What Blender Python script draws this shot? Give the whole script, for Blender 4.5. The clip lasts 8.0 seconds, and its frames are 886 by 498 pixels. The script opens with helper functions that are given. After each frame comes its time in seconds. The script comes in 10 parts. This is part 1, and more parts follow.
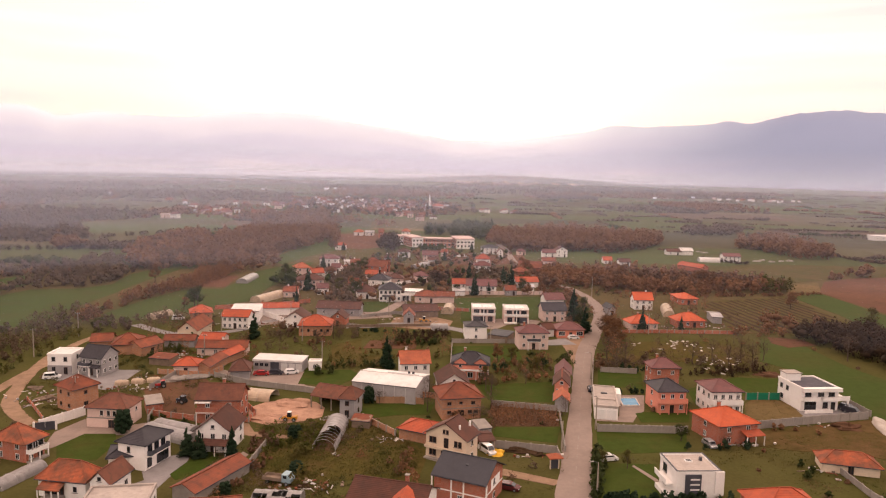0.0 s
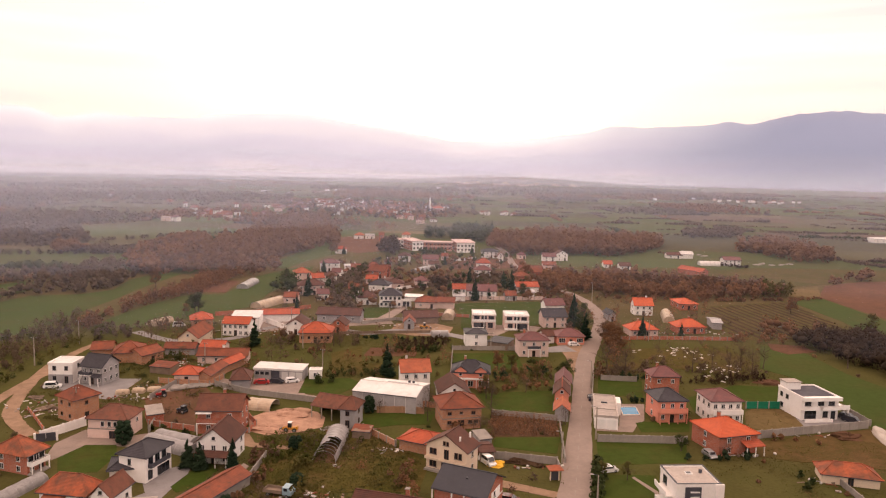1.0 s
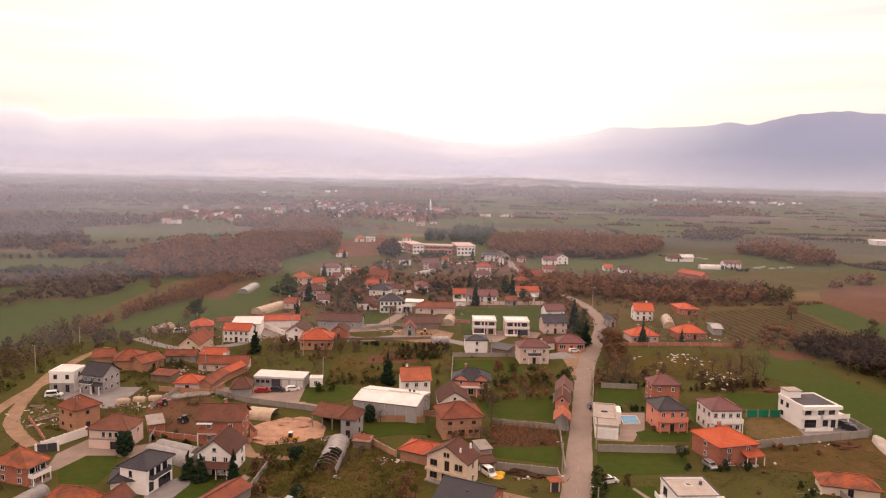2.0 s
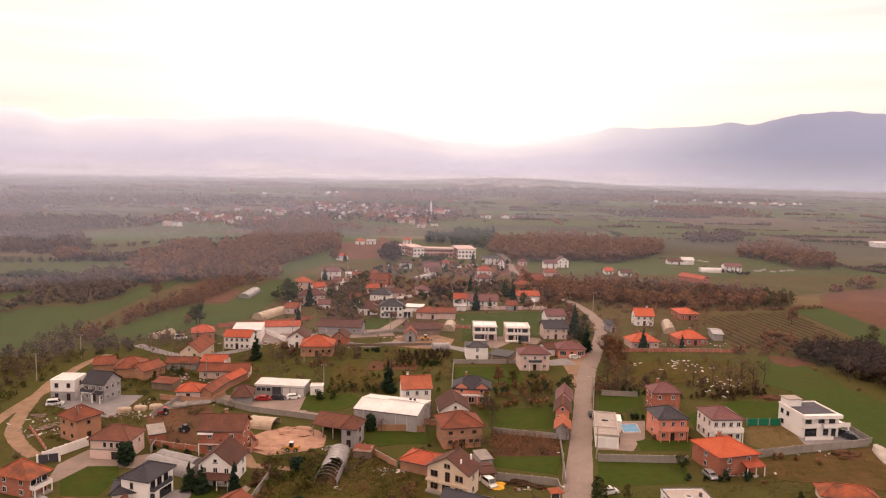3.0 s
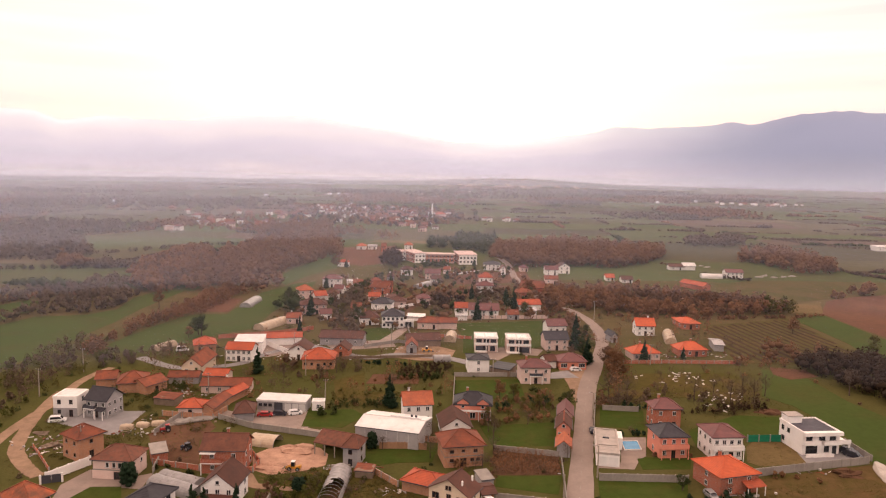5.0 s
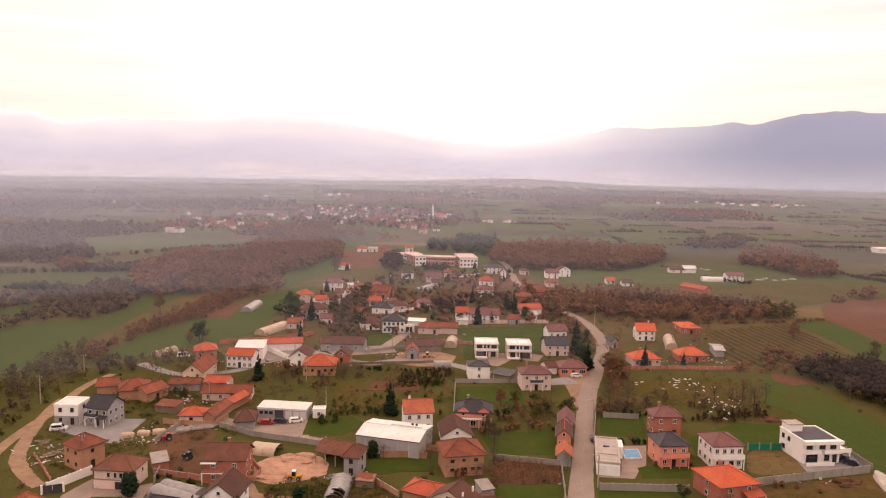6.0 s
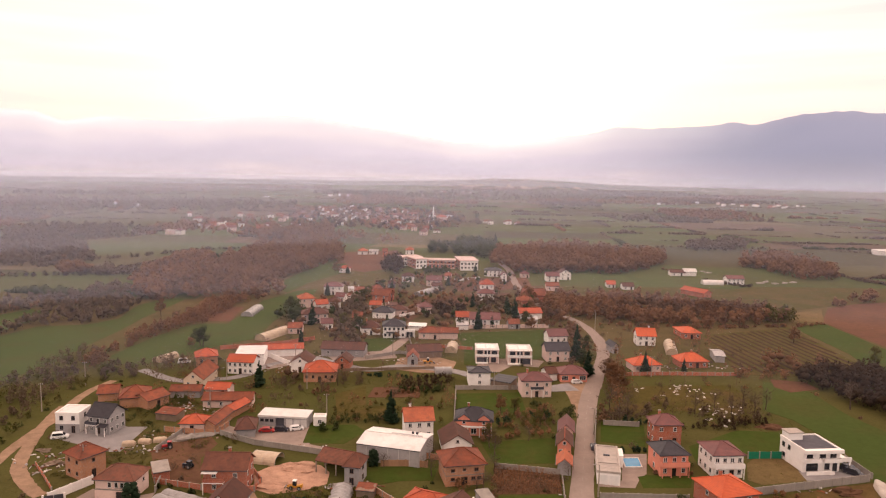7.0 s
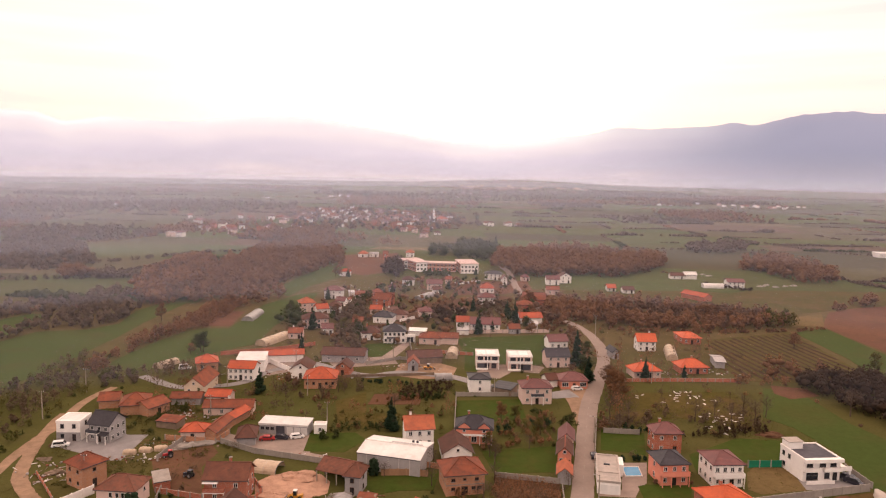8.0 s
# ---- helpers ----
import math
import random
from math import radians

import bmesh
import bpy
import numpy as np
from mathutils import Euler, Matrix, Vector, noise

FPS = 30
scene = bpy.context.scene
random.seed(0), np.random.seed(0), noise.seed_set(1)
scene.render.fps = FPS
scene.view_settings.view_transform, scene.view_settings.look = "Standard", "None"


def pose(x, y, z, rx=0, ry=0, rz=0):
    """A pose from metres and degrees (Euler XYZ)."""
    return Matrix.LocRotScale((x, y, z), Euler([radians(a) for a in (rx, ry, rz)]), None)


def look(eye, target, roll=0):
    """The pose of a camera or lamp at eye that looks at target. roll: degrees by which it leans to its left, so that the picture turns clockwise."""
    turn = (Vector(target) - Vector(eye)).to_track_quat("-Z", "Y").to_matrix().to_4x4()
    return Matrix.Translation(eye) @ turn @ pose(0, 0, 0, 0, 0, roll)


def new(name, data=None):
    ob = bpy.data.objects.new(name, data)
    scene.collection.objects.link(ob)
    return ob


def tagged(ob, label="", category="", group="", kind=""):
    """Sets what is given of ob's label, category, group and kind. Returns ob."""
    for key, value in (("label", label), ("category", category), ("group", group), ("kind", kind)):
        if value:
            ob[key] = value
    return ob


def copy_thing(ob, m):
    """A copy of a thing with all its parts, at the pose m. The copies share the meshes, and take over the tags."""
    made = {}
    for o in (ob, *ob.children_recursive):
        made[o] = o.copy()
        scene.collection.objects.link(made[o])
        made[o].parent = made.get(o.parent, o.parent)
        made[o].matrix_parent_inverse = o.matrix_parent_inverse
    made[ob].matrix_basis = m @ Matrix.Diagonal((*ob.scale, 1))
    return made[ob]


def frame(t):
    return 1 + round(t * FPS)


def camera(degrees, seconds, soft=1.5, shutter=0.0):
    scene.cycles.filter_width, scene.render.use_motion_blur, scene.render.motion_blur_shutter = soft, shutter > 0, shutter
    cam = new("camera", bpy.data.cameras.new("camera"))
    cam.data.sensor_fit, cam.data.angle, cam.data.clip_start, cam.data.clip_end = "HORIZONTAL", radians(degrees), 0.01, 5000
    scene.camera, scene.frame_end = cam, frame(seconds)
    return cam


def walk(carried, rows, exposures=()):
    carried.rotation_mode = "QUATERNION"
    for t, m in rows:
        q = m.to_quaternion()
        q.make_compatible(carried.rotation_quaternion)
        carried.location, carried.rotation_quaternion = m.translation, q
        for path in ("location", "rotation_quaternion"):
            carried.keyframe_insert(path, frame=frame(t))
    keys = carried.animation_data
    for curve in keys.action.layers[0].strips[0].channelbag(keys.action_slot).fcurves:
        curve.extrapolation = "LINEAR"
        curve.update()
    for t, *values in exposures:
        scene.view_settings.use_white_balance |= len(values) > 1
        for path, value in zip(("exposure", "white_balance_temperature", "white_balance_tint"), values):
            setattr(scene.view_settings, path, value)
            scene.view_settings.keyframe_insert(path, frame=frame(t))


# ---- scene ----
SOFT = 1.15
SUN = 0.35
SKY_RAMP = [(0.0, (0.6, 0.47, 0.5)), (0.06, (0.8, 0.66, 0.68)), (0.12, (0.98, 0.83, 0.8)), (0.17, (1.0, 0.95, 0.84)), (0.21, (1.0, 0.99, 0.9)), (0.25, (0.97, 0.92, 0.86)), (0.29, (1.0, 0.92, 0.86)), (0.38, (1.0, 0.755, 0.645)), (1.0, (1.0, 0.7, 0.56))]
SKY_GAIN = (0.25, 0.45, 1.0, 2.0)
SKY_GLOW = (0.5, 0.45, 0.4)
EXPOSURES = [(0, 0.0), (8, 0.0)]
# Radius, opacity and fade-in height of the sheets that imitate air haze
HAZE_SHEETS = [(270, 0.045, 5), (420, 0.095, 6), (650, 0.14, 8), (1000, 0.165, 9), (1500, 0.18, 10), (2200, 0.26, 12), (2900, 0.42, 14)]
HAZE_COLOUR = (0.71, 0.765, 1.0, 1)
# Emission ramps from foot to crest that paint air haze on the mountains
PALE_HAZE_RAMP = [(0.0, (0.9, 0.7, 0.66)), (0.15, (0.86, 0.68, 0.66)), (0.24, (0.72, 0.59, 0.63)), (0.38, (0.67, 0.57, 0.64)), (0.58, (0.74, 0.63, 0.68)), (0.78, (0.88, 0.74, 0.74)), (0.95, (0.98, 0.86, 0.82)), (1.0, (1.0, 0.92, 0.87))]
BLUE_HAZE_RAMP = [(0.0, (0.36, 0.325, 0.37)), (0.14, (0.33, 0.31, 0.365)), (0.3, (0.27, 0.265, 0.34)), (0.5, (0.25, 0.255, 0.345)), (0.85, (0.29, 0.285, 0.375)), (1.0, (0.35, 0.315, 0.395))]
cam = camera(64.44, 8.0, soft=SOFT)
PATH = [
    (0, (0.074, -0.213, 60.345), (0.456, 99.159, 49.167), 1.362),
    (0.5, (0.079, -0.201, 61.531), (0.434, 99.177, 50.398), 1.335),
    (1, (0.082, -0.186, 62.719), (0.406, 99.196, 51.618), 1.307),
    (1.5, (0.084, -0.169, 63.910), (0.372, 99.215, 52.830), 1.279),
    (3, (0.085, -0.107, 67.498), (0.244, 99.278, 56.425), 1.199),
    (3.5, (0.083, -0.083, 68.698), (0.194, 99.301, 57.615), 1.175),
    (4, (0.080, -0.056, 69.902), (0.143, 99.326, 58.804), 1.153),
    (4.5, (0.076, -0.028, 71.107), (0.091, 99.352, 59.992), 1.132),
    (6, (0.057, 0.069, 74.738), (-0.067, 99.443, 63.568), 1.086),
    (6.5, (0.049, 0.106, 75.954), (-0.117, 99.478, 64.769), 1.077),
    (7, (0.039, 0.144, 77.171), (-0.165, 99.515, 65.976), 1.071),
    (7.5, (0.029, 0.184, 78.392), (-0.210, 99.555, 67.192), 1.069),
    (8, (0.018, 0.227, 79.614), (-0.251, 99.597, 68.418), 1.072),
]
walk(cam, [(t, look(eye, target, roll)) for t, eye, target, roll in PATH], EXPOSURES)

# ---- world, sun ----
world = bpy.data.worlds.new("world")
scene.world = world
world.use_nodes = True
wn, wl = world.node_tree.nodes, world.node_tree.links
wn.clear()


def wnode(kind, **kw):
    n = wn.new(kind)
    for k, v in kw.items():
        if k == "op":
            n.operation = v
        elif k == "a":
            n.inputs[0].default_value = v
        elif k == "b":
            n.inputs[1].default_value = v
    return n


def ramp_stops(ramp, stops):
    els = ramp.color_ramp.elements
    while len(els) < len(stops):
        els.new(0.5)
    for e, (p, c) in zip(els, stops):
        e.position = p
        e.color = (*c, 1)


w_coord = wnode("ShaderNodeTexCoord")
w_sep = wnode("ShaderNodeSeparateXYZ")
wl.new(w_coord.outputs["Generated"], w_sep.inputs[0])
w_map = wnode("ShaderNodeMapping")
w_map.inputs["Scale"].default_value = (2.2, 2.2, 16)
w_map.inputs["Location"].default_value = (0.3, 0.1, 0.4)
wl.new(w_coord.outputs["Generated"], w_map.inputs[0])
w_noise = wnode("ShaderNodeTexNoise")
w_noise.inputs["Scale"].default_value = 1.6
w_noise.inputs["Detail"].default_value = 5
wl.new(w_map.outputs[0], w_noise.inputs["Vector"])
w_shift = wnode("ShaderNodeMath", op="MULTIPLY_ADD", b=0.12)
wl.new(w_noise.outputs["Fac"], w_shift.inputs[0])
wl.new(w_sep.outputs["Z"], w_shift.inputs[2])
w_ramp = wnode("ShaderNodeValToRGB")
ramp_stops(w_ramp, SKY_RAMP)
wl.new(w_shift.outputs[0], w_ramp.inputs[0])
w_gain = wnode("ShaderNodeMapRange")
for w_i, w_v in zip((1, 2, 3, 4), SKY_GAIN):
    w_gain.inputs[w_i].default_value = w_v
wl.new(w_sep.outputs["Z"], w_gain.inputs[0])
w_cloud = wnode("ShaderNodeVectorMath", op="SCALE")
wl.new(w_ramp.outputs[0], w_cloud.inputs[0])
wl.new(w_gain.outputs[0], w_cloud.inputs["Scale"])
# faint streaks of thin cloud to the sides
w_map2 = wnode("ShaderNodeMapping")
w_map2.inputs["Scale"].default_value = (1.6, 1.6, 26)
wl.new(w_coord.outputs["Generated"], w_map2.inputs[0])
w_streak = wnode("ShaderNodeTexNoise")
w_streak.inputs["Scale"].default_value = 1.3
w_streak.inputs["Detail"].default_value = 6
wl.new(w_map2.outputs[0], w_streak.inputs["Vector"])
w_band = wnode("ShaderNodeMapRange")
for w_i, w_v in zip((1, 2, 3, 4), (0.42, 0.62, 0.0, 0.5)):
    w_band.inputs[w_i].default_value = w_v
wl.new(w_streak.outputs["Fac"], w_band.inputs[0])
w_abs = wnode("ShaderNodeMath", op="ABSOLUTE")
wl.new(w_sep.outputs["X"], w_abs.inputs[0])
w_side = wnode("ShaderNodeMapRange")
for w_i, w_v in zip((1, 2, 3, 4), (0.1, 0.5, 0.05, 1.0)):
    w_side.inputs[w_i].default_value = w_v
wl.new(w_abs.outputs[0], w_side.inputs[0])
w_fac = wnode("ShaderNodeMath", op="MULTIPLY")
wl.new(w_band.outputs[0], w_fac.inputs[0])
wl.new(w_side.outputs[0], w_fac.inputs[1])
w_thin = wnode("ShaderNodeMix")
w_thin.data_type = "RGBA"
wl.new(w_fac.outputs[0], w_thin.inputs[0])
wl.new(w_ramp.outputs[0], w_thin.inputs[6])
w_thin.inputs[7].default_value = (0.9, 0.7, 0.68, 1)
wl.new(w_thin.outputs[2], w_cloud.inputs[0])
# the veiled sun's glow low over the plain
w_dot = wnode("ShaderNodeVectorMath", op="DOT_PRODUCT")
w_dot.inputs[1].default_value = Vector((-0.03, 1.0, 0.13)).normalized()
w_nrm = wnode("ShaderNodeVectorMath", op="NORMALIZE")
wl.new(w_coord.outputs["Generated"], w_nrm.inputs[0])
wl.new(w_nrm.outputs[0], w_dot.inputs[0])
w_pow = wnode("ShaderNodeMath", op="POWER", b=60)
wl.new(w_dot.outputs["Value"], w_pow.inputs[0])
w_glow = wnode("ShaderNodeVectorMath", op="SCALE")
w_glow.inputs[0].default_value = SKY_GLOW
wl.new(w_pow.outputs[0], w_glow.inputs["Scale"])
w_sky = wnode("ShaderNodeTexSky")
w_sky.sky_type = "NISHITA"
w_sky.sun_disc = False
w_sky.sun_elevation, w_sky.sun_rotation = radians(9), radians(-2)
w_sky.dust_density = 4
w_skys = wnode("ShaderNodeVectorMath", op="SCALE")
w_skys.inputs["Scale"].default_value = 0.02
wl.new(w_sky.outputs[0], w_skys.inputs[0])
w_add = wnode("ShaderNodeVectorMath", op="ADD")
wl.new(w_cloud.outputs[0], w_add.inputs[0])
wl.new(w_glow.outputs[0], w_add.inputs[1])
w_add2 = wnode("ShaderNodeVectorMath", op="ADD")
wl.new(w_add.outputs[0], w_add2.inputs[0])
wl.new(w_skys.outputs[0], w_add2.inputs[1])
w_bg = wnode("ShaderNodeBackground")
w_out = wnode("ShaderNodeOutputWorld")
wl.new(w_add2.outputs[0], w_bg.inputs[0])
wl.new(w_bg.outputs[0], w_out.inputs[0])

sun = new("sun", bpy.data.lights.new("sun", "SUN"))
sun.data.energy, sun.data.angle, sun.data.color = SUN, radians(16), (1.0, 0.86, 0.72)
sun.matrix_world = look((0, 0, 100), (6, -200, 10))

# ---- materials ----
TABLE = {}


def surface(name, a, b, scale=0.6, fine=9.0, rough=0.85, bump=0.02, vary=0.12, metal=0.0, stain=None, amount=0.35, rows=0.0, brick=None, world_place=False, calm=1.0):
    """Two colours mixed by large and fine noise, with stains, relief and, for roofs, courses of tiles."""
    m = bpy.data.materials.new(name)
    m.use_nodes = True
    n, l = m.node_tree.nodes, m.node_tree.links
    bs = n["Principled BSDF"]
    bs.inputs["Roughness"].default_value = rough
    bs.inputs["Metallic"].default_value = metal
    bs.inputs["Specular IOR Level"].default_value = 0.03 if world_place else 0.2
    if world_place:
        place = n.new("ShaderNodeNewGeometry").outputs["Position"]
    else:
        place = n.new("ShaderNodeTexCoord").outputs["Object"]

    def noise_at(s, detail=4):
        t = n.new("ShaderNodeTexNoise")
        t.inputs["Scale"].default_value = s
        t.inputs["Detail"].default_value = detail
        l.new(place, t.inputs["Vector"])
        return t.outputs["Fac"]

    def mixed(fac, x, y, blend="MIX"):
        k = n.new("ShaderNodeMix")
        k.data_type, k.blend_type = "RGBA", blend
        for sock, v in ((k.inputs[0], fac), (k.inputs[6], x), (k.inputs[7], y)):
            if isinstance(v, bpy.types.NodeSocket):
                l.new(v, sock)
            elif isinstance(v, (int, float)):
                sock.default_value = v
            else:
                sock.default_value = (*v, 1)
        return k.outputs[2]

    def stretched(v, lo, hi, to0=0.0, to1=1.0):
        k = n.new("ShaderNodeMapRange")
        for i, x in zip((1, 2, 3, 4), (lo, hi, to0, to1)):
            k.inputs[i].default_value = x
        l.new(v, k.inputs[0])
        return k.outputs[0]

    big, small = noise_at(scale), noise_at(fine, 6)
    col = mixed(stretched(big, 0.35, 0.65), a, b)
    height = small
    if brick:
        sep, com, add = n.new("ShaderNodeSeparateXYZ"), n.new("ShaderNodeCombineXYZ"), n.new("ShaderNodeMath")
        l.new(place, sep.inputs[0])
        l.new(sep.outputs[0], add.inputs[0])
        l.new(sep.outputs[1], add.inputs[1])
        l.new(add.outputs[0], com.inputs[0])
        l.new(sep.outputs[2], com.inputs[1])
        t = n.new("ShaderNodeTexBrick")
        l.new(com.outputs[0], t.inputs["Vector"])
        l.new(col, t.inputs["Color1"])
        l.new(mixed(0.35, col, (0.16, 0.06, 0.04)), t.inputs["Color2"])
        t.inputs["Mortar"].default_value = (*brick, 1)
        t.inputs["Scale"].default_value = 1.0
        t.inputs["Brick Width"].default_value, t.inputs["Row Height"].default_value = 0.25, 0.2
        t.inputs["Mortar Size"].default_value = 0.012
        col = t.outputs["Color"]
    if rows:
        sep, mul, sin = n.new("ShaderNodeSeparateXYZ"), n.new("ShaderNodeMath"), n.new("ShaderNodeMath")
        l.new(place, sep.inputs[0])
        mul.operation, sin.operation = "MULTIPLY", "SINE"
        mul.inputs[1].default_value = 2 * math.pi / rows
        l.new(sep.outputs[2], mul.inputs[0])
        l.new(mul.outputs[0], sin.inputs[0])
        col = mixed(stretched(sin.outputs[0], -1, 1, 0.0, 0.13), col, (0.03, 0.015, 0.012))
        vor = n.new("ShaderNodeTexVoronoi")
        vor.inputs["Scale"].default_value = 2.6
        l.new(place, vor.inputs["Vector"])
        col = mixed(stretched(vor.outputs["Color"], 0.2, 1.0, 0.0, 0.25), col, [v * 0.45 for v in a])
        height = sin.outputs[0]
    if stain:
        col = mixed(stretched(noise_at(scale * 2.7, 7), 0.5, 0.75, 0.0, amount), col, stain)
    col = mixed(stretched(small, 0.3, 0.7, 0.0, 0.22), col, [v * 0.55 for v in b])
    if world_place:
        col = mixed(stretched(noise_at(0.45, 6), 0.42, 0.68, 0.0, 0.45 * calm), col, [v * 0.5 for v in a])
        col = mixed(stretched(noise_at(3.2, 4), 0.5, 0.7, 0.0, 0.35 * calm), col, [min(1, v * 1.6) for v in b])
    if vary:
        hsv = n.new("ShaderNodeHueSaturation")
        l.new(stretched(n.new("ShaderNodeObjectInfo").outputs["Random"], 0, 1, 1 - vary, 1 + vary), hsv.inputs["Value"])
        l.new(col, hsv.inputs["Color"])
        col = hsv.outputs["Color"]
    l.new(col, bs.inputs["Base Color"])
    if bump:
        bp = n.new("ShaderNodeBump")
        bp.inputs["Distance"].default_value = bump
        bp.inputs["Strength"].default_value = 0.7
        l.new(height, bp.inputs["Height"])
        l.new(bp.outputs[0], bs.inputs["Normal"])
    TABLE[name] = m
    return m


def foliage(name, colours, rough=0.8):
    """Leaves: the colour differs from clump to clump and tree to tree."""
    m = bpy.data.materials.new(name)
    m.use_nodes = True
    n, l = m.node_tree.nodes, m.node_tree.links
    bs = n["Principled BSDF"]
    bs.inputs["Roughness"].default_value = rough
    bs.inputs["Specular IOR Level"].default_value = 0.15
    r = n.new("ShaderNodeValToRGB")
    ramp_stops(r, [(i / (len(colours) - 1), c) for i, c in enumerate(colours)])
    place = n.new("ShaderNodeNewGeometry")
    last = None
    for source, share in ((0.03, 0.42), (0.16, 0.4), ("clump", 0.18)):
        if source == "clump":
            value = place.outputs["Random Per Island"]
        else:
            t = n.new("ShaderNodeTexNoise")
            t.inputs["Scale"].default_value = source
            t.inputs["Detail"].default_value = 1
            l.new(place.outputs["Position"], t.inputs["Vector"])
            sharp = n.new("ShaderNodeMapRange")
            sharp.inputs[1].default_value, sharp.inputs[2].default_value = 0.3, 0.7
            l.new(t.outputs["Fac"], sharp.inputs[0])
            value = sharp.outputs[0]
        k = n.new("ShaderNodeMath")
        k.operation = "MULTIPLY_ADD"
        k.inputs[1].default_value = share
        k.inputs[2].default_value = 0.0
        l.new(value, k.inputs[0])
        if last:
            l.new(last, k.inputs[2])
        last = k.outputs[0]
    l.new(last, r.inputs[0])
    l.new(r.outputs[0], bs.inputs["Base Color"])
    thin, mix = n.new("ShaderNodeBsdfTranslucent"), n.new("ShaderNodeMixShader")
    mix.inputs[0].default_value = 0.4
    l.new(r.outputs[0], thin.inputs["Color"])
    l.new(bs.outputs[0], mix.inputs[1])
    l.new(thin.outputs[0], mix.inputs[2])
    l.new(mix.outputs[0], n["Material Output"].inputs["Surface"])
    TABLE[name] = m
    return m


surface("tile_red", (0.43, 0.095, 0.045), (0.33, 0.074, 0.038), 0.3, 3, 0.75, 0.018, 0.14, rows=0.17, stain=(0.16, 0.058, 0.04), amount=0.75)
surface("tile_orange", (0.42, 0.125, 0.062), (0.31, 0.09, 0.05), 0.3, 3, 0.75, 0.018, 0.12, rows=0.17, stain=(0.18, 0.075, 0.048), amount=0.8)
surface("tile_old", (0.26, 0.078, 0.042), (0.165, 0.058, 0.037), 0.3, 3, 0.85, 0.018, 0.15, rows=0.17, stain=(0.085, 0.047, 0.034), amount=0.85)
surface("tile_mottled", (0.45, 0.12, 0.055), (0.16, 0.07, 0.045), 0.38, 3, 0.85, 0.018, 0.08, rows=0.17, stain=(0.13, 0.07, 0.045), amount=0.75)
surface("tile_faded", (0.2, 0.08, 0.052), (0.14, 0.06, 0.042), 0.35, 3, 0.85, 0.018, 0.14, rows=0.17, stain=(0.075, 0.048, 0.036), amount=0.8)
surface("sheet_dark", (0.046, 0.046, 0.056), (0.04, 0.04, 0.048), 0.3, 3, 0.55, 0.01, 0.05, stain=(0.06, 0.057, 0.062), amount=0.4)
surface("tile_brown", (0.12, 0.05, 0.036), (0.085, 0.04, 0.03), 0.4, 4, 0.8, 0.018, 0.15, rows=0.17, stain=(0.055, 0.034, 0.028), amount=0.6)
surface("tile_maroon", (0.2, 0.085, 0.08), (0.15, 0.07, 0.07), 0.5, 6, 0.7, 0.018, 0.1, rows=0.17, stain=(0.1, 0.06, 0.06), amount=0.4)
surface("tile_bright", (0.56, 0.115, 0.045), (0.46, 0.095, 0.04), 0.3, 3, 0.7, 0.018, 0.1, rows=0.17, stain=(0.3, 0.075, 0.04), amount=0.6)
surface("tile_dark", (0.046, 0.043, 0.052), (0.035, 0.033, 0.041), 0.5, 6, 0.6, 0.018, 0.1, rows=0.17, stain=(0.075, 0.068, 0.07), amount=0.35)
surface("sheet_white", (0.66, 0.63, 0.61), (0.56, 0.53, 0.51), 0.2, 3, 0.5, 0.01, 0.06, stain=(0.4, 0.36, 0.34), amount=0.5)
surface("sheet_grey", (0.4, 0.375, 0.37), (0.33, 0.31, 0.31), 0.3, 4, 0.5, 0.015, 0.08, stain=(0.24, 0.22, 0.21), amount=0.4)
surface("flat_roof", (0.42, 0.36, 0.32), (0.34, 0.3, 0.27), 0.4, 3, 0.9, 0.01, 0.08, stain=(0.24, 0.21, 0.2), amount=0.6)
surface("flat_roof_pale", (0.58, 0.43, 0.39), (0.5, 0.37, 0.34), 0.2, 3, 0.85, 0.0, 0.05, stain=(0.42, 0.34, 0.31), amount=0.5)
surface("roof_felt", (0.06, 0.058, 0.07), (0.09, 0.085, 0.1), 0.3, 3, 0.8, 0.01, 0.05, stain=(0.14, 0.13, 0.14), amount=0.5)
surface("plaster_white", (0.84, 0.8, 0.77), (0.78, 0.74, 0.71), 0.2, 4, 0.9, 0.006, 0.05, stain=(0.6, 0.53, 0.48), amount=0.35)
surface("plaster_cream", (0.68, 0.55, 0.42), (0.62, 0.5, 0.38), 0.25, 4, 0.9, 0.006, 0.05, stain=(0.45, 0.36, 0.28), amount=0.4)
surface("plaster_grey", (0.36, 0.34, 0.34), (0.3, 0.28, 0.28), 0.3, 4, 0.9, 0.006, 0.08, stain=(0.2, 0.18, 0.17), amount=0.45)
surface("plaster_orange", (0.7, 0.27, 0.19), (0.62, 0.235, 0.165), 0.25, 4, 0.9, 0.006, 0.05, stain=(0.44, 0.19, 0.14), amount=0.35)
surface("plaster_pink", (0.66, 0.5, 0.44), (0.6, 0.45, 0.4), 0.25, 4, 0.9, 0.006, 0.06, stain=(0.42, 0.32, 0.28), amount=0.4)
surface("brick", (0.46, 0.135, 0.075), (0.37, 0.105, 0.06), 0.35, 5, 0.9, 0.01, 0.1, brick=(0.4, 0.3, 0.25), stain=(0.24, 0.12, 0.09), amount=0.5)
surface("block", (0.5, 0.24, 0.13), (0.42, 0.2, 0.11), 0.35, 5, 0.9, 0.01, 0.1, brick=(0.38, 0.3, 0.25), stain=(0.28, 0.17, 0.12), amount=0.5)
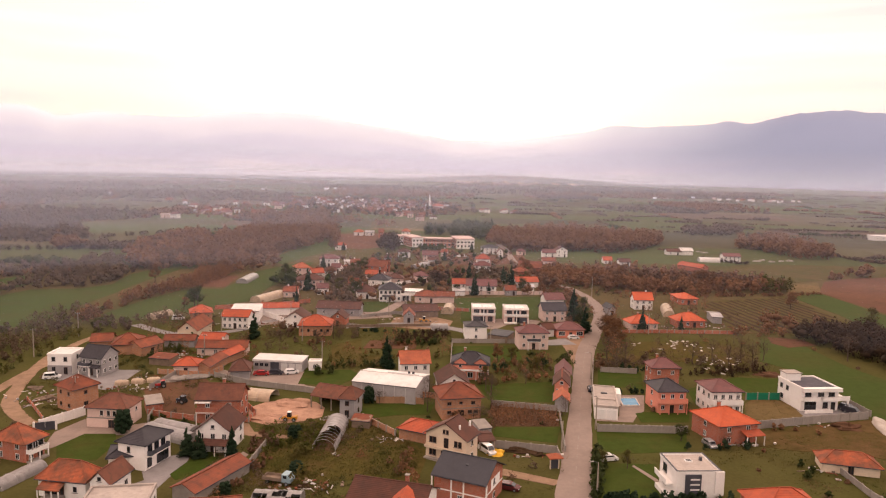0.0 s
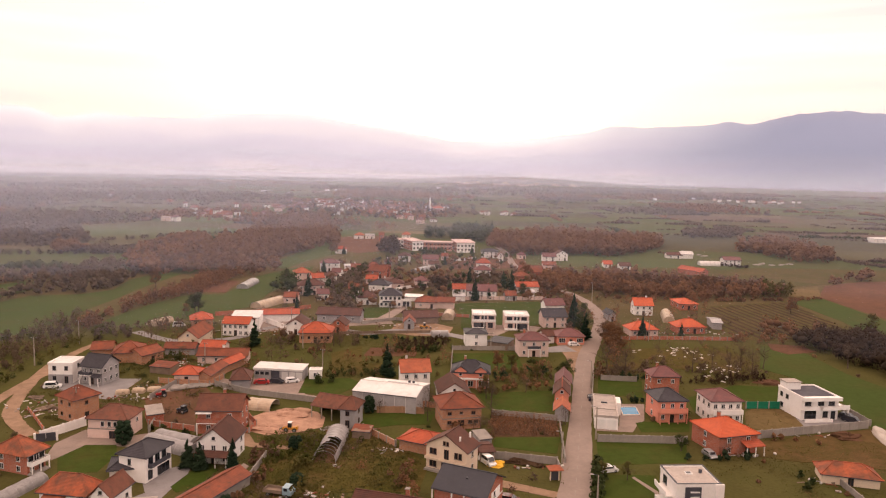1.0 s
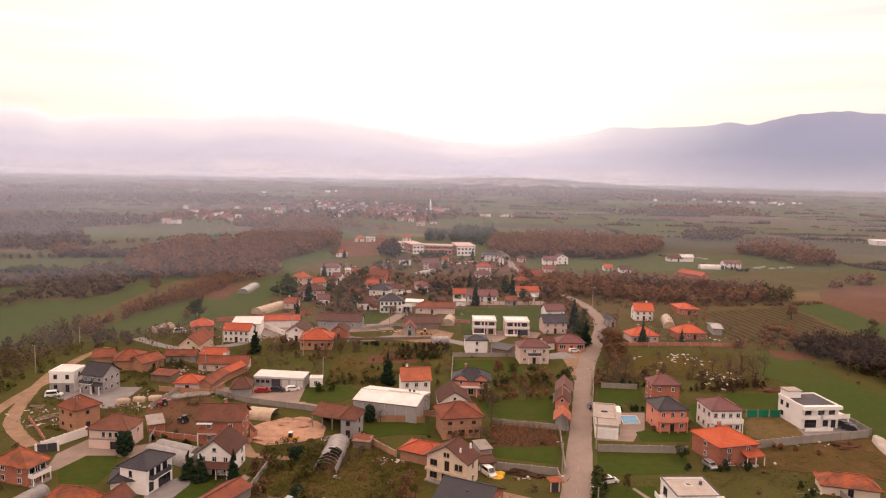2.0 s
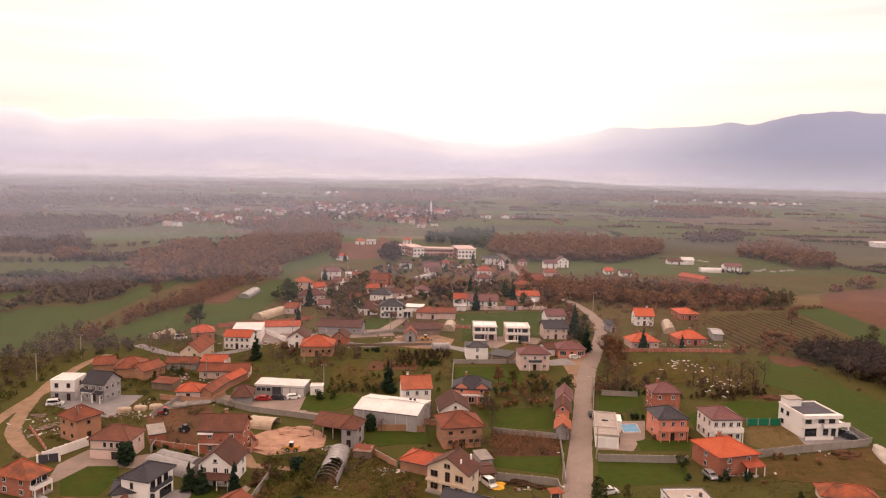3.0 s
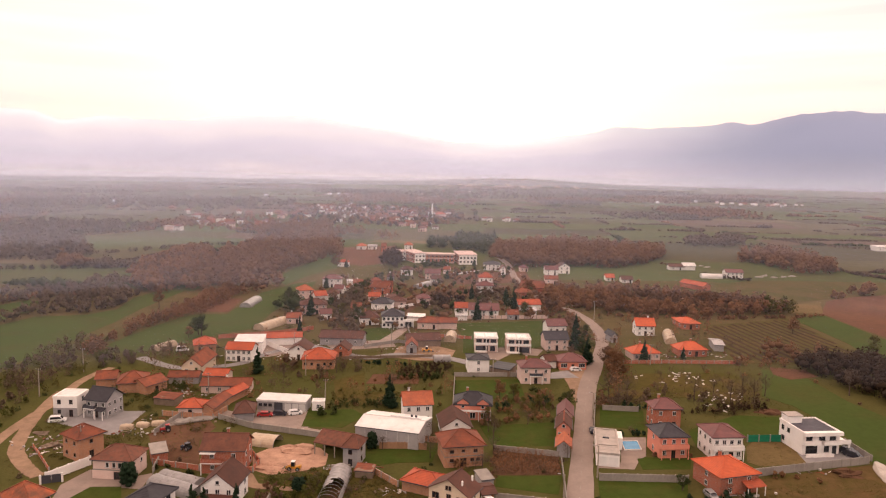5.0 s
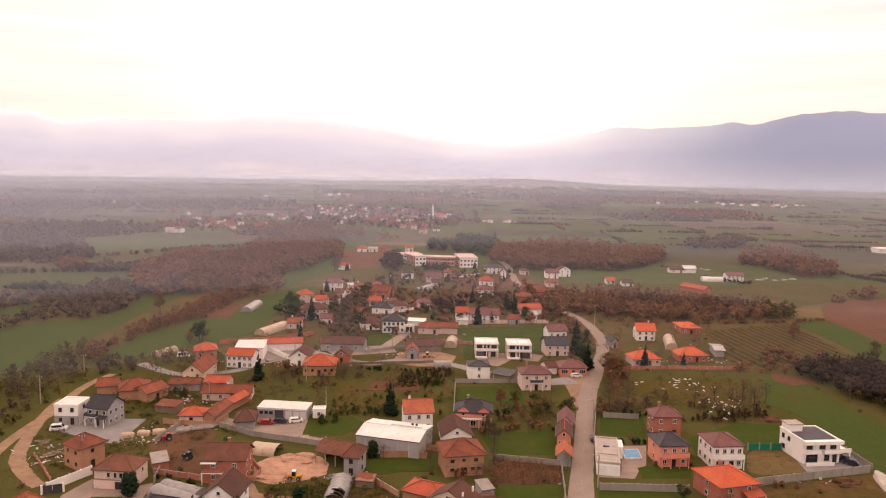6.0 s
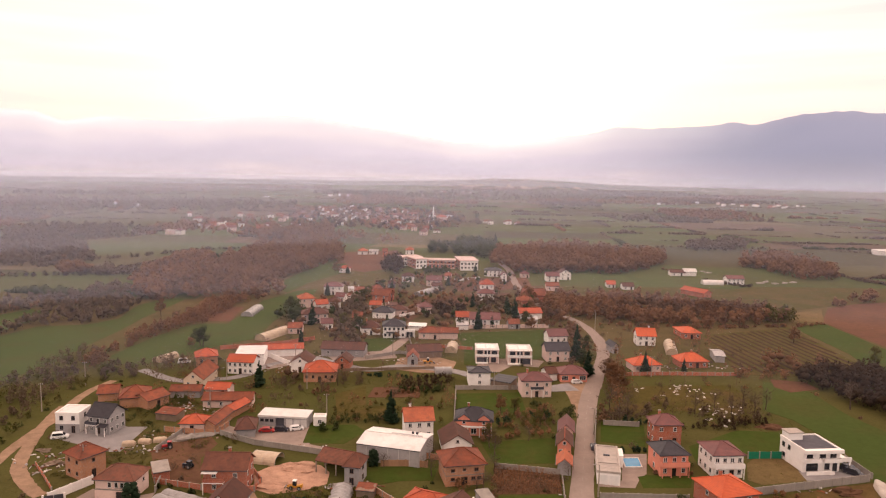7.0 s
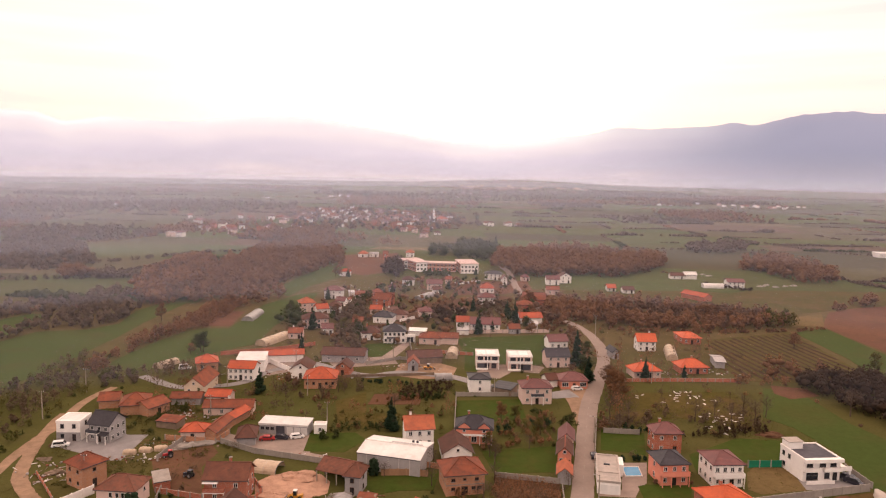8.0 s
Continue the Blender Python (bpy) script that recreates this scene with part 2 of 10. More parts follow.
surface("concrete", (0.31, 0.275, 0.245), (0.24, 0.215, 0.195), 0.35, 4, 0.92, 0.01, 0.1, stain=(0.15, 0.13, 0.115), amount=0.55)
surface("paving", (0.3, 0.235, 0.2), (0.24, 0.19, 0.165), 0.15, 2.2, 0.9, 0.006, 0.05, stain=(0.17, 0.135, 0.115), amount=0.5, world_place=True, calm=0.4)
surface("paving_grey", (0.27, 0.25, 0.25), (0.22, 0.21, 0.21), 0.15, 2.2, 0.9, 0.006, 0.05, stain=(0.16, 0.14, 0.13), amount=0.4, world_place=True, calm=0.4)
surface("asphalt", (0.27, 0.215, 0.185), (0.24, 0.19, 0.165), 0.1, 1.2, 0.92, 0.006, 0.0, stain=(0.19, 0.15, 0.13), amount=0.4, world_place=True, calm=0.18)
surface("dirt_road", (0.3, 0.2, 0.135), (0.24, 0.16, 0.11), 0.1, 1.6, 0.98, 0.03, 0.0, stain=(0.13, 0.1, 0.055), amount=0.75, world_place=True)
surface("sand", (0.46, 0.28, 0.195), (0.38, 0.23, 0.165), 0.15, 1.4, 0.98, 0.05, 0.0, stain=(0.23, 0.14, 0.1), amount=0.7, world_place=True)
surface("soil", (0.13, 0.07, 0.042), (0.1, 0.055, 0.035), 0.06, 1.2, 1.0, 0.06, 0.0, stain=(0.065, 0.045, 0.024), amount=0.7, world_place=True)
surface("earth_dark", (0.05, 0.032, 0.02), (0.065, 0.04, 0.025), 0.1, 1.2, 1.0, 0.06, 0.0, stain=(0.04, 0.035, 0.014), amount=0.5, world_place=True)
surface("ploughed", (0.135, 0.068, 0.042), (0.11, 0.056, 0.036), 0.03, 0.8, 1.0, 0.05, 0.0, stain=(0.075, 0.055, 0.028), amount=0.5, world_place=True)
surface("lawn", (0.038, 0.06, 0.01), (0.05, 0.066, 0.014), 0.07, 1.0, 0.95, 0.05, 0.0, stain=(0.07, 0.056, 0.017), amount=0.6, world_place=True, calm=0.6)
surface("meadow", (0.056, 0.056, 0.011), (0.086, 0.064, 0.02), 0.045, 0.9, 0.95, 0.06, 0.0, stain=(0.115, 0.066, 0.033), amount=0.8, world_place=True)
surface("field_green", (0.045, 0.068, 0.016), (0.056, 0.073, 0.02), 0.02, 0.7, 0.95, 0.05, 0.0, stain=(0.07, 0.06, 0.021), amount=0.6, world_place=True, calm=0.5)
surface("scrub", (0.074, 0.058, 0.018), (0.108, 0.066, 0.03), 0.1, 1.1, 0.98, 0.1, 0.0, stain=(0.046, 0.05, 0.011), amount=0.85, world_place=True)
surface("stubble", (0.16, 0.1056, 0.0496), (0.112, 0.0858, 0.0372), 0.03, 0.9, 0.98, 0.04, 0.0, stain=(0.08, 0.066, 0.0248), amount=0.6, world_place=True)
surface("film_plastic", (0.29, 0.27, 0.265), (0.21, 0.2, 0.2), 0.5, 3, 0.4, 0.03, 0.08, stain=(0.12, 0.108, 0.098), amount=0.6)
surface("film_white", (0.44, 0.38, 0.33), (0.36, 0.31, 0.27), 0.4, 3, 0.5, 0.02, 0.05, stain=(0.34, 0.3, 0.27), amount=0.5)
surface("wood_tan", (0.34, 0.2, 0.12), (0.27, 0.155, 0.09), 0.8, 7, 0.9, 0.01, 0.12)
surface("film_cream", (0.46, 0.36, 0.26), (0.37, 0.28, 0.2), 0.5, 3, 0.5, 0.03, 0.08, stain=(0.17, 0.13, 0.1), amount=0.6)
surface("metal_dark", (0.07, 0.07, 0.085), (0.05, 0.05, 0.06), 0.6, 6, 0.45, 0.0, 0.05)
surface("frame_white", (0.75, 0.72, 0.7), (0.68, 0.66, 0.64), 1.0, 8, 0.5, 0.0, 0.04)
surface("frame_brown", (0.12, 0.06, 0.04), (0.09, 0.045, 0.03), 1.0, 8, 0.55, 0.0, 0.1)
surface("wood_grey", (0.22, 0.16, 0.12), (0.16, 0.12, 0.09), 0.8, 7, 0.9, 0.01, 0.15)
surface("bark", (0.1, 0.07, 0.055), (0.075, 0.055, 0.045), 1.5, 9, 0.95, 0.02, 0.15)
surface("pole_concrete", (0.33, 0.28, 0.24), (0.28, 0.24, 0.2), 0.8, 6, 0.9, 0.005, 0.05)
surface("car_white", (0.75, 0.74, 0.73), (0.7, 0.69, 0.68), 0.5, 4, 0.25, 0.0, 0.03)
surface("car_red", (0.35, 0.03, 0.03), (0.28, 0.025, 0.025), 0.5, 4, 0.25, 0.0, 0.05)
surface("car_dark", (0.04, 0.04, 0.055), (0.03, 0.03, 0.04), 0.5, 4, 0.2, 0.0, 0.05)
surface("car_maroon", (0.1, 0.02, 0.02), (0.08, 0.018, 0.018), 0.5, 4, 0.25, 0.0, 0.05)
surface("car_silver", (0.45, 0.45, 0.46), (0.4, 0.4, 0.41), 0.5, 4, 0.25, 0.0, 0.05, metal=0.5)
surface("cab_blue", (0.3, 0.42, 0.48), (0.24, 0.34, 0.4), 0.6, 4, 0.5, 0.0, 0.05, stain=(0.2, 0.15, 0.12), amount=0.4)
surface("rubber", (0.02, 0.02, 0.02), (0.03, 0.03, 0.03), 1, 8, 0.8, 0.0, 0.0)
surface("plant_yellow", (0.6, 0.28, 0.03), (0.5, 0.22, 0.03), 0.6, 4, 0.4, 0.0, 0.05, stain=(0.2, 0.12, 0.05), amount=0.4)
surface("plastic_green", (0.015, 0.2, 0.11), (0.012, 0.15, 0.085), 0.5, 3, 0.5, 0.0, 0.0)
surface("tarp_yellow", (0.75, 0.45, 0.04), (0.65, 0.36, 0.03), 0.7, 3, 0.5, 0.0, 0.0)
surface("pale_stone", (0.62, 0.58, 0.55), (0.5, 0.46, 0.43), 0.7, 4, 0.85, 0.01, 0.15)
surface("pool_tile", (0.07, 0.27, 0.46), (0.055, 0.22, 0.4), 0.5, 4, 0.15, 0.0, 0.0)
foliage("leaf_brown", [(0.09, 0.06, 0.046), (0.14, 0.084, 0.055), (0.23, 0.115, 0.058), (0.15, 0.1, 0.06)])
foliage("leaf_rust", [(0.13, 0.072, 0.042), (0.165, 0.085, 0.044), (0.19, 0.098, 0.048), (0.15, 0.09, 0.046)])
foliage("leaf_twig", [(0.082, 0.06, 0.044), (0.105, 0.075, 0.054), (0.135, 0.094, 0.062), (0.095, 0.074, 0.052)])
foliage("leaf_dark", [(0.034, 0.023, 0.015), (0.042, 0.027, 0.017), (0.055, 0.034, 0.021), (0.038, 0.029, 0.016)])
foliage("leaf_conifer", [(0.012, 0.028, 0.016), (0.02, 0.04, 0.02), (0.03, 0.05, 0.025), (0.022, 0.042, 0.026)])
foliage("leaf_green", [(0.022, 0.036, 0.011), (0.036, 0.05, 0.015), (0.056, 0.064, 0.02), (0.032, 0.044, 0.015)])
foliage("leaf_olive", [(0.055, 0.0651, 0.014), (0.077, 0.0788, 0.018), (0.1045, 0.084, 0.026), (0.0715, 0.0819, 0.016)])


def glassy(name, colour, rough):
    m = bpy.data.materials.new(name)
    m.use_nodes = True
    bs = m.node_tree.nodes["Principled BSDF"]
    bs.inputs["Base Color"].default_value = (*colour, 1)
    bs.inputs["Roughness"].default_value = rough
    bs.inputs["Specular IOR Level"].default_value = 0.7
    TABLE[name] = m


glassy("glass", (0.018, 0.02, 0.026), 0.08)
glassy("water", (0.03, 0.17, 0.34), 0.08)


FOOT, ROADS, PAVED = [], [], []
PAVING = ("paving", "paving_grey", "sand", "dirt_road", "lawn", "asphalt", "field_green")


# ---- mesh helpers ----
def thing(name, label, category, x, y, rot=0.0, z=0.0, group="", kind=""):
    ob = new(name)
    ob.matrix_basis = pose(x, y, z, 0, 0, rot)
    return tagged(ob, label, category, group, kind)


def raw(name, verts, faces, material, parent=None, label="", smooth=False):
    me = bpy.data.meshes.new(name)
    me.from_pydata([tuple(v) for v in verts], [], faces)
    me.materials.append(TABLE[material])
    if smooth:
        me.polygons.foreach_set("use_smooth", [True] * len(me.polygons))
    me.update()
    return shared(name, me, parent, label)


def shared(name, me, parent=None, label=""):
    ob = new(name, me)
    if parent:
        ob.parent = parent
    if label:
        ob["label"] = label
    return ob


BOX_FACES = [(0, 3, 2, 1), (4, 5, 6, 7), (0, 1, 5, 4), (1, 2, 6, 5), (2, 3, 7, 6), (3, 0, 4, 7)]


def box_verts(x0, x1, y0, y1, z0, z1):
    return [(x0, y0, z0), (x1, y0, z0), (x1, y1, z0), (x0, y1, z0), (x0, y0, z1), (x1, y0, z1), (x1, y1, z1), (x0, y1, z1)]


def boxes(name, spans, material, parent=None, label=""):
    """One mesh of several boxes, each x0, x1, y0, y1, z0, z1."""
    verts, faces = [], []
    for s in spans:
        k = len(verts)
        verts += box_verts(*s)
        faces += [tuple(i + k for i in f) for f in BOX_FACES]
    return raw(name, verts, faces, material, parent, label)


def beam(p, q, r=0.06, sides=4):
    """Vertices and faces of a square bar from p to q."""
    p, q = Vector(p), Vector(q)
    turn = (q - p).to_track_quat("Z", "Y").to_matrix()
    verts = []
    for c in (p, q):
        verts += [c + turn @ Vector((r * math.cos(2 * math.pi * (i + 0.5) / sides), r * math.sin(2 * math.pi * (i + 0.5) / sides), 0)) for i in range(sides)]
    faces = [(i, (i + 1) % sides, sides + (i + 1) % sides, sides + i) for i in range(sides)]
    faces += [tuple(range(sides - 1, -1, -1)), tuple(range(sides, 2 * sides))]
    return verts, faces


def beams(name, rows, r, material, parent=None, label="", sides=4):
    verts, faces = [], []
    for p, q in rows:
        v, f = beam(p, q, r, sides)
        k = len(verts)
        verts += v
        faces += [tuple(i + k for i in g) for g in f]
    return raw(name, verts, faces, material, parent, label)


def bent_rod(points, r, sides=4):
    """One square rod along a line of points: vertices and faces."""
    verts, faces = [], []
    for i, p in enumerate(points):
        way = points[min(i + 1, len(points) - 1)] - points[max(i - 1, 0)]
        turn = way.to_track_quat("Z", "Y").to_matrix()
        verts += [p + turn @ Vector((r * math.cos(2 * math.pi * k / sides), r * math.sin(2 * math.pi * k / sides), 0)) for k in range(sides)]
    for i in range(len(points) - 1):
        faces += [(i * sides + k, i * sides + (k + 1) % sides, (i + 1) * sides + (k + 1) % sides, (i + 1) * sides + k) for k in range(sides)]
    return verts, faces + [tuple(range(sides - 1, -1, -1)), tuple(range(len(verts) - sides, len(verts)))]


# ---- houses ----
WINDOWS = {}


def cached(key, name, verts, faces, material):
    """A mesh made once and shared by its alike pieces."""
    if key not in WINDOWS:
        me = bpy.data.meshes.new(name)
        me.from_pydata(verts, [], faces)
        me.materials.append(TABLE[material])
        WINDOWS[key] = me
    return WINDOWS[key]


def window(parent, x, y, z, turn, w=1.2, h=1.3, frame_mat="frame_white", part_name="window", sill=True, far=False):
    """A window on a wall: a frame proud of the plaster, its dark panes and a sill; z is its middle, turn the way it faces."""
    w, h, t = round(w, 1), round(h, 1), 0.1
    me = cached(("frame", w, h, frame_mat), "window", box_verts(-w / 2, w / 2, -0.08, 0.03, -h / 2, h / 2), BOX_FACES, frame_mat)
    ob = shared(part_name, me, parent)
    ob.matrix_basis = pose(x, y, z, 0, 0, turn)
    n = 1 if far or w < 1.0 else (3 if w > 2.0 else 2)
    a, b = (w - t * (n + 1)) / n, h - 2 * t
    pm = cached(("pane", w, h, n), "pane", box_verts(-a / 2, a / 2, -0.1, -0.06, -b / 2, b / 2), BOX_FACES, "glass")
    for i in range(n):
        p = shared("pane", pm, ob)
        p.location = (-w / 2 + t + a / 2 + i * (a + t), 0, 0)
    if sill and not far:
        sm = cached(("sill", w, frame_mat), "sill", box_verts(-w / 2 - 0.12, w / 2 + 0.12, -0.2, 0.03, -0.09, -0.005), BOX_FACES, "concrete")
        shared("sill", sm, ob).location = (0, 0, -h / 2)
    return ob


def roof_mesh(kind, w, d, z, rise, along="x", thick=0.16):
    """Outline w by d at height z; along: the way of the ridge. Returns vertices, faces, ridge lines."""
    a, b = w / 2, d / 2
    t, e = z - thick, 0.0
    if along == "y":
        v, f, r = roof_mesh(kind, d, w, z, rise, "x", thick)
        return [(-p[1], p[0], p[2]) for p in v], f, [((-p[1], p[0], p[2]), (-q[1], q[0], q[2])) for p, q in r]
    low = [(-a, -b, t), (a, -b, t), (a, b, t), (-a, b, t)]
    up = [(-a, -b, z), (a, -b, z), (a, b, z), (-a, b, z)]
    if kind == "hip":
        k = max(a - b, 0.25) if a >= b else 0.25
        top = [(-k, 0, z + rise), (k, 0, z + rise)]
        faces = [(0, 3, 2, 1), (0, 1, 5, 4), (1, 2, 6, 5), (2, 3, 7, 6), (3, 0, 4, 7), (4, 5, 9, 8), (6, 7, 8, 9), (5, 6, 9), (7, 4, 8)]
        ridges = [(up[0], top[0]), (up[3], top[0]), (up[1], top[1]), (up[2], top[1]), (top[0], top[1])]
        return low + up + top, faces, ridges
    if kind == "gable":
        top = [(-a, 0, z + rise), (a, 0, z + rise), (-a, 0, z + rise - thick * 1.2), (a, 0, z + rise - thick * 1.2)]
        faces = [(4, 5, 9, 8), (6, 7, 8, 9), (1, 0, 10, 11), (3, 2, 11, 10), (0, 1, 5, 4), (2, 3, 7, 6), (4, 8, 10, 0), (8, 7, 3, 10), (9, 5, 1, 11), (6, 9, 11, 2)]
        return low + up + top, faces, [(top[0], top[1])]
    if kind == "shed":
        hi = [(-a, b, z + rise), (a, b, z + rise)]
        lo2 = [(-a, b, z + rise - thick), (a, b, z + rise - thick)]
        verts = [low[0], low[1], lo2[1], lo2[0], up[0], up[1], hi[1], hi[0]]
        return verts, BOX_FACES, []
    raise ValueError(kind)


SAG = {"tile_mottled": 0.1, "tile_bright": 0.04, "tile_old": 0.16, "tile_faded": 0.11, "tile_red": 0.07, "tile_orange": 0.07, "tile_brown": 0.06, "tile_maroon": 0.03}


def sag_roof(verts, faces, amount, z, rise, seed):
    """Cuts a roof finely and lets its slopes and ridge sag and wander a little."""
    bm = bmesh.new()
    vs = [bm.verts.new(v) for v in verts]
    for f in faces:
        bm.faces.new([vs[i] for i in f])
    bmesh.ops.subdivide_edges(bm, edges=[e for e in bm.edges if e.calc_length() > 1.5], cuts=5, use_grid_fill=True)
    for v in bm.verts:
        k = noise.noise((v.co.x * 0.35 + seed, v.co.y * 0.35, 0)) + 0.5 * noise.noise((v.co.x * 1.1, v.co.y * 1.1 + seed, 3))
        v.co.z += amount * (k - 0.25)
        v.co.x += amount * 0.35 * noise.noise((v.co.y * 0.8, seed, v.co.z))
        v.co.y += amount * 0.35 * noise.noise((v.co.x * 0.8, seed + 5, v.co.z))
    bm.verts.index_update()
    out = [tuple(v.co) for v in bm.verts], [tuple(v.index for v in f.verts) for f in bm.faces]
    bm.free()
    return out


def house(name, label, x, y, rot, w, d, h, roof="hip", rise=2.2, along="x", over=0.5, wall="plaster_white", tiles="tile_red", floors=2, front=3, left=0, right=0, win=(1.0, 1.2), frame_mat="frame_white", plinth="", chimneys=1, ridge="", balcony=0, door=True, upper="", category="house", group="", far=False):
    """A house whose roof outline is w by d at the eaves' height h; its front faces local -y."""
    ob = thing(name, label, category, x, y, rot, group=group)
    FOOT.append((x, y, rot, w, d))
    o = over if roof != "flat" else 0.0
    a, b = w / 2 - o, d / 2 - o
    verts, faces = box_verts(-a, a, -b, b, 0, h - 0.05), list(BOX_FACES)
    if roof == "gable":
        s = (b if along == "x" else a) / (d / 2 if along == "x" else w / 2)
        top = h + rise * 1.0 - 0.22
        if along == "x":
            verts += [(-a, 0, top), (a, 0, top)]
            faces = BOX_FACES[:1] + [(0, 1, 5, 4), (2, 3, 7, 6), (1, 2, 6, 9, 5), (3, 0, 4, 8, 7), (4, 5, 9, 8), (6, 7, 8, 9)]
        else:
            verts += [(0, -b, top), (0, b, top)]
            faces = BOX_FACES[:1] + [(1, 2, 6, 5), (3, 0, 4, 7), (0, 1, 5, 8, 4), (2, 3, 7, 9, 6), (4, 8, 9, 7), (5, 6, 9, 8)]
    if roof == "shed":
        verts[6:8] = [(a, b, h + rise - 0.12), (-a, b, h + rise - 0.12)]
    raw("wall", verts, faces, wall, ob)
    if upper:
        boxes("storey_band", [(-a - 0.03, a + 0.03, -b - 0.03, b + 0.03, h / 2 - 0.12, h / 2 + 0.12)], upper, ob)
    if plinth:
        boxes("plinth", [(-a - 0.06, a + 0.06, -b - 0.06, b + 0.06, 0, 0.6)], plinth, ob)
    if roof == "flat":
        p = 0.28
        boxes("roof", [(-a + p, a - p, -b + p, b - p, h - 0.2, h - 0.02)], tiles, ob)
        boxes("parapet", [(-a - 0.1, a + 0.1, -b - 0.1, -b + p, h - 0.3, h + 0.28), (-a - 0.1, a + 0.1, b - p, b + 0.1, h - 0.3, h + 0.28), (-a - 0.1, -a + p, -b + p, b - p, h - 0.3, h + 0.28), (a - p, a + 0.1, -b + p, b - p, h - 0.3, h + 0.28)], ridge or wall, ob)
    else:
        v, f, lines = roof_mesh(roof, w, d, h, rise, along)
        if tiles in SAG and not far:
            v, f = sag_roof(v, f, SAG[tiles], h, rise, x)
        r = raw("roof", v, f, tiles, ob)
        if lines:
            beams("ridge_cap", [(Vector(p) + Vector((0, 0, 0.03)), Vector(q) + Vector((0, 0, 0.03))) for p, q in lines], 0.13, ridge or tiles, r)
        g = 0.1
        if not far:
            for e in (-1, 1):
                if along == "x" or roof == "hip":
                    gut = boxes("gutter", [(-w / 2, w / 2, -g / 2, g / 2, h - 0.22, h - 0.08)], "metal_dark", ob)
                    gut.location = (0, e * (d / 2 + g / 2), 0)
                else:
                    gut = boxes("gutter", [(-g / 2, g / 2, -d / 2, d / 2, h - 0.22, h - 0.08)], "metal_dark", ob)
                    gut.location = (e * (w / 2 + g / 2), 0, 0)
    rng = random.Random(int(abs(x) * 13 + abs(y) * 7))
    for c in range(chimneys):
        if roof == "flat":
            break
        cx, cy = (rng.uniform(-0.25, 0.25) * w, 0.12 * d) if along == "x" else (0.16 * w * (1 if c % 2 == 0 else -1), rng.uniform(0.05, 0.3) * d)
        z0 = h + rise * 0.45
        ch = boxes("chimney", [(cx - 0.3, cx + 0.3, cy - 0.3, cy + 0.3, z0, h + rise + 0.7)], "brick" if rng.random() < 0.5 else "plaster_white", ob)
        boxes("cap", [(cx - 0.4, cx + 0.4, cy - 0.4, cy + 0.4, h + rise + 0.7, h + rise + 0.82)], "concrete", ch)
    step = h / floors
    for fl in range(floors):
        zc = fl * step + step * 0.53
        for count, place in ((front, lambda u: (u * (w - 2 * o), -b, 0)), (left, lambda u: (-a, u * (d - 2 * o), -90)), (right, lambda u: (a, u * (d - 2 * o), 90))):
            for i in range(count):
                u = (i + 0.5) / count - 0.5
                px, py, turn = place(u)
                is_door = door and fl == 0 and place(0)[2] == 0 and i == count // 2
                hh = min(win[1], step * 0.62)
                if is_door:
                    window(ob, px, py, 1.08, turn, 1.1, 2.1, "frame_brown", "door", False)
                else:
                    window(ob, px, py, zc, turn, win[0], hh, frame_mat, far=far)
    if roof == "gable" and rise > 2 and front:
        if along == "y":
            window(ob, 0, -b, h + rise * 0.3, 0, 0.9, 0.9, frame_mat)
    for i in range(balcony):
        bz = h / 2 + 0.05 if floors > 1 else h / 2
        bw = w * 0.5
        bal = boxes("balcony", [(-bw / 2, bw / 2, -b - 1.3, -b + 0.02, bz - 0.18, bz)], "plaster_white", ob)
        boxes("railing", [(-bw / 2, bw / 2, -b - 1.3, -b - 1.2, bz, bz + 0.95), (-bw / 2, -bw / 2 + 0.1, -b - 1.2, -b, bz, bz + 0.95), (bw / 2 - 0.1, bw / 2, -b - 1.2, -b, bz, bz + 0.95)], "plaster_white" if i == 0 else "metal_dark", bal)
        beams("post", [((-bw / 2 + 0.15, -b - 1.2, 0), (-bw / 2 + 0.15, -b - 1.2, bz - 0.18))], 0.14, "plaster_white", bal)
        beams("post", [((bw / 2 - 0.15, -b - 1.2, 0), (bw / 2 - 0.15, -b - 1.2, bz - 0.18))], 0.14, "plaster_white", bal)
    return ob


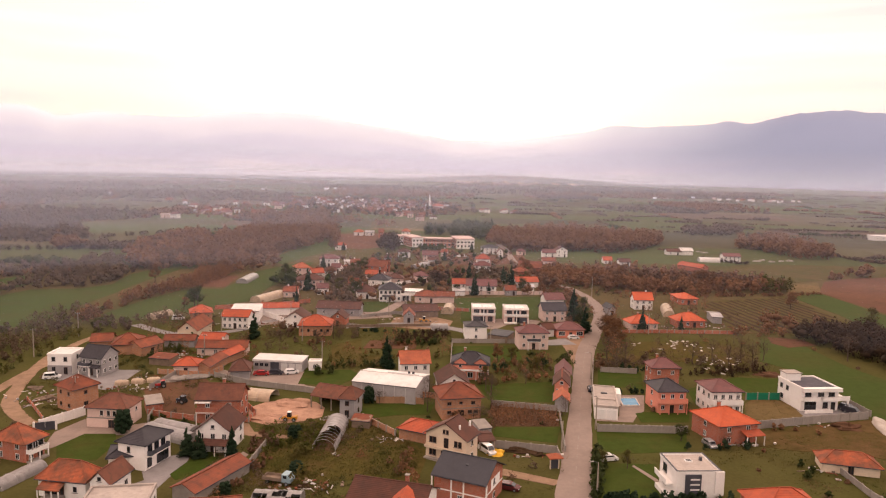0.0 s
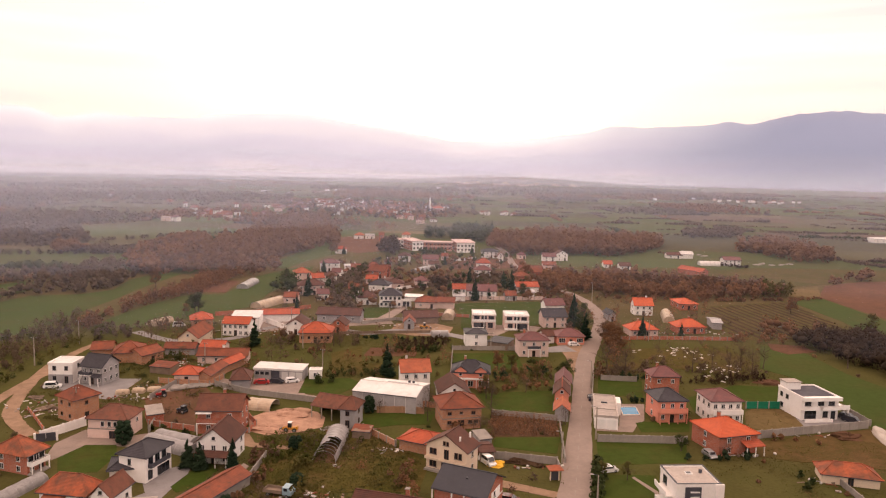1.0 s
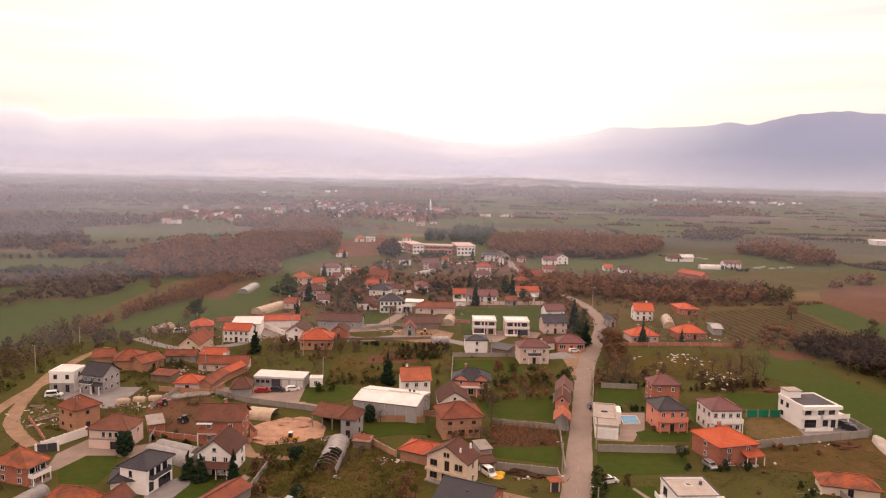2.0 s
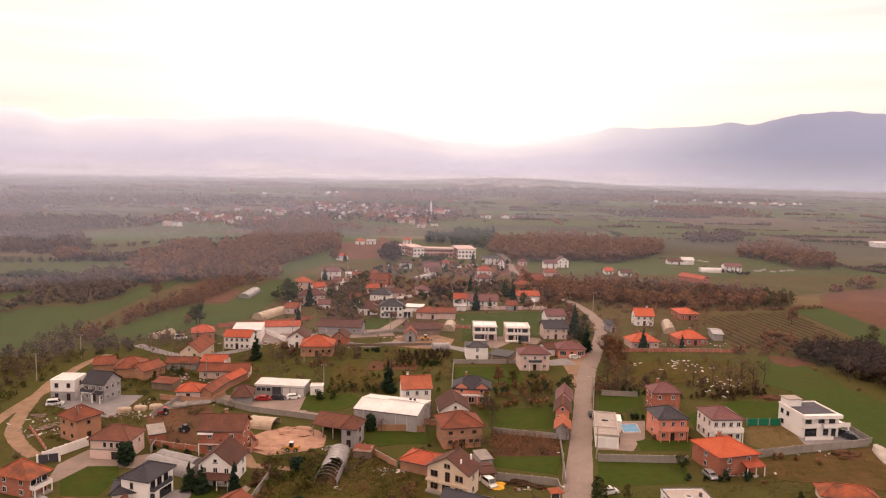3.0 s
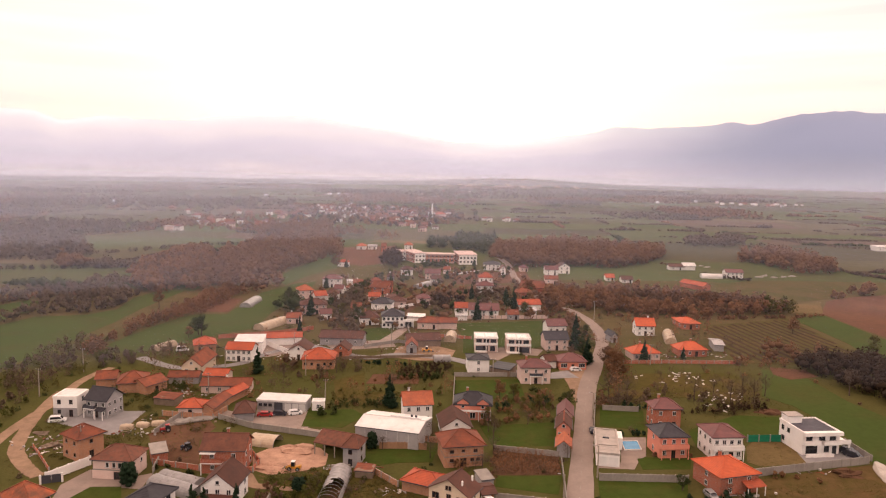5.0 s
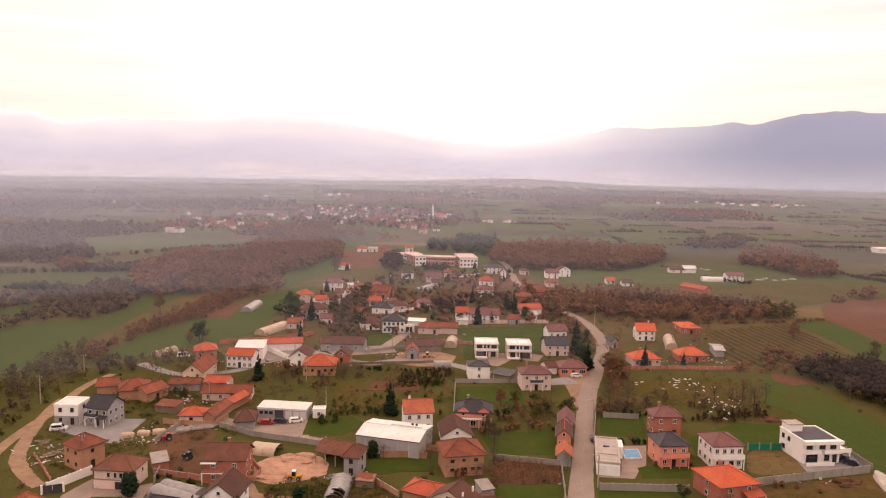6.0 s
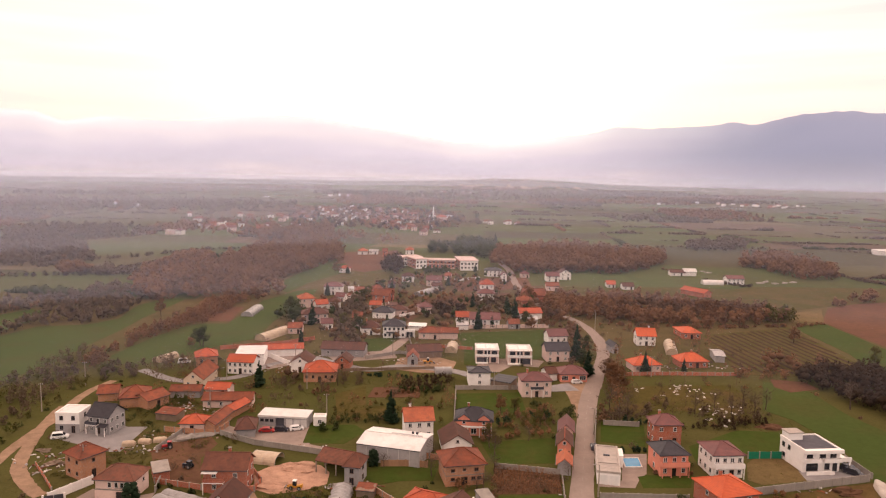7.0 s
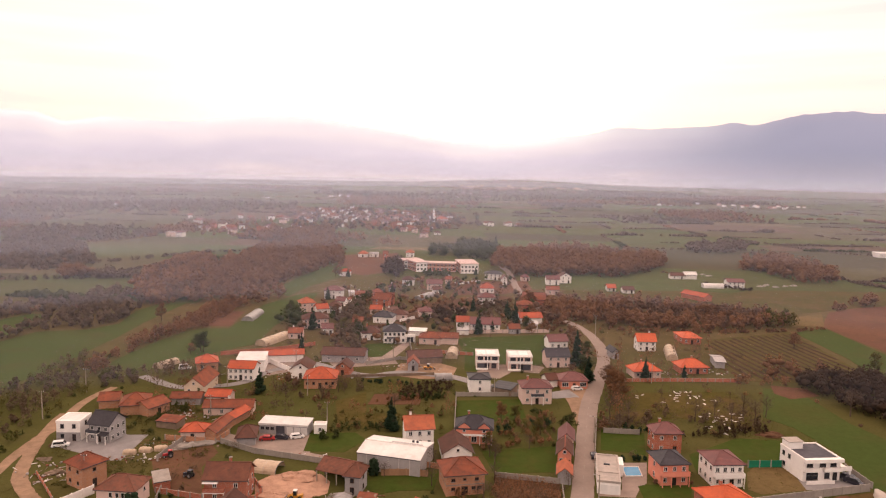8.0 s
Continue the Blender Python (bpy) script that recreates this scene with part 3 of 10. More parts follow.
def tunnel(name, label, x, y, rot, length, width, h, film="film_plastic", open_front=False, torn=0.0, holes=0):
    """A polytunnel along local x: a film over hoops, each hoop a part."""
    ob = thing(name, label, "greenhouse", x, y, rot)
    n, m = 12, max(4, int(length / (0.8 if torn or holes else 1.6)))
    verts, faces = [], []
    rng = random.Random(int(length * 10 + x))
    gaps = [(m * (k + 0.5) / holes, rng.uniform(3, 6)) for k in range(holes)]
    for j in range(m + 1):
        u = -length / 2 + length * j / m
        for i in range(n + 1):
            an = math.pi * i / n
            sag = 1 - 0.025 * (j % 2) - rng.uniform(0, 0.012)
            verts.append((u, -width / 2 * math.cos(an) * sag, h * math.sin(an) ** 0.8 * sag))
    for j in range(m):
        slip = rng.uniform(-0.9, 0.9)
        for i in range(n):
            # a tear runs slanting from the crown down to the near foot
            u = (j + 0.5 - m * (1 - torn)) / (m * torn) if torn else -1
            if u > 0 and (1 - u) * n * 0.55 + slip < i < n - 2:
                continue
            if any((j - p) ** 2 * 0.8 + (i - q) ** 2 < 2.2 + slip for p, q in gaps):
                continue
            k = j * (n + 1) + i
            faces.append((k, k + n + 1, k + n + 2, k + 1))
    raw("film", verts, faces, film, ob)
    if not open_front:
        raw("end_sheet", verts[: n + 1], [tuple(range(n + 1))], film, ob)
        if not torn:
            raw("end_sheet", verts[-n - 1 :], [tuple(range(n, -1, -1))], film, ob)
    for j in range(0, m + 1, 2):
        row = verts[j * (n + 1) : (j + 1) * (n + 1)]
        raw("hoop", *bent_rod([Vector(p) * 1.004 for p in row], 0.035), "sheet_grey", ob)
    return ob


def sheet(name, label, points, z, material, category="", kind="structure"):
    """A level patch of ground cover over a corner list, with a thin edge."""
    n, z = len(points), z * 0.4
    if material in PAVING:
        PAVED.append(points)
    verts = [(p[0], p[1], z) for p in points] + [(p[0], p[1], -0.3) for p in points]
    faces = [tuple(range(n))] + [(i, n + i, n + (i + 1) % n, (i + 1) % n) for i in range(n)]
    area = sum(points[i][0] * points[(i + 1) % n][1] - points[(i + 1) % n][0] * points[i][1] for i in range(n))
    if area < 0:
        faces = [tuple(reversed(f)) for f in faces]
    return tagged(raw(name, verts, faces, material), label, category or name.replace("_", " "), kind=kind)


def smooth_line(points, widths, per=8):
    """A Catmull-Rom line through points, with its width at each step."""
    pts = [Vector((p[0], p[1])) for p in points]
    pts = [2 * pts[0] - pts[1]] + pts + [2 * pts[-1] - pts[-2]]
    ws = [widths[0]] + list(widths) + [widths[-1]]
    out = []
    for i in range(1, len(pts) - 2):
        for s in range(per):
            t = s / per
            a, b, c, d = pts[i - 1], pts[i], pts[i + 1], pts[i + 2]
            p = 0.5 * ((2 * b) + (c - a) * t + (2 * a - 5 * b + 4 * c - d) * t * t + (3 * b - a - 3 * c + d) * t**3)
            out.append((p, ws[i] * (1 - t) + ws[i + 1] * t))
    out.append((pts[-2], ws[-2]))
    return out


def ribbon(name, label, points, widths, z, material, category, kind="structure", per=8, ragged=0.0):
    line, z = smooth_line(points, widths, per), z * 0.4
    rng = random.Random(len(points) * 7 + int(abs(points[0][0])))
    verts, faces = [], []
    for i, (p, w) in enumerate(line):
        ROADS.append((p.x, p.y, w))
        q = line[min(i + 1, len(line) - 1)][0] - line[max(i - 1, 0)][0]
        side = Vector((-q.y, q.x)).normalized()
        for s in (1, -1):
            e = p + side * s * (w / 2 + rng.uniform(-ragged, ragged))
            verts += [(e.x, e.y, z), (e.x, e.y, -0.2)]
    for i in range(len(line) - 1):
        k = i * 4
        faces += [(k, k + 2, k + 6, k + 4), (k + 1, k, k + 4, k + 5), (k + 2, k + 3, k + 7, k + 6)]
    return tagged(raw(name, verts, faces, material), label, category, kind=kind)


def garden_wall(label, points, h=1.6, material="concrete", t=0.2, post=3.0, cap="concrete", name="garden_wall", category="wall"):
    """A wall or fence along a line: panels and posts, each a part."""
    ob = thing(name, label, category, points[0][0], points[0][1])
    origin = Vector(points[0])
    for p, q in zip(points, points[1:]):
        p, q = Vector(p) - origin, Vector(q) - origin
        n = max(1, round((q - p).length / post))
        turn = math.atan2(q.y - p.y, q.x - p.x)
        length = (q - p).length / n
        for i in range(n):
            c = p.lerp(q, (i + 0.5) / n)
            pan = boxes("panel", [(-length / 2 + 0.02, length / 2 - 0.02, -t / 2, t / 2, 0, h)], material, ob)
            pan.matrix_basis = Matrix.Translation((c.x, c.y, 0)) @ Matrix.Rotation(turn, 4, "Z")
        for i in range(n + 1):
            c = p.lerp(q, i / n)
            pos = boxes("post", [(-0.16, 0.16, -t / 2 - 0.06, t / 2 + 0.06, 0, h + 0.12)], cap, ob)
            pos.matrix_basis = Matrix.Translation((c.x, c.y, 0)) @ Matrix.Rotation(turn, 4, "Z")
    return ob


# ---- plants ----
def leaf_cloud(centres, radii, count, size, rng, loose=0.55, inner=0.35):
    """Many small leaf clumps (quads) spread through ellipsoids and lying about their surface: vertices and faces as arrays."""
    n = len(centres)
    v = rng.normal(size=(n, count, 3))
    v /= np.linalg.norm(v, axis=2, keepdims=True)
    out = (v + np.array([0, 0, 0.25])).reshape(-1, 3)
    v *= rng.uniform(inner, 1.0, (n, count, 1)) ** 0.6
    lump = 1 + 0.35 * np.sin(v[..., :1] * 4 + rng.uniform(0, 6, (n, 1, 1))) * np.cos(v[..., 2:] * 3 + rng.uniform(0, 6, (n, 1, 1)))
    mid = np.asarray(centres)[:, None, :] + v * lump * np.asarray(radii)[:, None, :]
    mid = mid.reshape(-1, 3)
    k = len(mid)
    face = out + rng.normal(size=(k, 3)) * loose
    face /= np.linalg.norm(face, axis=1, keepdims=True) + 1e-9
    a = np.cross(face, rng.normal(size=(k, 3)))
    a /= np.linalg.norm(a, axis=1, keepdims=True) + 1e-9
    b = np.cross(face, a)
    s = size * rng.uniform(0.5, 1.3, (k, 1))
    quads = np.stack([mid - a * s - b * s * 0.6, mid + a * s * 0.8 - b * s, mid + a * s + b * s * 0.7, mid - a * s * 0.7 + b * s], axis=1)
    return quads.reshape(-1, 3), np.arange(4 * k).reshape(-1, 4)


def crown_lumps(centres, radii, rng, fill=0.78, sides=6, rings=((-0.95, 0.3), (-0.5, 0.85), (0.1, 1.0), (0.62, 0.78), (0.98, 0.22))):
    """The dense inside of crowns: uneven lumps, one to a centre."""
    ring = [(math.cos(2 * math.pi * i / sides), math.sin(2 * math.pi * i / sides)) for i in range(sides)]
    unit = np.array([(c * k, s * k, z) for z, k in rings for c, s in ring])
    n, m = len(centres), len(unit)
    wob = 1 + rng.uniform(-0.22, 0.22, (n, m, 1))
    verts = np.asarray(centres)[:, None, :] + unit[None] * wob * np.asarray(radii)[:, None, :] * fill
    one = [(j * sides + i, j * sides + (i + 1) % sides, j * sides + sides + (i + 1) % sides, j * sides + sides + i) for j in range(len(rings) - 1) for i in range(sides)]
    quads = np.asarray(one)[None] + (np.arange(n) * m)[:, None, None]
    return verts.reshape(-1, 3), quads.reshape(-1, 4)


def bushes(name, label, pts, h, material, rng, leaves, size, wide):
    """Hedge bushes past counting as one mesh: low uneven lumps with leaves about them."""
    k = h * rng.uniform(0.6, 1.25, len(pts))
    foot = np.array([rise_at(p[0], p[1]) for p in pts])
    centres = np.column_stack([pts, foot + k * 0.45])
    radii = np.column_stack([k * wide, k * wide, k * 0.5])
    v, q = leaf_cloud(centres, radii, leaves, size, rng)
    cv, cq = crown_lumps(centres, radii, rng, 0.8, 5, ((-0.9, 0.6), (0.05, 1.0), (0.9, 0.4)))
    ob = shared(name, array_mesh(name, np.concatenate([v, cv]), np.concatenate([q, cq + len(v)]), material))
    return tagged(ob, label, "hedge", kind="stuff")


def array_mesh(name, verts, quads, material):
    me = bpy.data.meshes.new(name)
    me.vertices.add(len(verts))
    me.vertices.foreach_set("co", np.asarray(verts, dtype=np.float32).ravel())
    me.loops.add(quads.size)
    me.loops.foreach_set("vertex_index", quads.ravel().astype(np.int32))
    me.polygons.add(len(quads))
    me.polygons.foreach_set("loop_start", np.arange(0, quads.size, 4, dtype=np.int32))
    me.materials.append(TABLE[material])
    me.polygons.foreach_set("use_smooth", np.ones(len(quads), dtype=bool))
    me.update(calc_edges=True)
    me.validate()
    return me


def limb_mesh(height, rng, limbs=14, spread=0.3, twigs=3, r=0.02):
    """A tapered trunk with limbs and twigs."""
    verts, faces = [], []

    def tube(p, q, r0, r1, sides=5):
        p, q = Vector(p), Vector(q)
        turn = (q - p).to_track_quat("Z", "Y").to_matrix()
        k = len(verts)
        for c, rr in ((p, r0), (q, r1)):
            verts.extend([c + turn @ Vector((rr * math.cos(2 * math.pi * i / sides), rr * math.sin(2 * math.pi * i / sides), 0)) for i in range(sides)])
        faces.extend([(k + i, k + (i + 1) % sides, k + sides + (i + 1) % sides, k + sides + i) for i in range(sides)])

    bend = Vector((rng.uniform(-0.04, 0.04), rng.uniform(-0.04, 0.04), 0)) * height
    tops = [Vector((0, 0, -0.1)), Vector((0, 0, height * 0.35)) + bend, Vector((0, 0, height * 0.7)) - bend * 0.5, Vector((0, 0, height * 0.97))]
    radii = [r * height, r * 0.7 * height, r * 0.4 * height, 0.03]
    for i in range(3):
        tube(tops[i], tops[i + 1], radii[i], radii[i + 1], 6)
    for _ in range(limbs):
        u = rng.uniform(0.22, 0.85)
        an = rng.uniform(0, 2 * math.pi)
        base = tops[1].lerp(tops[2], (u - 0.35) / 0.35) if u > 0.35 else tops[0].lerp(tops[1], u / 0.35)
        reach = spread * height * (1.15 - u) * rng.uniform(0.8, 1.3)
        tip = base + Vector((math.cos(an) * reach, math.sin(an) * reach, reach * rng.uniform(0.5, 1.1)))
        tube(base, tip, r * 0.35 * height * (1.1 - u), 0.02, 4)
        for _ in range(twigs):
            s = base.lerp(tip, rng.uniform(0.4, 0.95))
            e = s + Vector((rng.uniform(-1, 1), rng.uniform(-1, 1), rng.uniform(0.1, 1))) * reach * 0.45
            tube(s, e, 0.03, 0.012, 3)
    me = bpy.data.meshes.new("trunk")
    me.from_pydata([tuple(v) for v in verts], [], faces)
    me.materials.append(TABLE["bark"])
    me.update()
    return me


PROTO = {}


def tree_kind(kind, seed):
    """Trunk and crown meshes of a tree one metre in unit, by kind: full height 10."""
    key = (kind, seed)
    if key in PROTO:
        return PROTO[key]
    rng, nrng = random.Random(seed), np.random.default_rng(seed)
    if kind == "conifer":
        trunk = limb_mesh(10, rng, 6, 0.15, 0, 0.016)
        cs, rs = [], []
        for i in range(16):
            u = i / 15
            r = 2.0 * (1 - u) ** 0.8 + 0.12
            for j in range(max(1, int(5 * (1 - u)) + 1)):
                an = rng.uniform(0, 6.28)
                cs.append((math.cos(an) * r * 0.55, math.sin(an) * r * 0.55, 0.7 + u * 9.1))
                rs.append((r * 0.62, r * 0.62, 0.75))
        v, q = leaf_cloud(cs, rs, 80, 0.13, nrng, 0.65)
        cv, cq = crown_lumps(np.array(cs), np.array(rs), nrng, 0.7)
        v, q = np.concatenate([v, cv]), np.concatenate([q, cq + len(v)])
        crown = array_mesh("crown", v, q, "leaf_conifer")
    elif kind == "bush":
        trunk = limb_mesh(10, rng, 8, 0.2, 2, 0.02)
        cs, rs = [], []
        for i in range(30):
            an, u = i * 2.4, 0.1 + 0.8 * (i + 0.5) / 30
            rad = 2.1 * math.sin(math.pi * min(1, u * 0.75 + 0.2)) ** 0.7
            k = rng.uniform(1.0, 1.45)
            cs.append((math.cos(an) * rad, math.sin(an) * rad, u * 10))
            rs.append((k, k, k))
        v, q = leaf_cloud(cs, rs, 130, 0.14, nrng, 0.6)
        cv, cq = crown_lumps(np.array(cs), np.array(rs), nrng, 0.85)
        crown = array_mesh("crown", np.concatenate([v, cv]), np.concatenate([q, cq + len(v)]), "leaf_conifer")
    elif kind == "bare":
        trunk = limb_mesh(10, rng, 22, 0.36, 5, 0.02)
        cs = [(rng.gauss(0, 1.5), rng.gauss(0, 1.5), rng.uniform(4, 9)) for _ in range(14)]
        v, q = leaf_cloud(cs, [(1.3, 1.3, 1.1)] * 14, 40, 0.07, nrng)
        crown = array_mesh("crown", v, q, "leaf_twig")
    else:
        trunk = limb_mesh(10, rng, 14, 0.34, 3, 0.022)
        cs, rs = [], []
        for _ in range(16):
            an, rad, u = rng.uniform(0, 6.28), rng.uniform(0.4, 2.4), rng.uniform(0.32, 0.92)
            rad *= 1.25 - abs(u - 0.55)
            cs.append((math.cos(an) * rad, math.sin(an) * rad, u * 10))
            k = rng.uniform(0.8, 1.5)
            rs.append((k, k, k * 0.9))
        v, q = leaf_cloud(cs, rs, 150, 0.13, nrng)
        crown = array_mesh("crown", v, q, {"rust": "leaf_rust", "green": "leaf_green", "olive": "leaf_olive"}.get(kind, "leaf_brown"))
    PROTO[key] = (trunk, crown)
    return PROTO[key]


TREE_WORDS = {
    "conifer": ("conifer", "dark green conical fir tree", "in a house garden"),
    "bush": ("evergreen_bush", "dense dark evergreen bush with rounded top", "on rough grass"),
    "bare": ("bare_tree", "leafless grey-brown tree with fine twigs", "on rough grass"),
    "brown": ("autumn_tree", "autumn tree with thin dull brown leaves", "on rough grass"),
    "rust": ("autumn_tree", "autumn tree with rust-coloured leaves", "on rough grass"),
    "green": ("broadleaf_tree", "dark green bushy broadleaf tree", "beside a garden wall"),
    "olive": ("broadleaf_tree", "olive-green tree turning yellow", "in a garden"),
}


def tree(kind, x, y, h, wide=1.0, where=""):
    seed = int(abs(x * 3 + y)) % 4
    trunk, crown = tree_kind(kind, seed)
    name, words, spot = TREE_WORDS[kind]
    ob = thing(name, words + " " + (where or spot), "tree", x, y, (x * 37 + y * 11) % 360)
    s = h / 10
    for nm, me in (("trunk", trunk), ("crown", crown)):
        p = shared(nm, me, ob)
        p.scale = (s * wide, s * wide, s)
    return ob


def in_poly(pts, poly):
    x, y = pts[:, 0], pts[:, 1]
    inside = np.zeros(len(pts), bool)
    n = len(poly)
    for i in range(n):
        (x1, y1), (x2, y2) = poly[i], poly[(i + 1) % n]
        cond = ((y1 > y) != (y2 > y)) & (x < (x2 - x1) * (y - y1) / ((y2 - y1) or 1e-9) + x1)
        inside ^= cond
    return inside


def scatter(poly, spacing, rng):
    poly = np.asarray(poly)
    lo, hi = poly.min(0), poly.max(0)
    gx, gy = np.meshgrid(np.arange(lo[0], hi[0], spacing), np.arange(lo[1], hi[1], spacing))
    pts = np.stack([gx.ravel(), gy.ravel()], 1) + rng.uniform(-0.5, 0.5, (gx.size, 2)) * spacing
    return pts[in_poly(pts, poly)]


def grove(name, label, pts, h, material, rng, leaves=60, size=0.42, wide=0.34, category="woods", trunks=True, core=False):
    """Trees past counting as one mesh: tall clumps of small leaves over thin stems."""
    n = len(pts)
    if n == 0:
        return None
    hh = h * rng.uniform(0.6, 1.2, n)
    foot = np.array([rise_at(p[0], p[1]) for p in pts])
    cs, rs = [], []
    for k, (u, r) in enumerate(((0.28, 0.8), (0.45, 0.85), (0.58, 0.75), (0.7, 0.62), (0.84, 0.45))):
        off = rng.normal(size=(n, 2)) * hh[:, None] * (0.06 + 0.11 * r)
        cs.append(np.column_stack([pts[:, 0] + off[:, 0], pts[:, 1] + off[:, 1], hh * u + foot]))
        rs.append(np.column_stack([hh * wide * r, hh * wide * r, hh * 0.24]))
    cs, rs = np.concatenate(cs), np.concatenate(rs)
    v, q = leaf_cloud(cs, rs, max(2, int(leaves * (0.11 if core else 0.18))), size * (1.1 if core else 1.0), rng, 0.4 if core else 0.55, 0.7 if core else 0.35)
    if core:
        cv, cq = crown_lumps(cs[n:3 * n], rs[n:3 * n], rng)
        q = np.concatenate([q, cq + len(v)])
        v = np.concatenate([v, cv])
    if trunks:
        t = 0.012 * float(np.mean(h))
        base = np.column_stack([pts, foot])
        top = np.column_stack([pts + rng.normal(size=(n, 2)) * 0.3, hh * 0.9 + foot])
        stems = []
        for ax in ((t, 0, 0), (0, t, 0)):
            o = np.array(ax)
            stems.append(np.stack([base - o, base + o, top + o * 0.3, top - o * 0.3], 1).reshape(-1, 3))
        sv = np.concatenate(stems)
        q = np.concatenate([q, np.arange(len(sv)).reshape(-1, 4) + len(v)])
        v = np.concatenate([v, sv])
    ob = shared(name, array_mesh(name, v, q, material))
    return tagged(ob, label, category, kind="stuff")


def wood(label, poly, spacing, h, material="leaf_brown", seed=1, leaves=60, size=0.28, wide=0.42, core=False):
    rng = np.random.default_rng(seed)
    pts = scatter(poly, spacing, rng)
    leaves = round(leaves * 0.8)
    size *= 1.08 + 0.4 * min(max((float(np.mean(pts[:, 1])) - 230) / 200, 0), 1)
    return grove("woodland", label, pts[clear_of_things(pts, 1.5)], h, material, rng, leaves, size, wide, core=core)


def hedge(label, points, spacing, h, material="leaf_brown", seed=1, leaves=70, size=0.24, spread=1.0, wide=0.4, name="hedgerow"):
    """A line of bushes or trees along a field edge."""
    rng = np.random.default_rng(seed)
    out = []
    for p, q in zip(points, points[1:]):
        p, q = np.array(p), np.array(q)
        n = max(1, int(np.linalg.norm(q - p) / spacing))
        out.append(p + (q - p) * rng.uniform(0, 1, (n, 1)) + rng.normal(size=(n, 2)) * spread)
    return grove(name, label, np.concatenate(out), h, material, rng, round(leaves * 0.8), size * 1.08, wide, "hedge")


# ---- vehicles, poles and yard things ----
def prism(profile, y0, y1):
    """A side profile (x, z) drawn out from y0 to y1."""
    n = len(profile)
    verts = [(x, y0, z) for x, z in profile] + [(x, y1, z) for x, z in profile]
    faces = [tuple(range(n)), tuple(range(2 * n - 1, n - 1, -1))]
    faces += [(i, n + i, n + (i + 1) % n, (i + 1) % n) for i in range(n)]
    return verts, faces


def wheel(parent, x, y, r=0.32, w=0.22):
    v, f = [], []
    n = 12
    for yy, rr in ((-w / 2, r * 0.9), (-w / 4, r), (w / 4, r), (w / 2, r * 0.9)):
        v += [(rr * math.cos(2 * math.pi * i / n), yy, rr * math.sin(2 * math.pi * i / n)) for i in range(n)]
    for j in range(3):
        f += [(j * n + i, j * n + (i + 1) % n, (j + 1) * n + (i + 1) % n, (j + 1) * n + i) for i in range(n)]
    f += [tuple(range(n)), tuple(range(4 * n - 1, 3 * n - 1, -1))]
    ob = raw("wheel", v, f, "rubber", parent)
    ob.location = (x, y, r)
    rv, rf = beam((0, -w / 2 - 0.01, 0), (0, w / 2 + 0.01, 0), r * 0.55, 10)
    raw("rim", rv, rf, "car_silver", ob)


def car(label, x, y, rot, paint="car_white", kind="hatch", name="car"):
    ob = thing(name, label, "car", x, y, rot)
    long, high = {"hatch": (4.1, 1.45), "saloon": (4.6, 1.42), "van": (4.8, 1.95), "suv": (4.6, 1.75)}[kind]
    a, wd = long / 2, 0.88
    belt = 0.95 if kind != "van" else 1.1
    raw("body", *prism([(-a, 0.3), (-a + 0.15, 0.22), (a - 0.15, 0.22), (a, 0.35), (a, 0.65), (a - 0.25, 0.8), (0.25 * a + 0.5, belt), (-a + 0.1, belt), (-a, 0.7)], -wd, wd), paint, ob)
    back = -a + (0.15 if kind in ("van", "suv", "hatch") else 0.75)
    nose = 0.32 * a + (0.45 if kind == "van" else 0.1)
    top = [(back, belt), (nose + 0.55, belt), (nose - 0.1, high - 0.06), (nose - 0.5, high), (back + 0.45, high), (back + 0.25, high - 0.08)]
    raw("roof", *prism(top, -wd + 0.12, wd - 0.12), paint, ob)
    for e in (-1, 1):
        v, f = prism([(back + 0.35, belt + 0.04), (nose + 0.3, belt + 0.04), (nose - 0.15, high - 0.14), (back + 0.45, high - 0.14)], -0.015, 0.015)
        raw("side_window", v, f, "glass", ob).location = (0, e * (wd - 0.11), 0)
    v, f = prism([(nose + 0.56, belt + 0.05), (nose + 0.59, belt + 0.07), (nose - 0.05, high - 0.09), (nose - 0.1, high - 0.1)], -wd + 0.2, wd - 0.2)
    raw("windscreen", v, f, "glass", ob)
    for e in (-1, 1):
        boxes("headlight", [(a - 0.08, a + 0.01, e * 0.62 - 0.16, e * 0.62 + 0.16, 0.55, 0.68)], "frame_white", ob)
    for wx in (-0.62 * a, 0.62 * a):
        for e in (-1, 1):
            wheel(ob, wx, e * (wd - 0.08))
    return ob


def tractor(label, x, y, rot, paint="car_dark"):
    ob = thing("tractor", label, "tractor", x, y, rot)
    ob.scale = (0.8, 0.8, 0.8)
    raw("bonnet", *prism([(0.2, 0.7), (2.0, 0.7), (2.05, 1.35), (0.2, 1.55)], -0.4, 0.4), paint, ob)
    boxes("chassis", [(-1.1, 1.6, -0.35, 0.35, 0.45, 0.8)], "metal_dark", ob)
    raw("cab", *prism([(-1.2, 1.0), (0.25, 1.0), (0.15, 2.4), (-1.0, 2.4)], -0.7, 0.7), "glass", ob)
    boxes("cab_roof", [(-1.15, 0.3, -0.8, 0.8, 2.4, 2.52)], paint, ob)
    for e in (-1, 1):
        wheel(ob, -0.7, e * 0.85, 0.8, 0.4)
        wheel(ob, 1.4, e * 0.7, 0.48, 0.28)
    beams("exhaust", [((1.2, 0.25, 1.4), (1.2, 0.25, 2.3))], 0.05, "metal_dark", ob)
    return ob


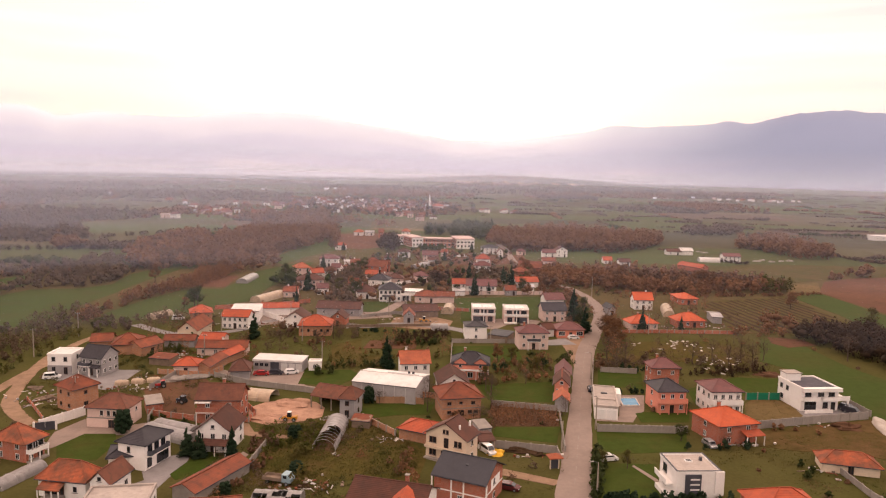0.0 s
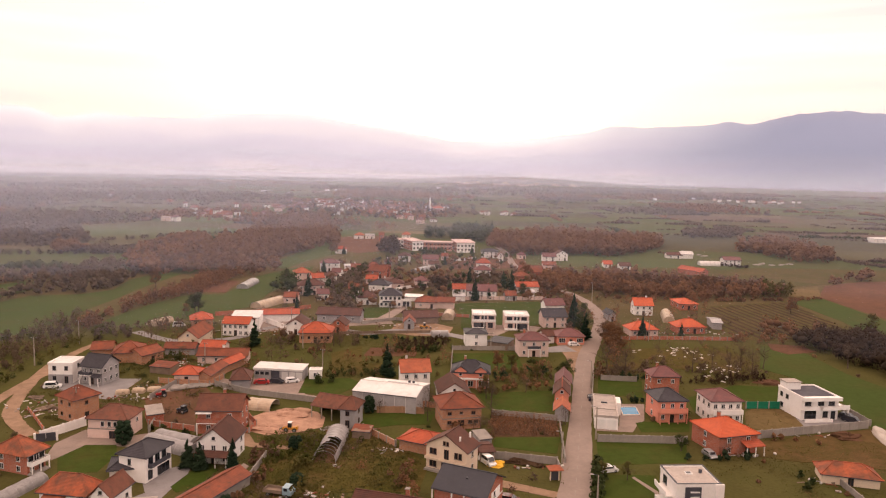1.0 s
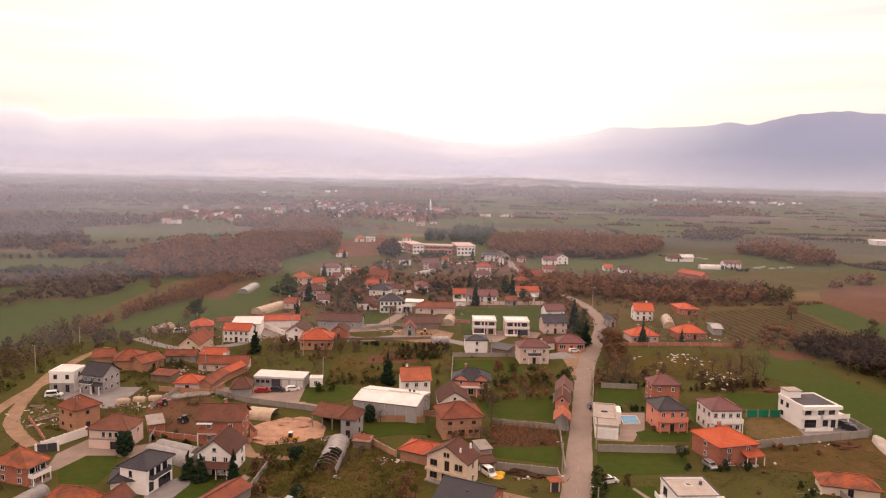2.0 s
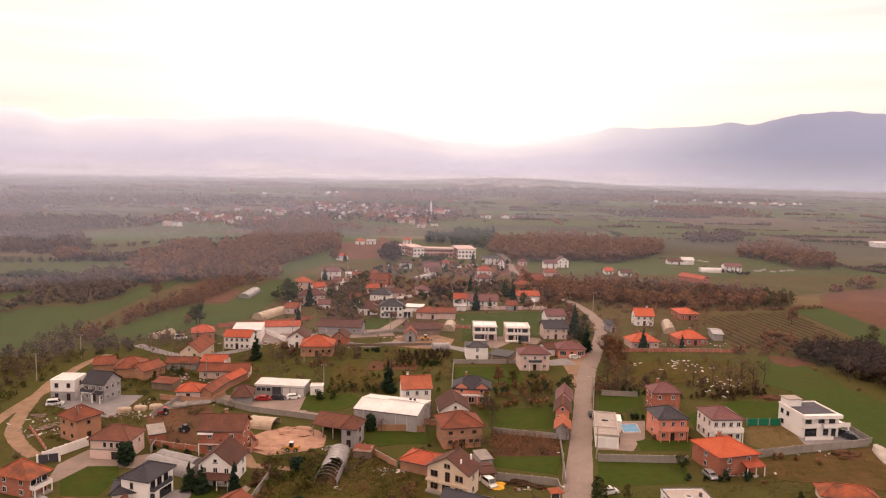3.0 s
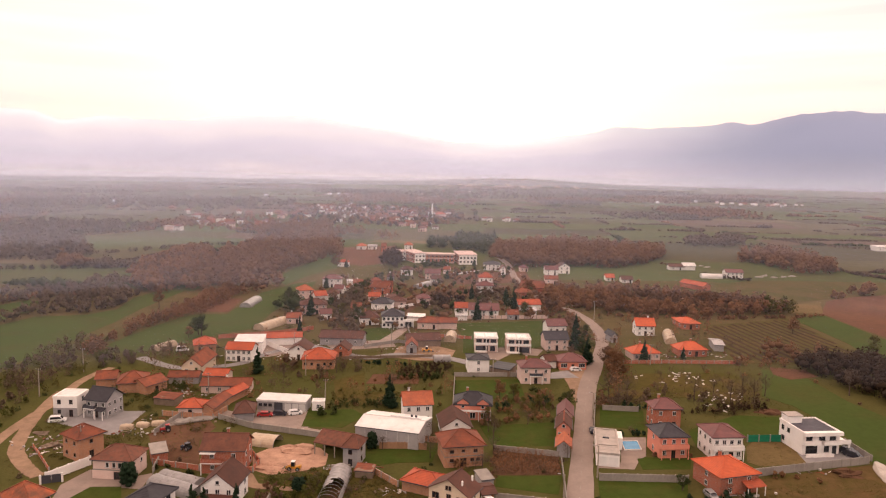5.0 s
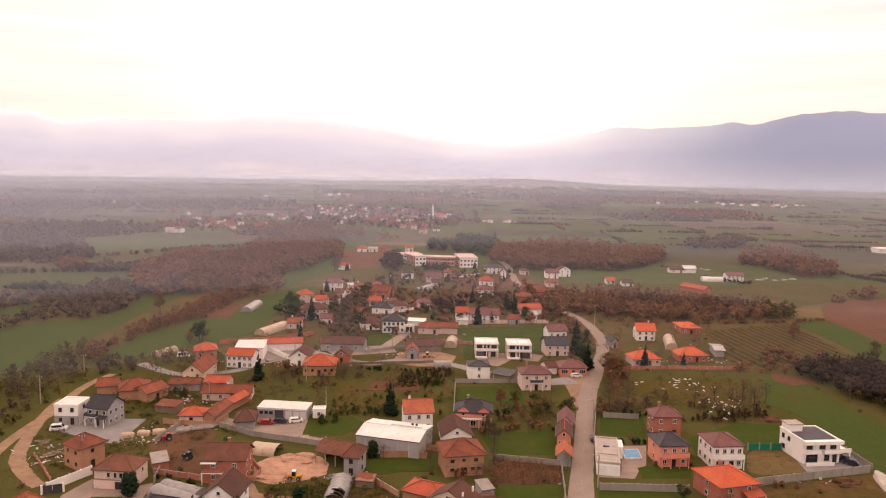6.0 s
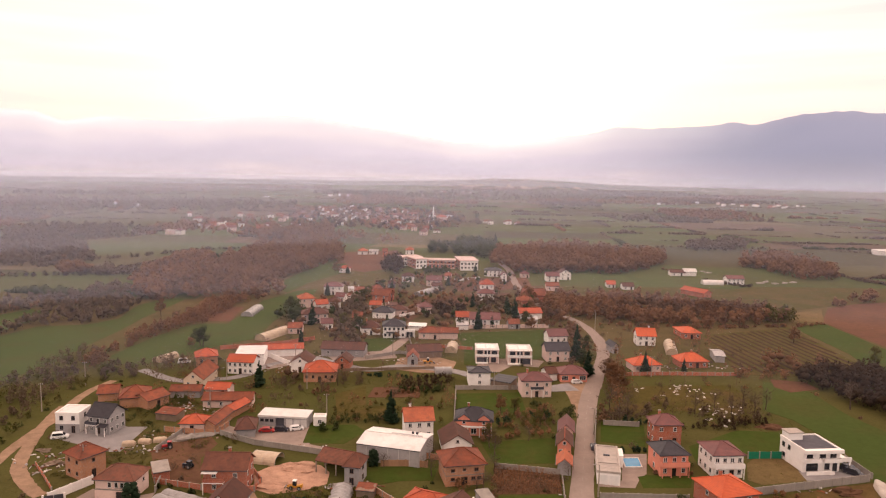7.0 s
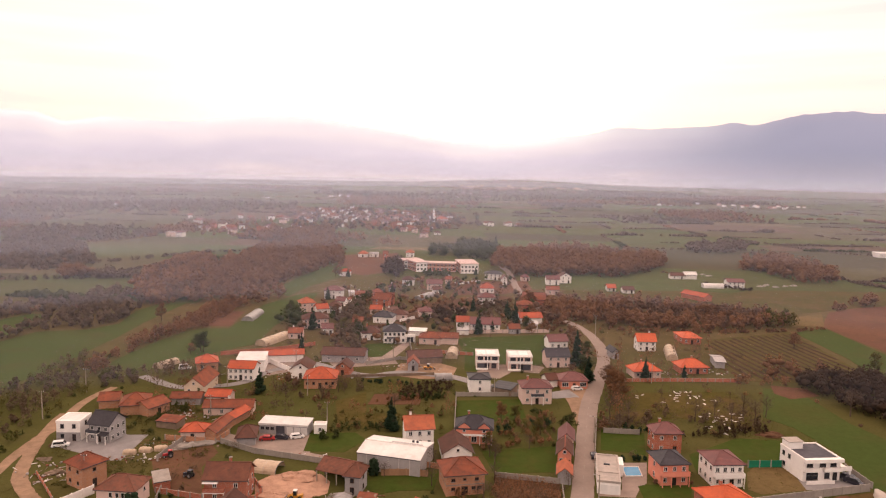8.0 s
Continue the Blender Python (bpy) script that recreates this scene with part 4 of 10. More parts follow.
def loader(label, x, y, rot, s=1.0):
    ob = thing("wheel_loader", label, "loader", x, y, rot)
    ob.scale = (0.75, 0.75, 0.75)
    raw("chassis", *prism([(-2.4, 0.8), (1.6, 0.7), (1.6, 1.3), (-0.5, 1.4), (-2.4, 1.8)], -0.7, 0.7), "plant_yellow", ob)
    raw("cab", *prism([(-0.5, 1.4), (0.7, 1.4), (0.6, 2.9), (-0.4, 2.9)], -0.65, 0.65), "glass", ob)
    boxes("cab_roof", [(-0.5, 0.75, -0.75, 0.75, 2.9, 3.05)], "frame_white", ob)
    for e in (-1, 1):
        raw("arm", *prism([(0.9, 1.3), (3.0, 0.5), (3.1, 0.75), (1.0, 1.65)], e * 0.6 - 0.1, e * 0.6 + 0.1), "plant_yellow", ob)
        for wx in (-1.5, 1.2):
            wheel(ob, wx, e * 0.85, 0.65, 0.45)
    raw("bucket", *prism([(3.0, 0.15), (4.0, 0.1), (3.9, 0.25), (3.15, 0.9), (2.95, 0.85)], -1.2, 1.2), "metal_dark", ob)
    return ob


def old_truck(label, x, y, rot):
    """A flatbed lorry: chassis, boarded bed, cab with windows, wheels."""
    ob = thing("lorry", label, "lorry", x, y, rot)
    boxes("chassis", [(-2.8, 2.6, -0.5, 0.5, 0.55, 0.8)], "metal_dark", ob)
    bed = boxes("bed", [(-2.9, 1.0, -1.05, 1.05, 0.82, 0.95)], "wood_grey", ob)
    for s in ((-2.9, 1.0, -1.05, -0.98, 0.95, 1.45), (-2.9, 1.0, 0.98, 1.05, 0.95, 1.45), (-2.9, -2.83, -0.98, 0.98, 0.95, 1.45), (0.93, 1.0, -0.98, 0.98, 0.95, 1.6)):
        boxes("side_board", [s], "wood_grey", bed)
    v, f = prism([(1.1, 0.7), (2.9, 0.7), (2.9, 1.35), (2.55, 1.5), (2.3, 2.2), (1.1, 2.25)], -1.0, 1.0)
    cab = raw("cab", v, f, "cab_blue", ob)
    boxes("windscreen", [(2.32, 2.44, -0.8, 0.8, 1.6, 2.05)], "glass", cab)
    for e in (-1, 1):
        boxes("side_window", [(1.4, 2.15, e * 1.0 - 0.015, e * 1.0 + 0.015, 1.5, 2.05)], "glass", cab)
    for wx in (-1.9, 2.0):
        for e in (-1, 1):
            wheel(ob, wx, e * 0.9, 0.42, 0.26)
    return ob


def pole(label, x, y, h=8.0, arm=True, name="utility_pole", rot=0.0):
    ob = thing(name, label, "pole", x, y, rot)
    raw("shaft", *cone_rings([(-0.2, 0.2), (h * 0.5, 0.16), (h, 0.11)], 8), "pole_concrete", ob)
    if arm:
        beams("crossarm", [((-0.8, 0, h - 0.4), (0.8, 0, h - 0.4))], 0.06, "metal_dark", ob)
        for e in (-0.7, 0, 0.7):
            raw("insulator", *cone_rings([(h - 0.36, 0.06), (h - 0.18, 0.08), (h - 0.1, 0.03)], 6, e, 0), "frame_white", ob)
    else:
        beams("lamp_arm", [((0, 0, h - 0.05), (1.1, 0, h + 0.15))], 0.045, "metal_dark", ob)
        boxes("lamp_head", [(0.9, 1.5, -0.13, 0.13, h + 0.1, h + 0.2)], "sheet_grey", ob)
    return ob


def cone_rings(rows, sides, x=0, y=0):
    verts = [(x + r * math.cos(2 * math.pi * i / sides), y + r * math.sin(2 * math.pi * i / sides), z) for z, r in rows for i in range(sides)]
    faces = [(j * sides + i, j * sides + (i + 1) % sides, (j + 1) * sides + (i + 1) % sides, (j + 1) * sides + i) for j in range(len(rows) - 1) for i in range(sides)]
    return verts, faces + [tuple(range((len(rows) - 1) * sides, len(rows) * sides))]


def lump_mesh(name, rx, ry, rz, seed, material, rough=0.25, cols=18, rows=7):
    """A heap or stone: a rounded dome with uneven sides."""
    verts, faces = [], []
    for j in range(rows):
        u = j / (rows - 1)
        for i in range(cols):
            a = 2 * math.pi * i / cols
            k = 1 + rough * noise.noise((math.cos(a) * 1.4 + seed, math.sin(a) * 1.4, u * 2.2 + seed))
            r = math.cos(u * math.pi / 2) ** 0.8 + 0.02
            verts.append((rx * r * k * math.cos(a), ry * r * k * math.sin(a), rz * math.sin(u * math.pi / 2) * k - 0.05))
    for j in range(rows - 1):
        faces += [(j * cols + i, j * cols + (i + 1) % cols, (j + 1) * cols + (i + 1) % cols, (j + 1) * cols + i) for i in range(cols)]
    faces.append(tuple(range((rows - 1) * cols, rows * cols)))
    return verts, faces


def heap(name, label, x, y, rot, rx, ry, rz, material, category, seed=1, rough=0.25):
    ob = raw(name, *lump_mesh(name, rx, ry, rz, seed, material, rough), material)
    ob.matrix_basis = pose(x, y, 0, 0, 0, rot)
    return tagged(ob, label, category)


def bale(label, x, y, rot, long=3.0, r=0.9, film="film_cream", group="covered stacks"):
    """A stack under sheeting: a rounded loaf with sagging film."""
    ob = thing("covered_stack", label, "stack", x, y, rot, group=group)
    n, m = 8, 5
    verts, faces = [], []
    for j in range(m + 1):
        u = -long / 2 + long * j / m
        k = 0.8 if j in (0, m) else 1.0 - 0.05 * (j % 2)
        verts += [(u, -r * k * math.cos(math.pi * i / n), 1.25 * r * k * math.sin(math.pi * i / n) ** 0.7) for i in range(n + 1)]
    for j in range(m):
        faces += [(j * (n + 1) + i, (j + 1) * (n + 1) + i, (j + 1) * (n + 1) + i + 1, j * (n + 1) + i + 1) for i in range(n)]
    faces += [tuple(range(n + 1)), tuple(range((m + 1) * (n + 1) - 1, m * (n + 1) - 1, -1))]
    raw("sheeting", verts, faces, film, ob)
    return ob


def open_barn(name, label, x, y, rot, w, d, h, rise=2.0, tiles="tile_brown", posts=4, category="barn", wall="wood_grey"):
    """A barn open to the front: roof on posts, with back and side walls and a hay loft beam."""
    ob = thing(name, label, category, x, y, rot)
    FOOT.append((x, y, rot, w, d))
    v, f, lines = roof_mesh("gable", w, d, h, rise)
    r = raw("roof", v, f, tiles, ob)
    beams("ridge_cap", [(Vector(p), Vector(q)) for p, q in lines], 0.13, tiles, r)
    a, b = w / 2 - 0.3, d / 2 - 0.3
    boxes("back_wall", [(-a, a, b - 0.2, b, 0, h - 0.1)], wall, ob)
    for e in (-1, 1):
        s = boxes("side_wall", [(-0.1, 0.1, -0.2, b - 0.2, 0, h - 0.1)], wall, ob)
        s.location = (e * a, 0, 0)
    for i in range(posts):
        beams("post", [((-a + 2 * a * i / (posts - 1), -b, 0), (-a + 2 * a * i / (posts - 1), -b, h - 0.1))], 0.17, "pole_concrete", ob)
    beams("lintel", [((-a, -b, h - 0.2), (a, -b, h - 0.2))], 0.14, "wood_grey", ob)
    return ob


def gatehouse(label, x, y, rot):
    """A small roadside gate with a tiled cap over two posts and a leaning board."""
    ob = thing("gateway", label, "gate", x, y, rot)
    for e in (-1, 1):
        beams("post", [((e * 0.9, 0, 0), (e * 0.9, 0, 2.6))], 0.16, "plaster_cream", ob)
    v, f, _ = roof_mesh("hip", 3.0, 2.6, 2.7, 0.7)
    raw("cap", v, f, "tile_orange", ob)
    boxes("gate_leaf", [(-0.75, 0.75, -0.05, 0.05, 0.1, 2.2)], "metal_dark", ob)
    return ob


def courtyard_gate(label, x, y, rot, w=4.0, h=2.0):
    ob = thing("gate", label, "gate", x, y, rot)
    for e in (-1, 1):
        boxes("gate_leaf", [(e * w / 4 - w / 4 + 0.04, e * w / 4 + w / 4 - 0.04, -0.05, 0.05, 0.08, h)], "metal_dark", ob)
        boxes("gate_post", [(e * (w / 2 + 0.2) - 0.2, e * (w / 2 + 0.2) + 0.2, -0.2, 0.2, 0, h + 0.2)], "plaster_white", ob)
    return ob


def pool(label, corners):
    """A swimming pool: a pale rim round a tiled basin with water below the rim."""
    c = sum((Vector(p) for p in corners), Vector((0, 0))) / 4
    ob = thing("swimming_pool", label, "pool", c.x, c.y)
    inner = [(Vector(p) - c) for p in corners]
    outer = [p * 1.12 for p in inner]
    verts = [(p.x, p.y, 0.34) for p in outer] + [(p.x, p.y, 0.34) for p in inner] + [(p.x, p.y, 0.0) for p in outer] + [(p.x, p.y, -0.1) for p in inner]
    faces = []
    for i in range(4):
        k = (i + 1) % 4
        faces += [(i, k, 4 + k, 4 + i), (8 + i, 8 + k, k, i), (4 + i, 4 + k, 12 + k, 12 + i)]
    raw("rim", verts, faces, "pale_stone", ob)
    raw("water", [(p.x, p.y, 0.28) for p in inner], [(0, 1, 2, 3)], "pool_tile", ob)
    return ob


def tent_cover(label, x, y, rot, long, width, h):
    """A cream tarpaulin drawn over hoops, open at its end."""
    return tunnel("tarpaulin_shelter", label, x, y, rot, long, width, h, "film_cream", True)


def school(label, x, y, rot):
    """A two-storey school: turned wings with white ends and brick sides, a banded middle range, pale flat roofs."""
    ob = thing("school", label, "school", x, y, rot)
    for nm, cx, cy, turn, w, d, h in (("west_wing", -20, 14, 30, 9, 22, 7.4), ("middle_range", -2, 13, 2, 27, 10, 6.6), ("east_wing", 20, 16, 14, 14, 26, 7.4), ("back_hall", -27, 27, 30, 16, 14, 6.6)):
        wing = boxes(nm, [(-w / 2, w / 2, -d / 2, d / 2, 0, h)], "brick", ob)
        wing.matrix_basis = pose(cx, cy, 0, 0, 0, turn)
        boxes("roof", [(-w / 2 - 0.6, w / 2 + 0.6, -d / 2 - 0.6, d / 2 + 0.6, h + 0.01, h + 0.45)], "flat_roof_pale", wing)
        for z in (0.2, 3.4, h - 0.5):
            boxes("band", [(-w / 2 - 0.06, w / 2 + 0.06, -d / 2 - 0.06, d / 2 + 0.06, z, z + 0.5)], "plaster_pink", wing)
        if nm != "middle_range":
            boxes("end_wall", [(-w / 2, w / 2, -d / 2 - 0.12, -d / 2 - 0.07, 0, h)], "plaster_white", wing)
        for z in (2.2, 5.2):
            for i in range(int(w / 2.8)):
                window(wing, -w / 2 + (i + 0.5) * w / int(w / 2.8), -d / 2 - 0.12, z, 0, 1.6, 1.5, "frame_white", far=True)
            for i in range(int(d / 2.8)):
                window(wing, -w / 2, -d / 2 + (i + 0.5) * d / int(d / 2.8), z, -90, 1.6, 1.5, "frame_white", far=True)
    return ob


# ---- rough growth ----
def clear_of_things(pts, margin=0.6):
    """Which of the points lie off houses, roads and paved yards."""
    keep = np.ones(len(pts), bool)
    for x, y, rot, w, d in FOOT:
        c, s = math.cos(radians(rot)), math.sin(radians(rot))
        u = (pts[:, 0] - x) * c + (pts[:, 1] - y) * s
        v = -(pts[:, 0] - x) * s + (pts[:, 1] - y) * c
        keep &= ~((np.abs(u) < w / 2 + margin) & (np.abs(v) < d / 2 + margin))
    for x, y, w in ROADS:
        keep &= (pts[:, 0] - x) ** 2 + (pts[:, 1] - y) ** 2 > (w / 2 + margin * 0.6) ** 2
    for poly in PAVED:
        keep &= ~in_poly(pts, poly)
    return keep


def tufts(label, poly, spacing, material, seed, size=0.28, r=0.55, h=0.4, count=7, patch=0.03, share=0.5, name="rough_grass", category="weeds"):
    """Weeds and low bushes in drifts: one mesh of many small blades and leaves."""
    rng = np.random.default_rng(seed)
    pts = scatter(poly, spacing, rng)
    drift = np.array([noise.noise((p[0] * patch + seed * 9, p[1] * patch, seed)) for p in pts])
    pts = pts[drift > np.quantile(drift, 1 - share)]
    pts = pts[clear_of_things(pts)]
    n = len(pts)
    k = rng.uniform(0.5, 1.6, n)
    centres = np.column_stack([pts, h * 0.4 * k])
    radii = np.column_stack([r * k, r * k, h * k])
    v, q = leaf_cloud(centres, radii, count, size, rng)
    v[:, 2] = np.abs(v[:, 2])
    return tagged(shared(name, array_mesh(name, v, q, material)), label, category, kind="stuff")


# ---- additions to single houses ----
def dormer(parent, x, y, z, w, depth, h, rise, wall, tiles):
    """A gabled dormer that stands out of a roof, its face at y."""
    a = w / 2
    body = raw("dormer", [(x - a, y, z), (x + a, y, z), (x + a, y + depth, z), (x - a, y + depth, z), (x - a, y, z + h), (x + a, y, z + h), (x + a, y + depth, z + h), (x - a, y + depth, z + h), (x, y, z + h + rise - 0.1), (x, y + depth, z + h + rise - 0.1)], [(0, 3, 2, 1), (0, 1, 5, 8, 4), (2, 3, 7, 9, 6), (1, 2, 6, 5), (3, 0, 4, 7), (4, 8, 9, 7), (8, 5, 6, 9)], wall, parent)
    v, f, _ = roof_mesh("gable", depth + 0.5, w + 0.6, z + h, rise, "x", 0.12)
    r = raw("dormer_roof", [(p[1] * -1, p[0], p[2]) for p in v], f, tiles, body)
    r.location = (x, y + depth / 2 - 0.1, 0)
    window(parent, x, y, z + h * 0.5, 0, 0.9, 1.0)
    return body


def awning(parent, x0, x1, y, depth, z0, z1, tiles, posts=2):
    """A lean-to roof on posts before a wall."""
    t = 0.12
    r = raw("awning", [(x0, y - depth, z0 - t), (x1, y - depth, z0 - t), (x1, y, z1 - t), (x0, y, z1 - t), (x0, y - depth, z0), (x1, y - depth, z0), (x1, y, z1), (x0, y, z1)], BOX_FACES, tiles, parent)
    for i in range(posts):
        px = x0 + 0.2 + (x1 - x0 - 0.4) * i / max(1, posts - 1)
        beams("post", [((px, y - depth + 0.2, 0), (px, y - depth + 0.2, z0 - t + 0.03))], 0.12, "plaster_white", parent)
    return r


def balcony_box(parent, x0, x1, y, depth, z, rail="plaster_white", high=0.95, posts=0, slab="plaster_white"):
    """A balcony slab with a solid or railed front; y is the wall's face."""
    bal = boxes("balcony", [(x0, x1, y - depth, y + 0.02, z - 0.2, z)], slab, parent)
    for nm, s in (("railing", (x0, x1, y - depth, y - depth + 0.1, z, z + high)), ("railing", (x0, x0 + 0.1, y - depth + 0.1, y, z, z + high)), ("railing", (x1 - 0.1, x1, y - depth + 0.1, y, z, z + high))):
        boxes(nm, [s], rail, bal)
    for i in range(posts):
        px = x0 + 0.15 + (x1 - x0 - 0.3) * i / max(1, posts - 1)
        beams("post", [((px, y - depth + 0.15, 0), (px, y - depth + 0.15, z - 0.2))], 0.13, slab, bal)
    return bal


def block(parent, name, x0, x1, y0, y1, z0, z1, material):
    return boxes(name, [(x0, x1, y0, y1, z0, z1)], material, parent)


def clutter(label, x, y, rx, ry, n, seed, materials=("pale_stone", "wood_grey", "sheet_grey", "tile_old")):
    """Boards, crates and scrap strewn over a yard."""
    rng = random.Random(seed)
    for m in materials:
        verts, faces = [], []
        for _ in range(max(1, n // len(materials))):
            cx, cy = rng.gauss(0, rx / 2), rng.gauss(0, ry / 2)
            sx, sy, sz = rng.choice([(0.7, 0.1, 0.05), (0.25, 0.25, 0.2), (0.5, 0.3, 0.08), (0.2, 0.16, 0.16), (0.9, 0.08, 0.06)])
            t = Matrix.Translation((x + cx, y + cy, 0.05)) @ Matrix.Rotation(rng.uniform(0, 3.1), 4, "Z") @ Matrix.Rotation(rng.uniform(-0.2, 0.2), 4, "X")
            k = len(verts)
            verts += [t @ Vector(v) for v in box_verts(-sx, sx, -sy, sy, 0, sz * 2)]
            faces += [tuple(i + k for i in f) for f in BOX_FACES]
        tagged(raw("yard_clutter", verts, faces, m), label, "clutter", kind="stuff")


# ---- far settlements ----
def far_village(cx, cy, sx, sy, n, seed, group):
    """Small far houses, each of its own, about a point of the plain."""
    rng = random.Random(seed)
    looks = [("plaster_white", "tile_old", "small white far house with weathered red roof"), ("plaster_white", "tile_brown", "small white far house with brown roof"), ("plaster_pink", "tile_maroon", "small pale far house with maroon roof"), ("brick", "tile_old", "small far brick house with old tiles")]
    for _ in range(n):
        for _ in range(30):
            x, y = rng.gauss(cx, sx), rng.gauss(cy, sy)
            if all((x - f[0]) ** 2 + (y - f[1]) ** 2 > 190 for f in FOOT):
                break
        wall, tiles, label = rng.choice(looks)
        w, h = rng.uniform(6.5, 11), rng.choice([3.0, 4.6, 5.2])
        ob = house("house", label, x, y, rng.uniform(-25, 25), w, rng.uniform(7, 9.5), h, rng.choice(["hip", "gable"]), 2.2, "x", 0.5, wall, tiles, 1 if h < 4 else 2, 3 if y < 1700 else 0, chimneys=0, group=group, far=True)
        ob.location.z = rise_at(x, y)

RIDGE_AT = [-31.8, -30.3, -28.4, -25.6, -22.9, -20.2, -16.9, -11.0, -7.4, -3.8, -1.1, 0.7, 5.3, 7.5, 9.7, 11.9, 13.2, 15.8, 18.2, 20.7, 21.8, 23.2, 24.5, 27.1, 29.2, 30.5, 31.8]
RIDGE_HEIGHT = [381, 383, 326, 365, 354, 355, 395, 416, 365, 323, 292, 262, 263, 288, 313, 341, 374, 368, 376, 384, 407, 387, 413, 453, 466, 454, 442]

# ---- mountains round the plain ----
# Distance haze is painted as emission, pale on one side, blue on the other.
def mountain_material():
    m = bpy.data.materials.new("hazed_mountain")
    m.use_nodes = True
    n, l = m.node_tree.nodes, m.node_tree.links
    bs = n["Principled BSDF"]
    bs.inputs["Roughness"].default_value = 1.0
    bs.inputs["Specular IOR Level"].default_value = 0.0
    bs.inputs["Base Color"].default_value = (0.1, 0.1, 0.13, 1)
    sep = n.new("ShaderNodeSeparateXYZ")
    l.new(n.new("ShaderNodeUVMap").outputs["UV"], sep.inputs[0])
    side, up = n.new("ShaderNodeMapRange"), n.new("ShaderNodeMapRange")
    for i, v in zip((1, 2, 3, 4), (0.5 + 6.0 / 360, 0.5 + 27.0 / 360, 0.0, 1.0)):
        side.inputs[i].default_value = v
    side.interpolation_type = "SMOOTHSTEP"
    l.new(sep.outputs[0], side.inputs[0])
    # long soft streaks of cloud painted into the pale glow of the range
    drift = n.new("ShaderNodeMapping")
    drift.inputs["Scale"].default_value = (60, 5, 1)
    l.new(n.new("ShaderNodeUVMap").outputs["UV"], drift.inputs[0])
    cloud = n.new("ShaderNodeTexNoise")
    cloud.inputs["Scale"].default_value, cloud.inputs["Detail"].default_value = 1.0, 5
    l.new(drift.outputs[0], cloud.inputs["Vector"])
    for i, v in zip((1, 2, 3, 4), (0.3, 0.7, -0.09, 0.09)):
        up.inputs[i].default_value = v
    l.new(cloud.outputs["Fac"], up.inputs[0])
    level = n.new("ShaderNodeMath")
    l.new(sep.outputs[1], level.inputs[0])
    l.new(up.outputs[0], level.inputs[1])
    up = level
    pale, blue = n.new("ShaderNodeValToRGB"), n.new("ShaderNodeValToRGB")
    ramp_stops(pale, PALE_HAZE_RAMP)
    ramp_stops(blue, BLUE_HAZE_RAMP)
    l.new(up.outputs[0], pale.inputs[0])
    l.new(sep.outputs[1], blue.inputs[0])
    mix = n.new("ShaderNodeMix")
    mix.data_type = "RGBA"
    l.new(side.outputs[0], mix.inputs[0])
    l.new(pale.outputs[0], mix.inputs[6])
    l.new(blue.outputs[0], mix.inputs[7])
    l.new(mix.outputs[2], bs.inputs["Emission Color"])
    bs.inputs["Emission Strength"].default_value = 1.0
    TABLE["hazed_mountain"] = m




mountain_material()


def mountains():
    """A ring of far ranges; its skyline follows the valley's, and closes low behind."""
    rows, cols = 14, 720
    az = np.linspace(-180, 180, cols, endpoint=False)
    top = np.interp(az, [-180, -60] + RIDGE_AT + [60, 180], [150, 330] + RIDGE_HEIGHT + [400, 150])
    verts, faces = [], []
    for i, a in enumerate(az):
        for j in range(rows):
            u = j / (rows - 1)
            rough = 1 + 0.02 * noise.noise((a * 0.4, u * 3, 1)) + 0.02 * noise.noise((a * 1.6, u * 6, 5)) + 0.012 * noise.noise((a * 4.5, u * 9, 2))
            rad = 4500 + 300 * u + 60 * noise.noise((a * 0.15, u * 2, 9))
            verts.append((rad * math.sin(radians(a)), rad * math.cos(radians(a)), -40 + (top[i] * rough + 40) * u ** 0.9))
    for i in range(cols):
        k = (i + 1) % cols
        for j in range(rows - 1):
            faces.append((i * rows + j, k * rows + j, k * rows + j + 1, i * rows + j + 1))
    ob = raw("backdrop", verts, faces, "hazed_mountain", smooth=True)
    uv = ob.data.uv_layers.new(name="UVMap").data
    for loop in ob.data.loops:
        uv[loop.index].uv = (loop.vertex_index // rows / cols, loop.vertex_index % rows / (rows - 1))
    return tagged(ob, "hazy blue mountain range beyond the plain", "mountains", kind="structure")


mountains()


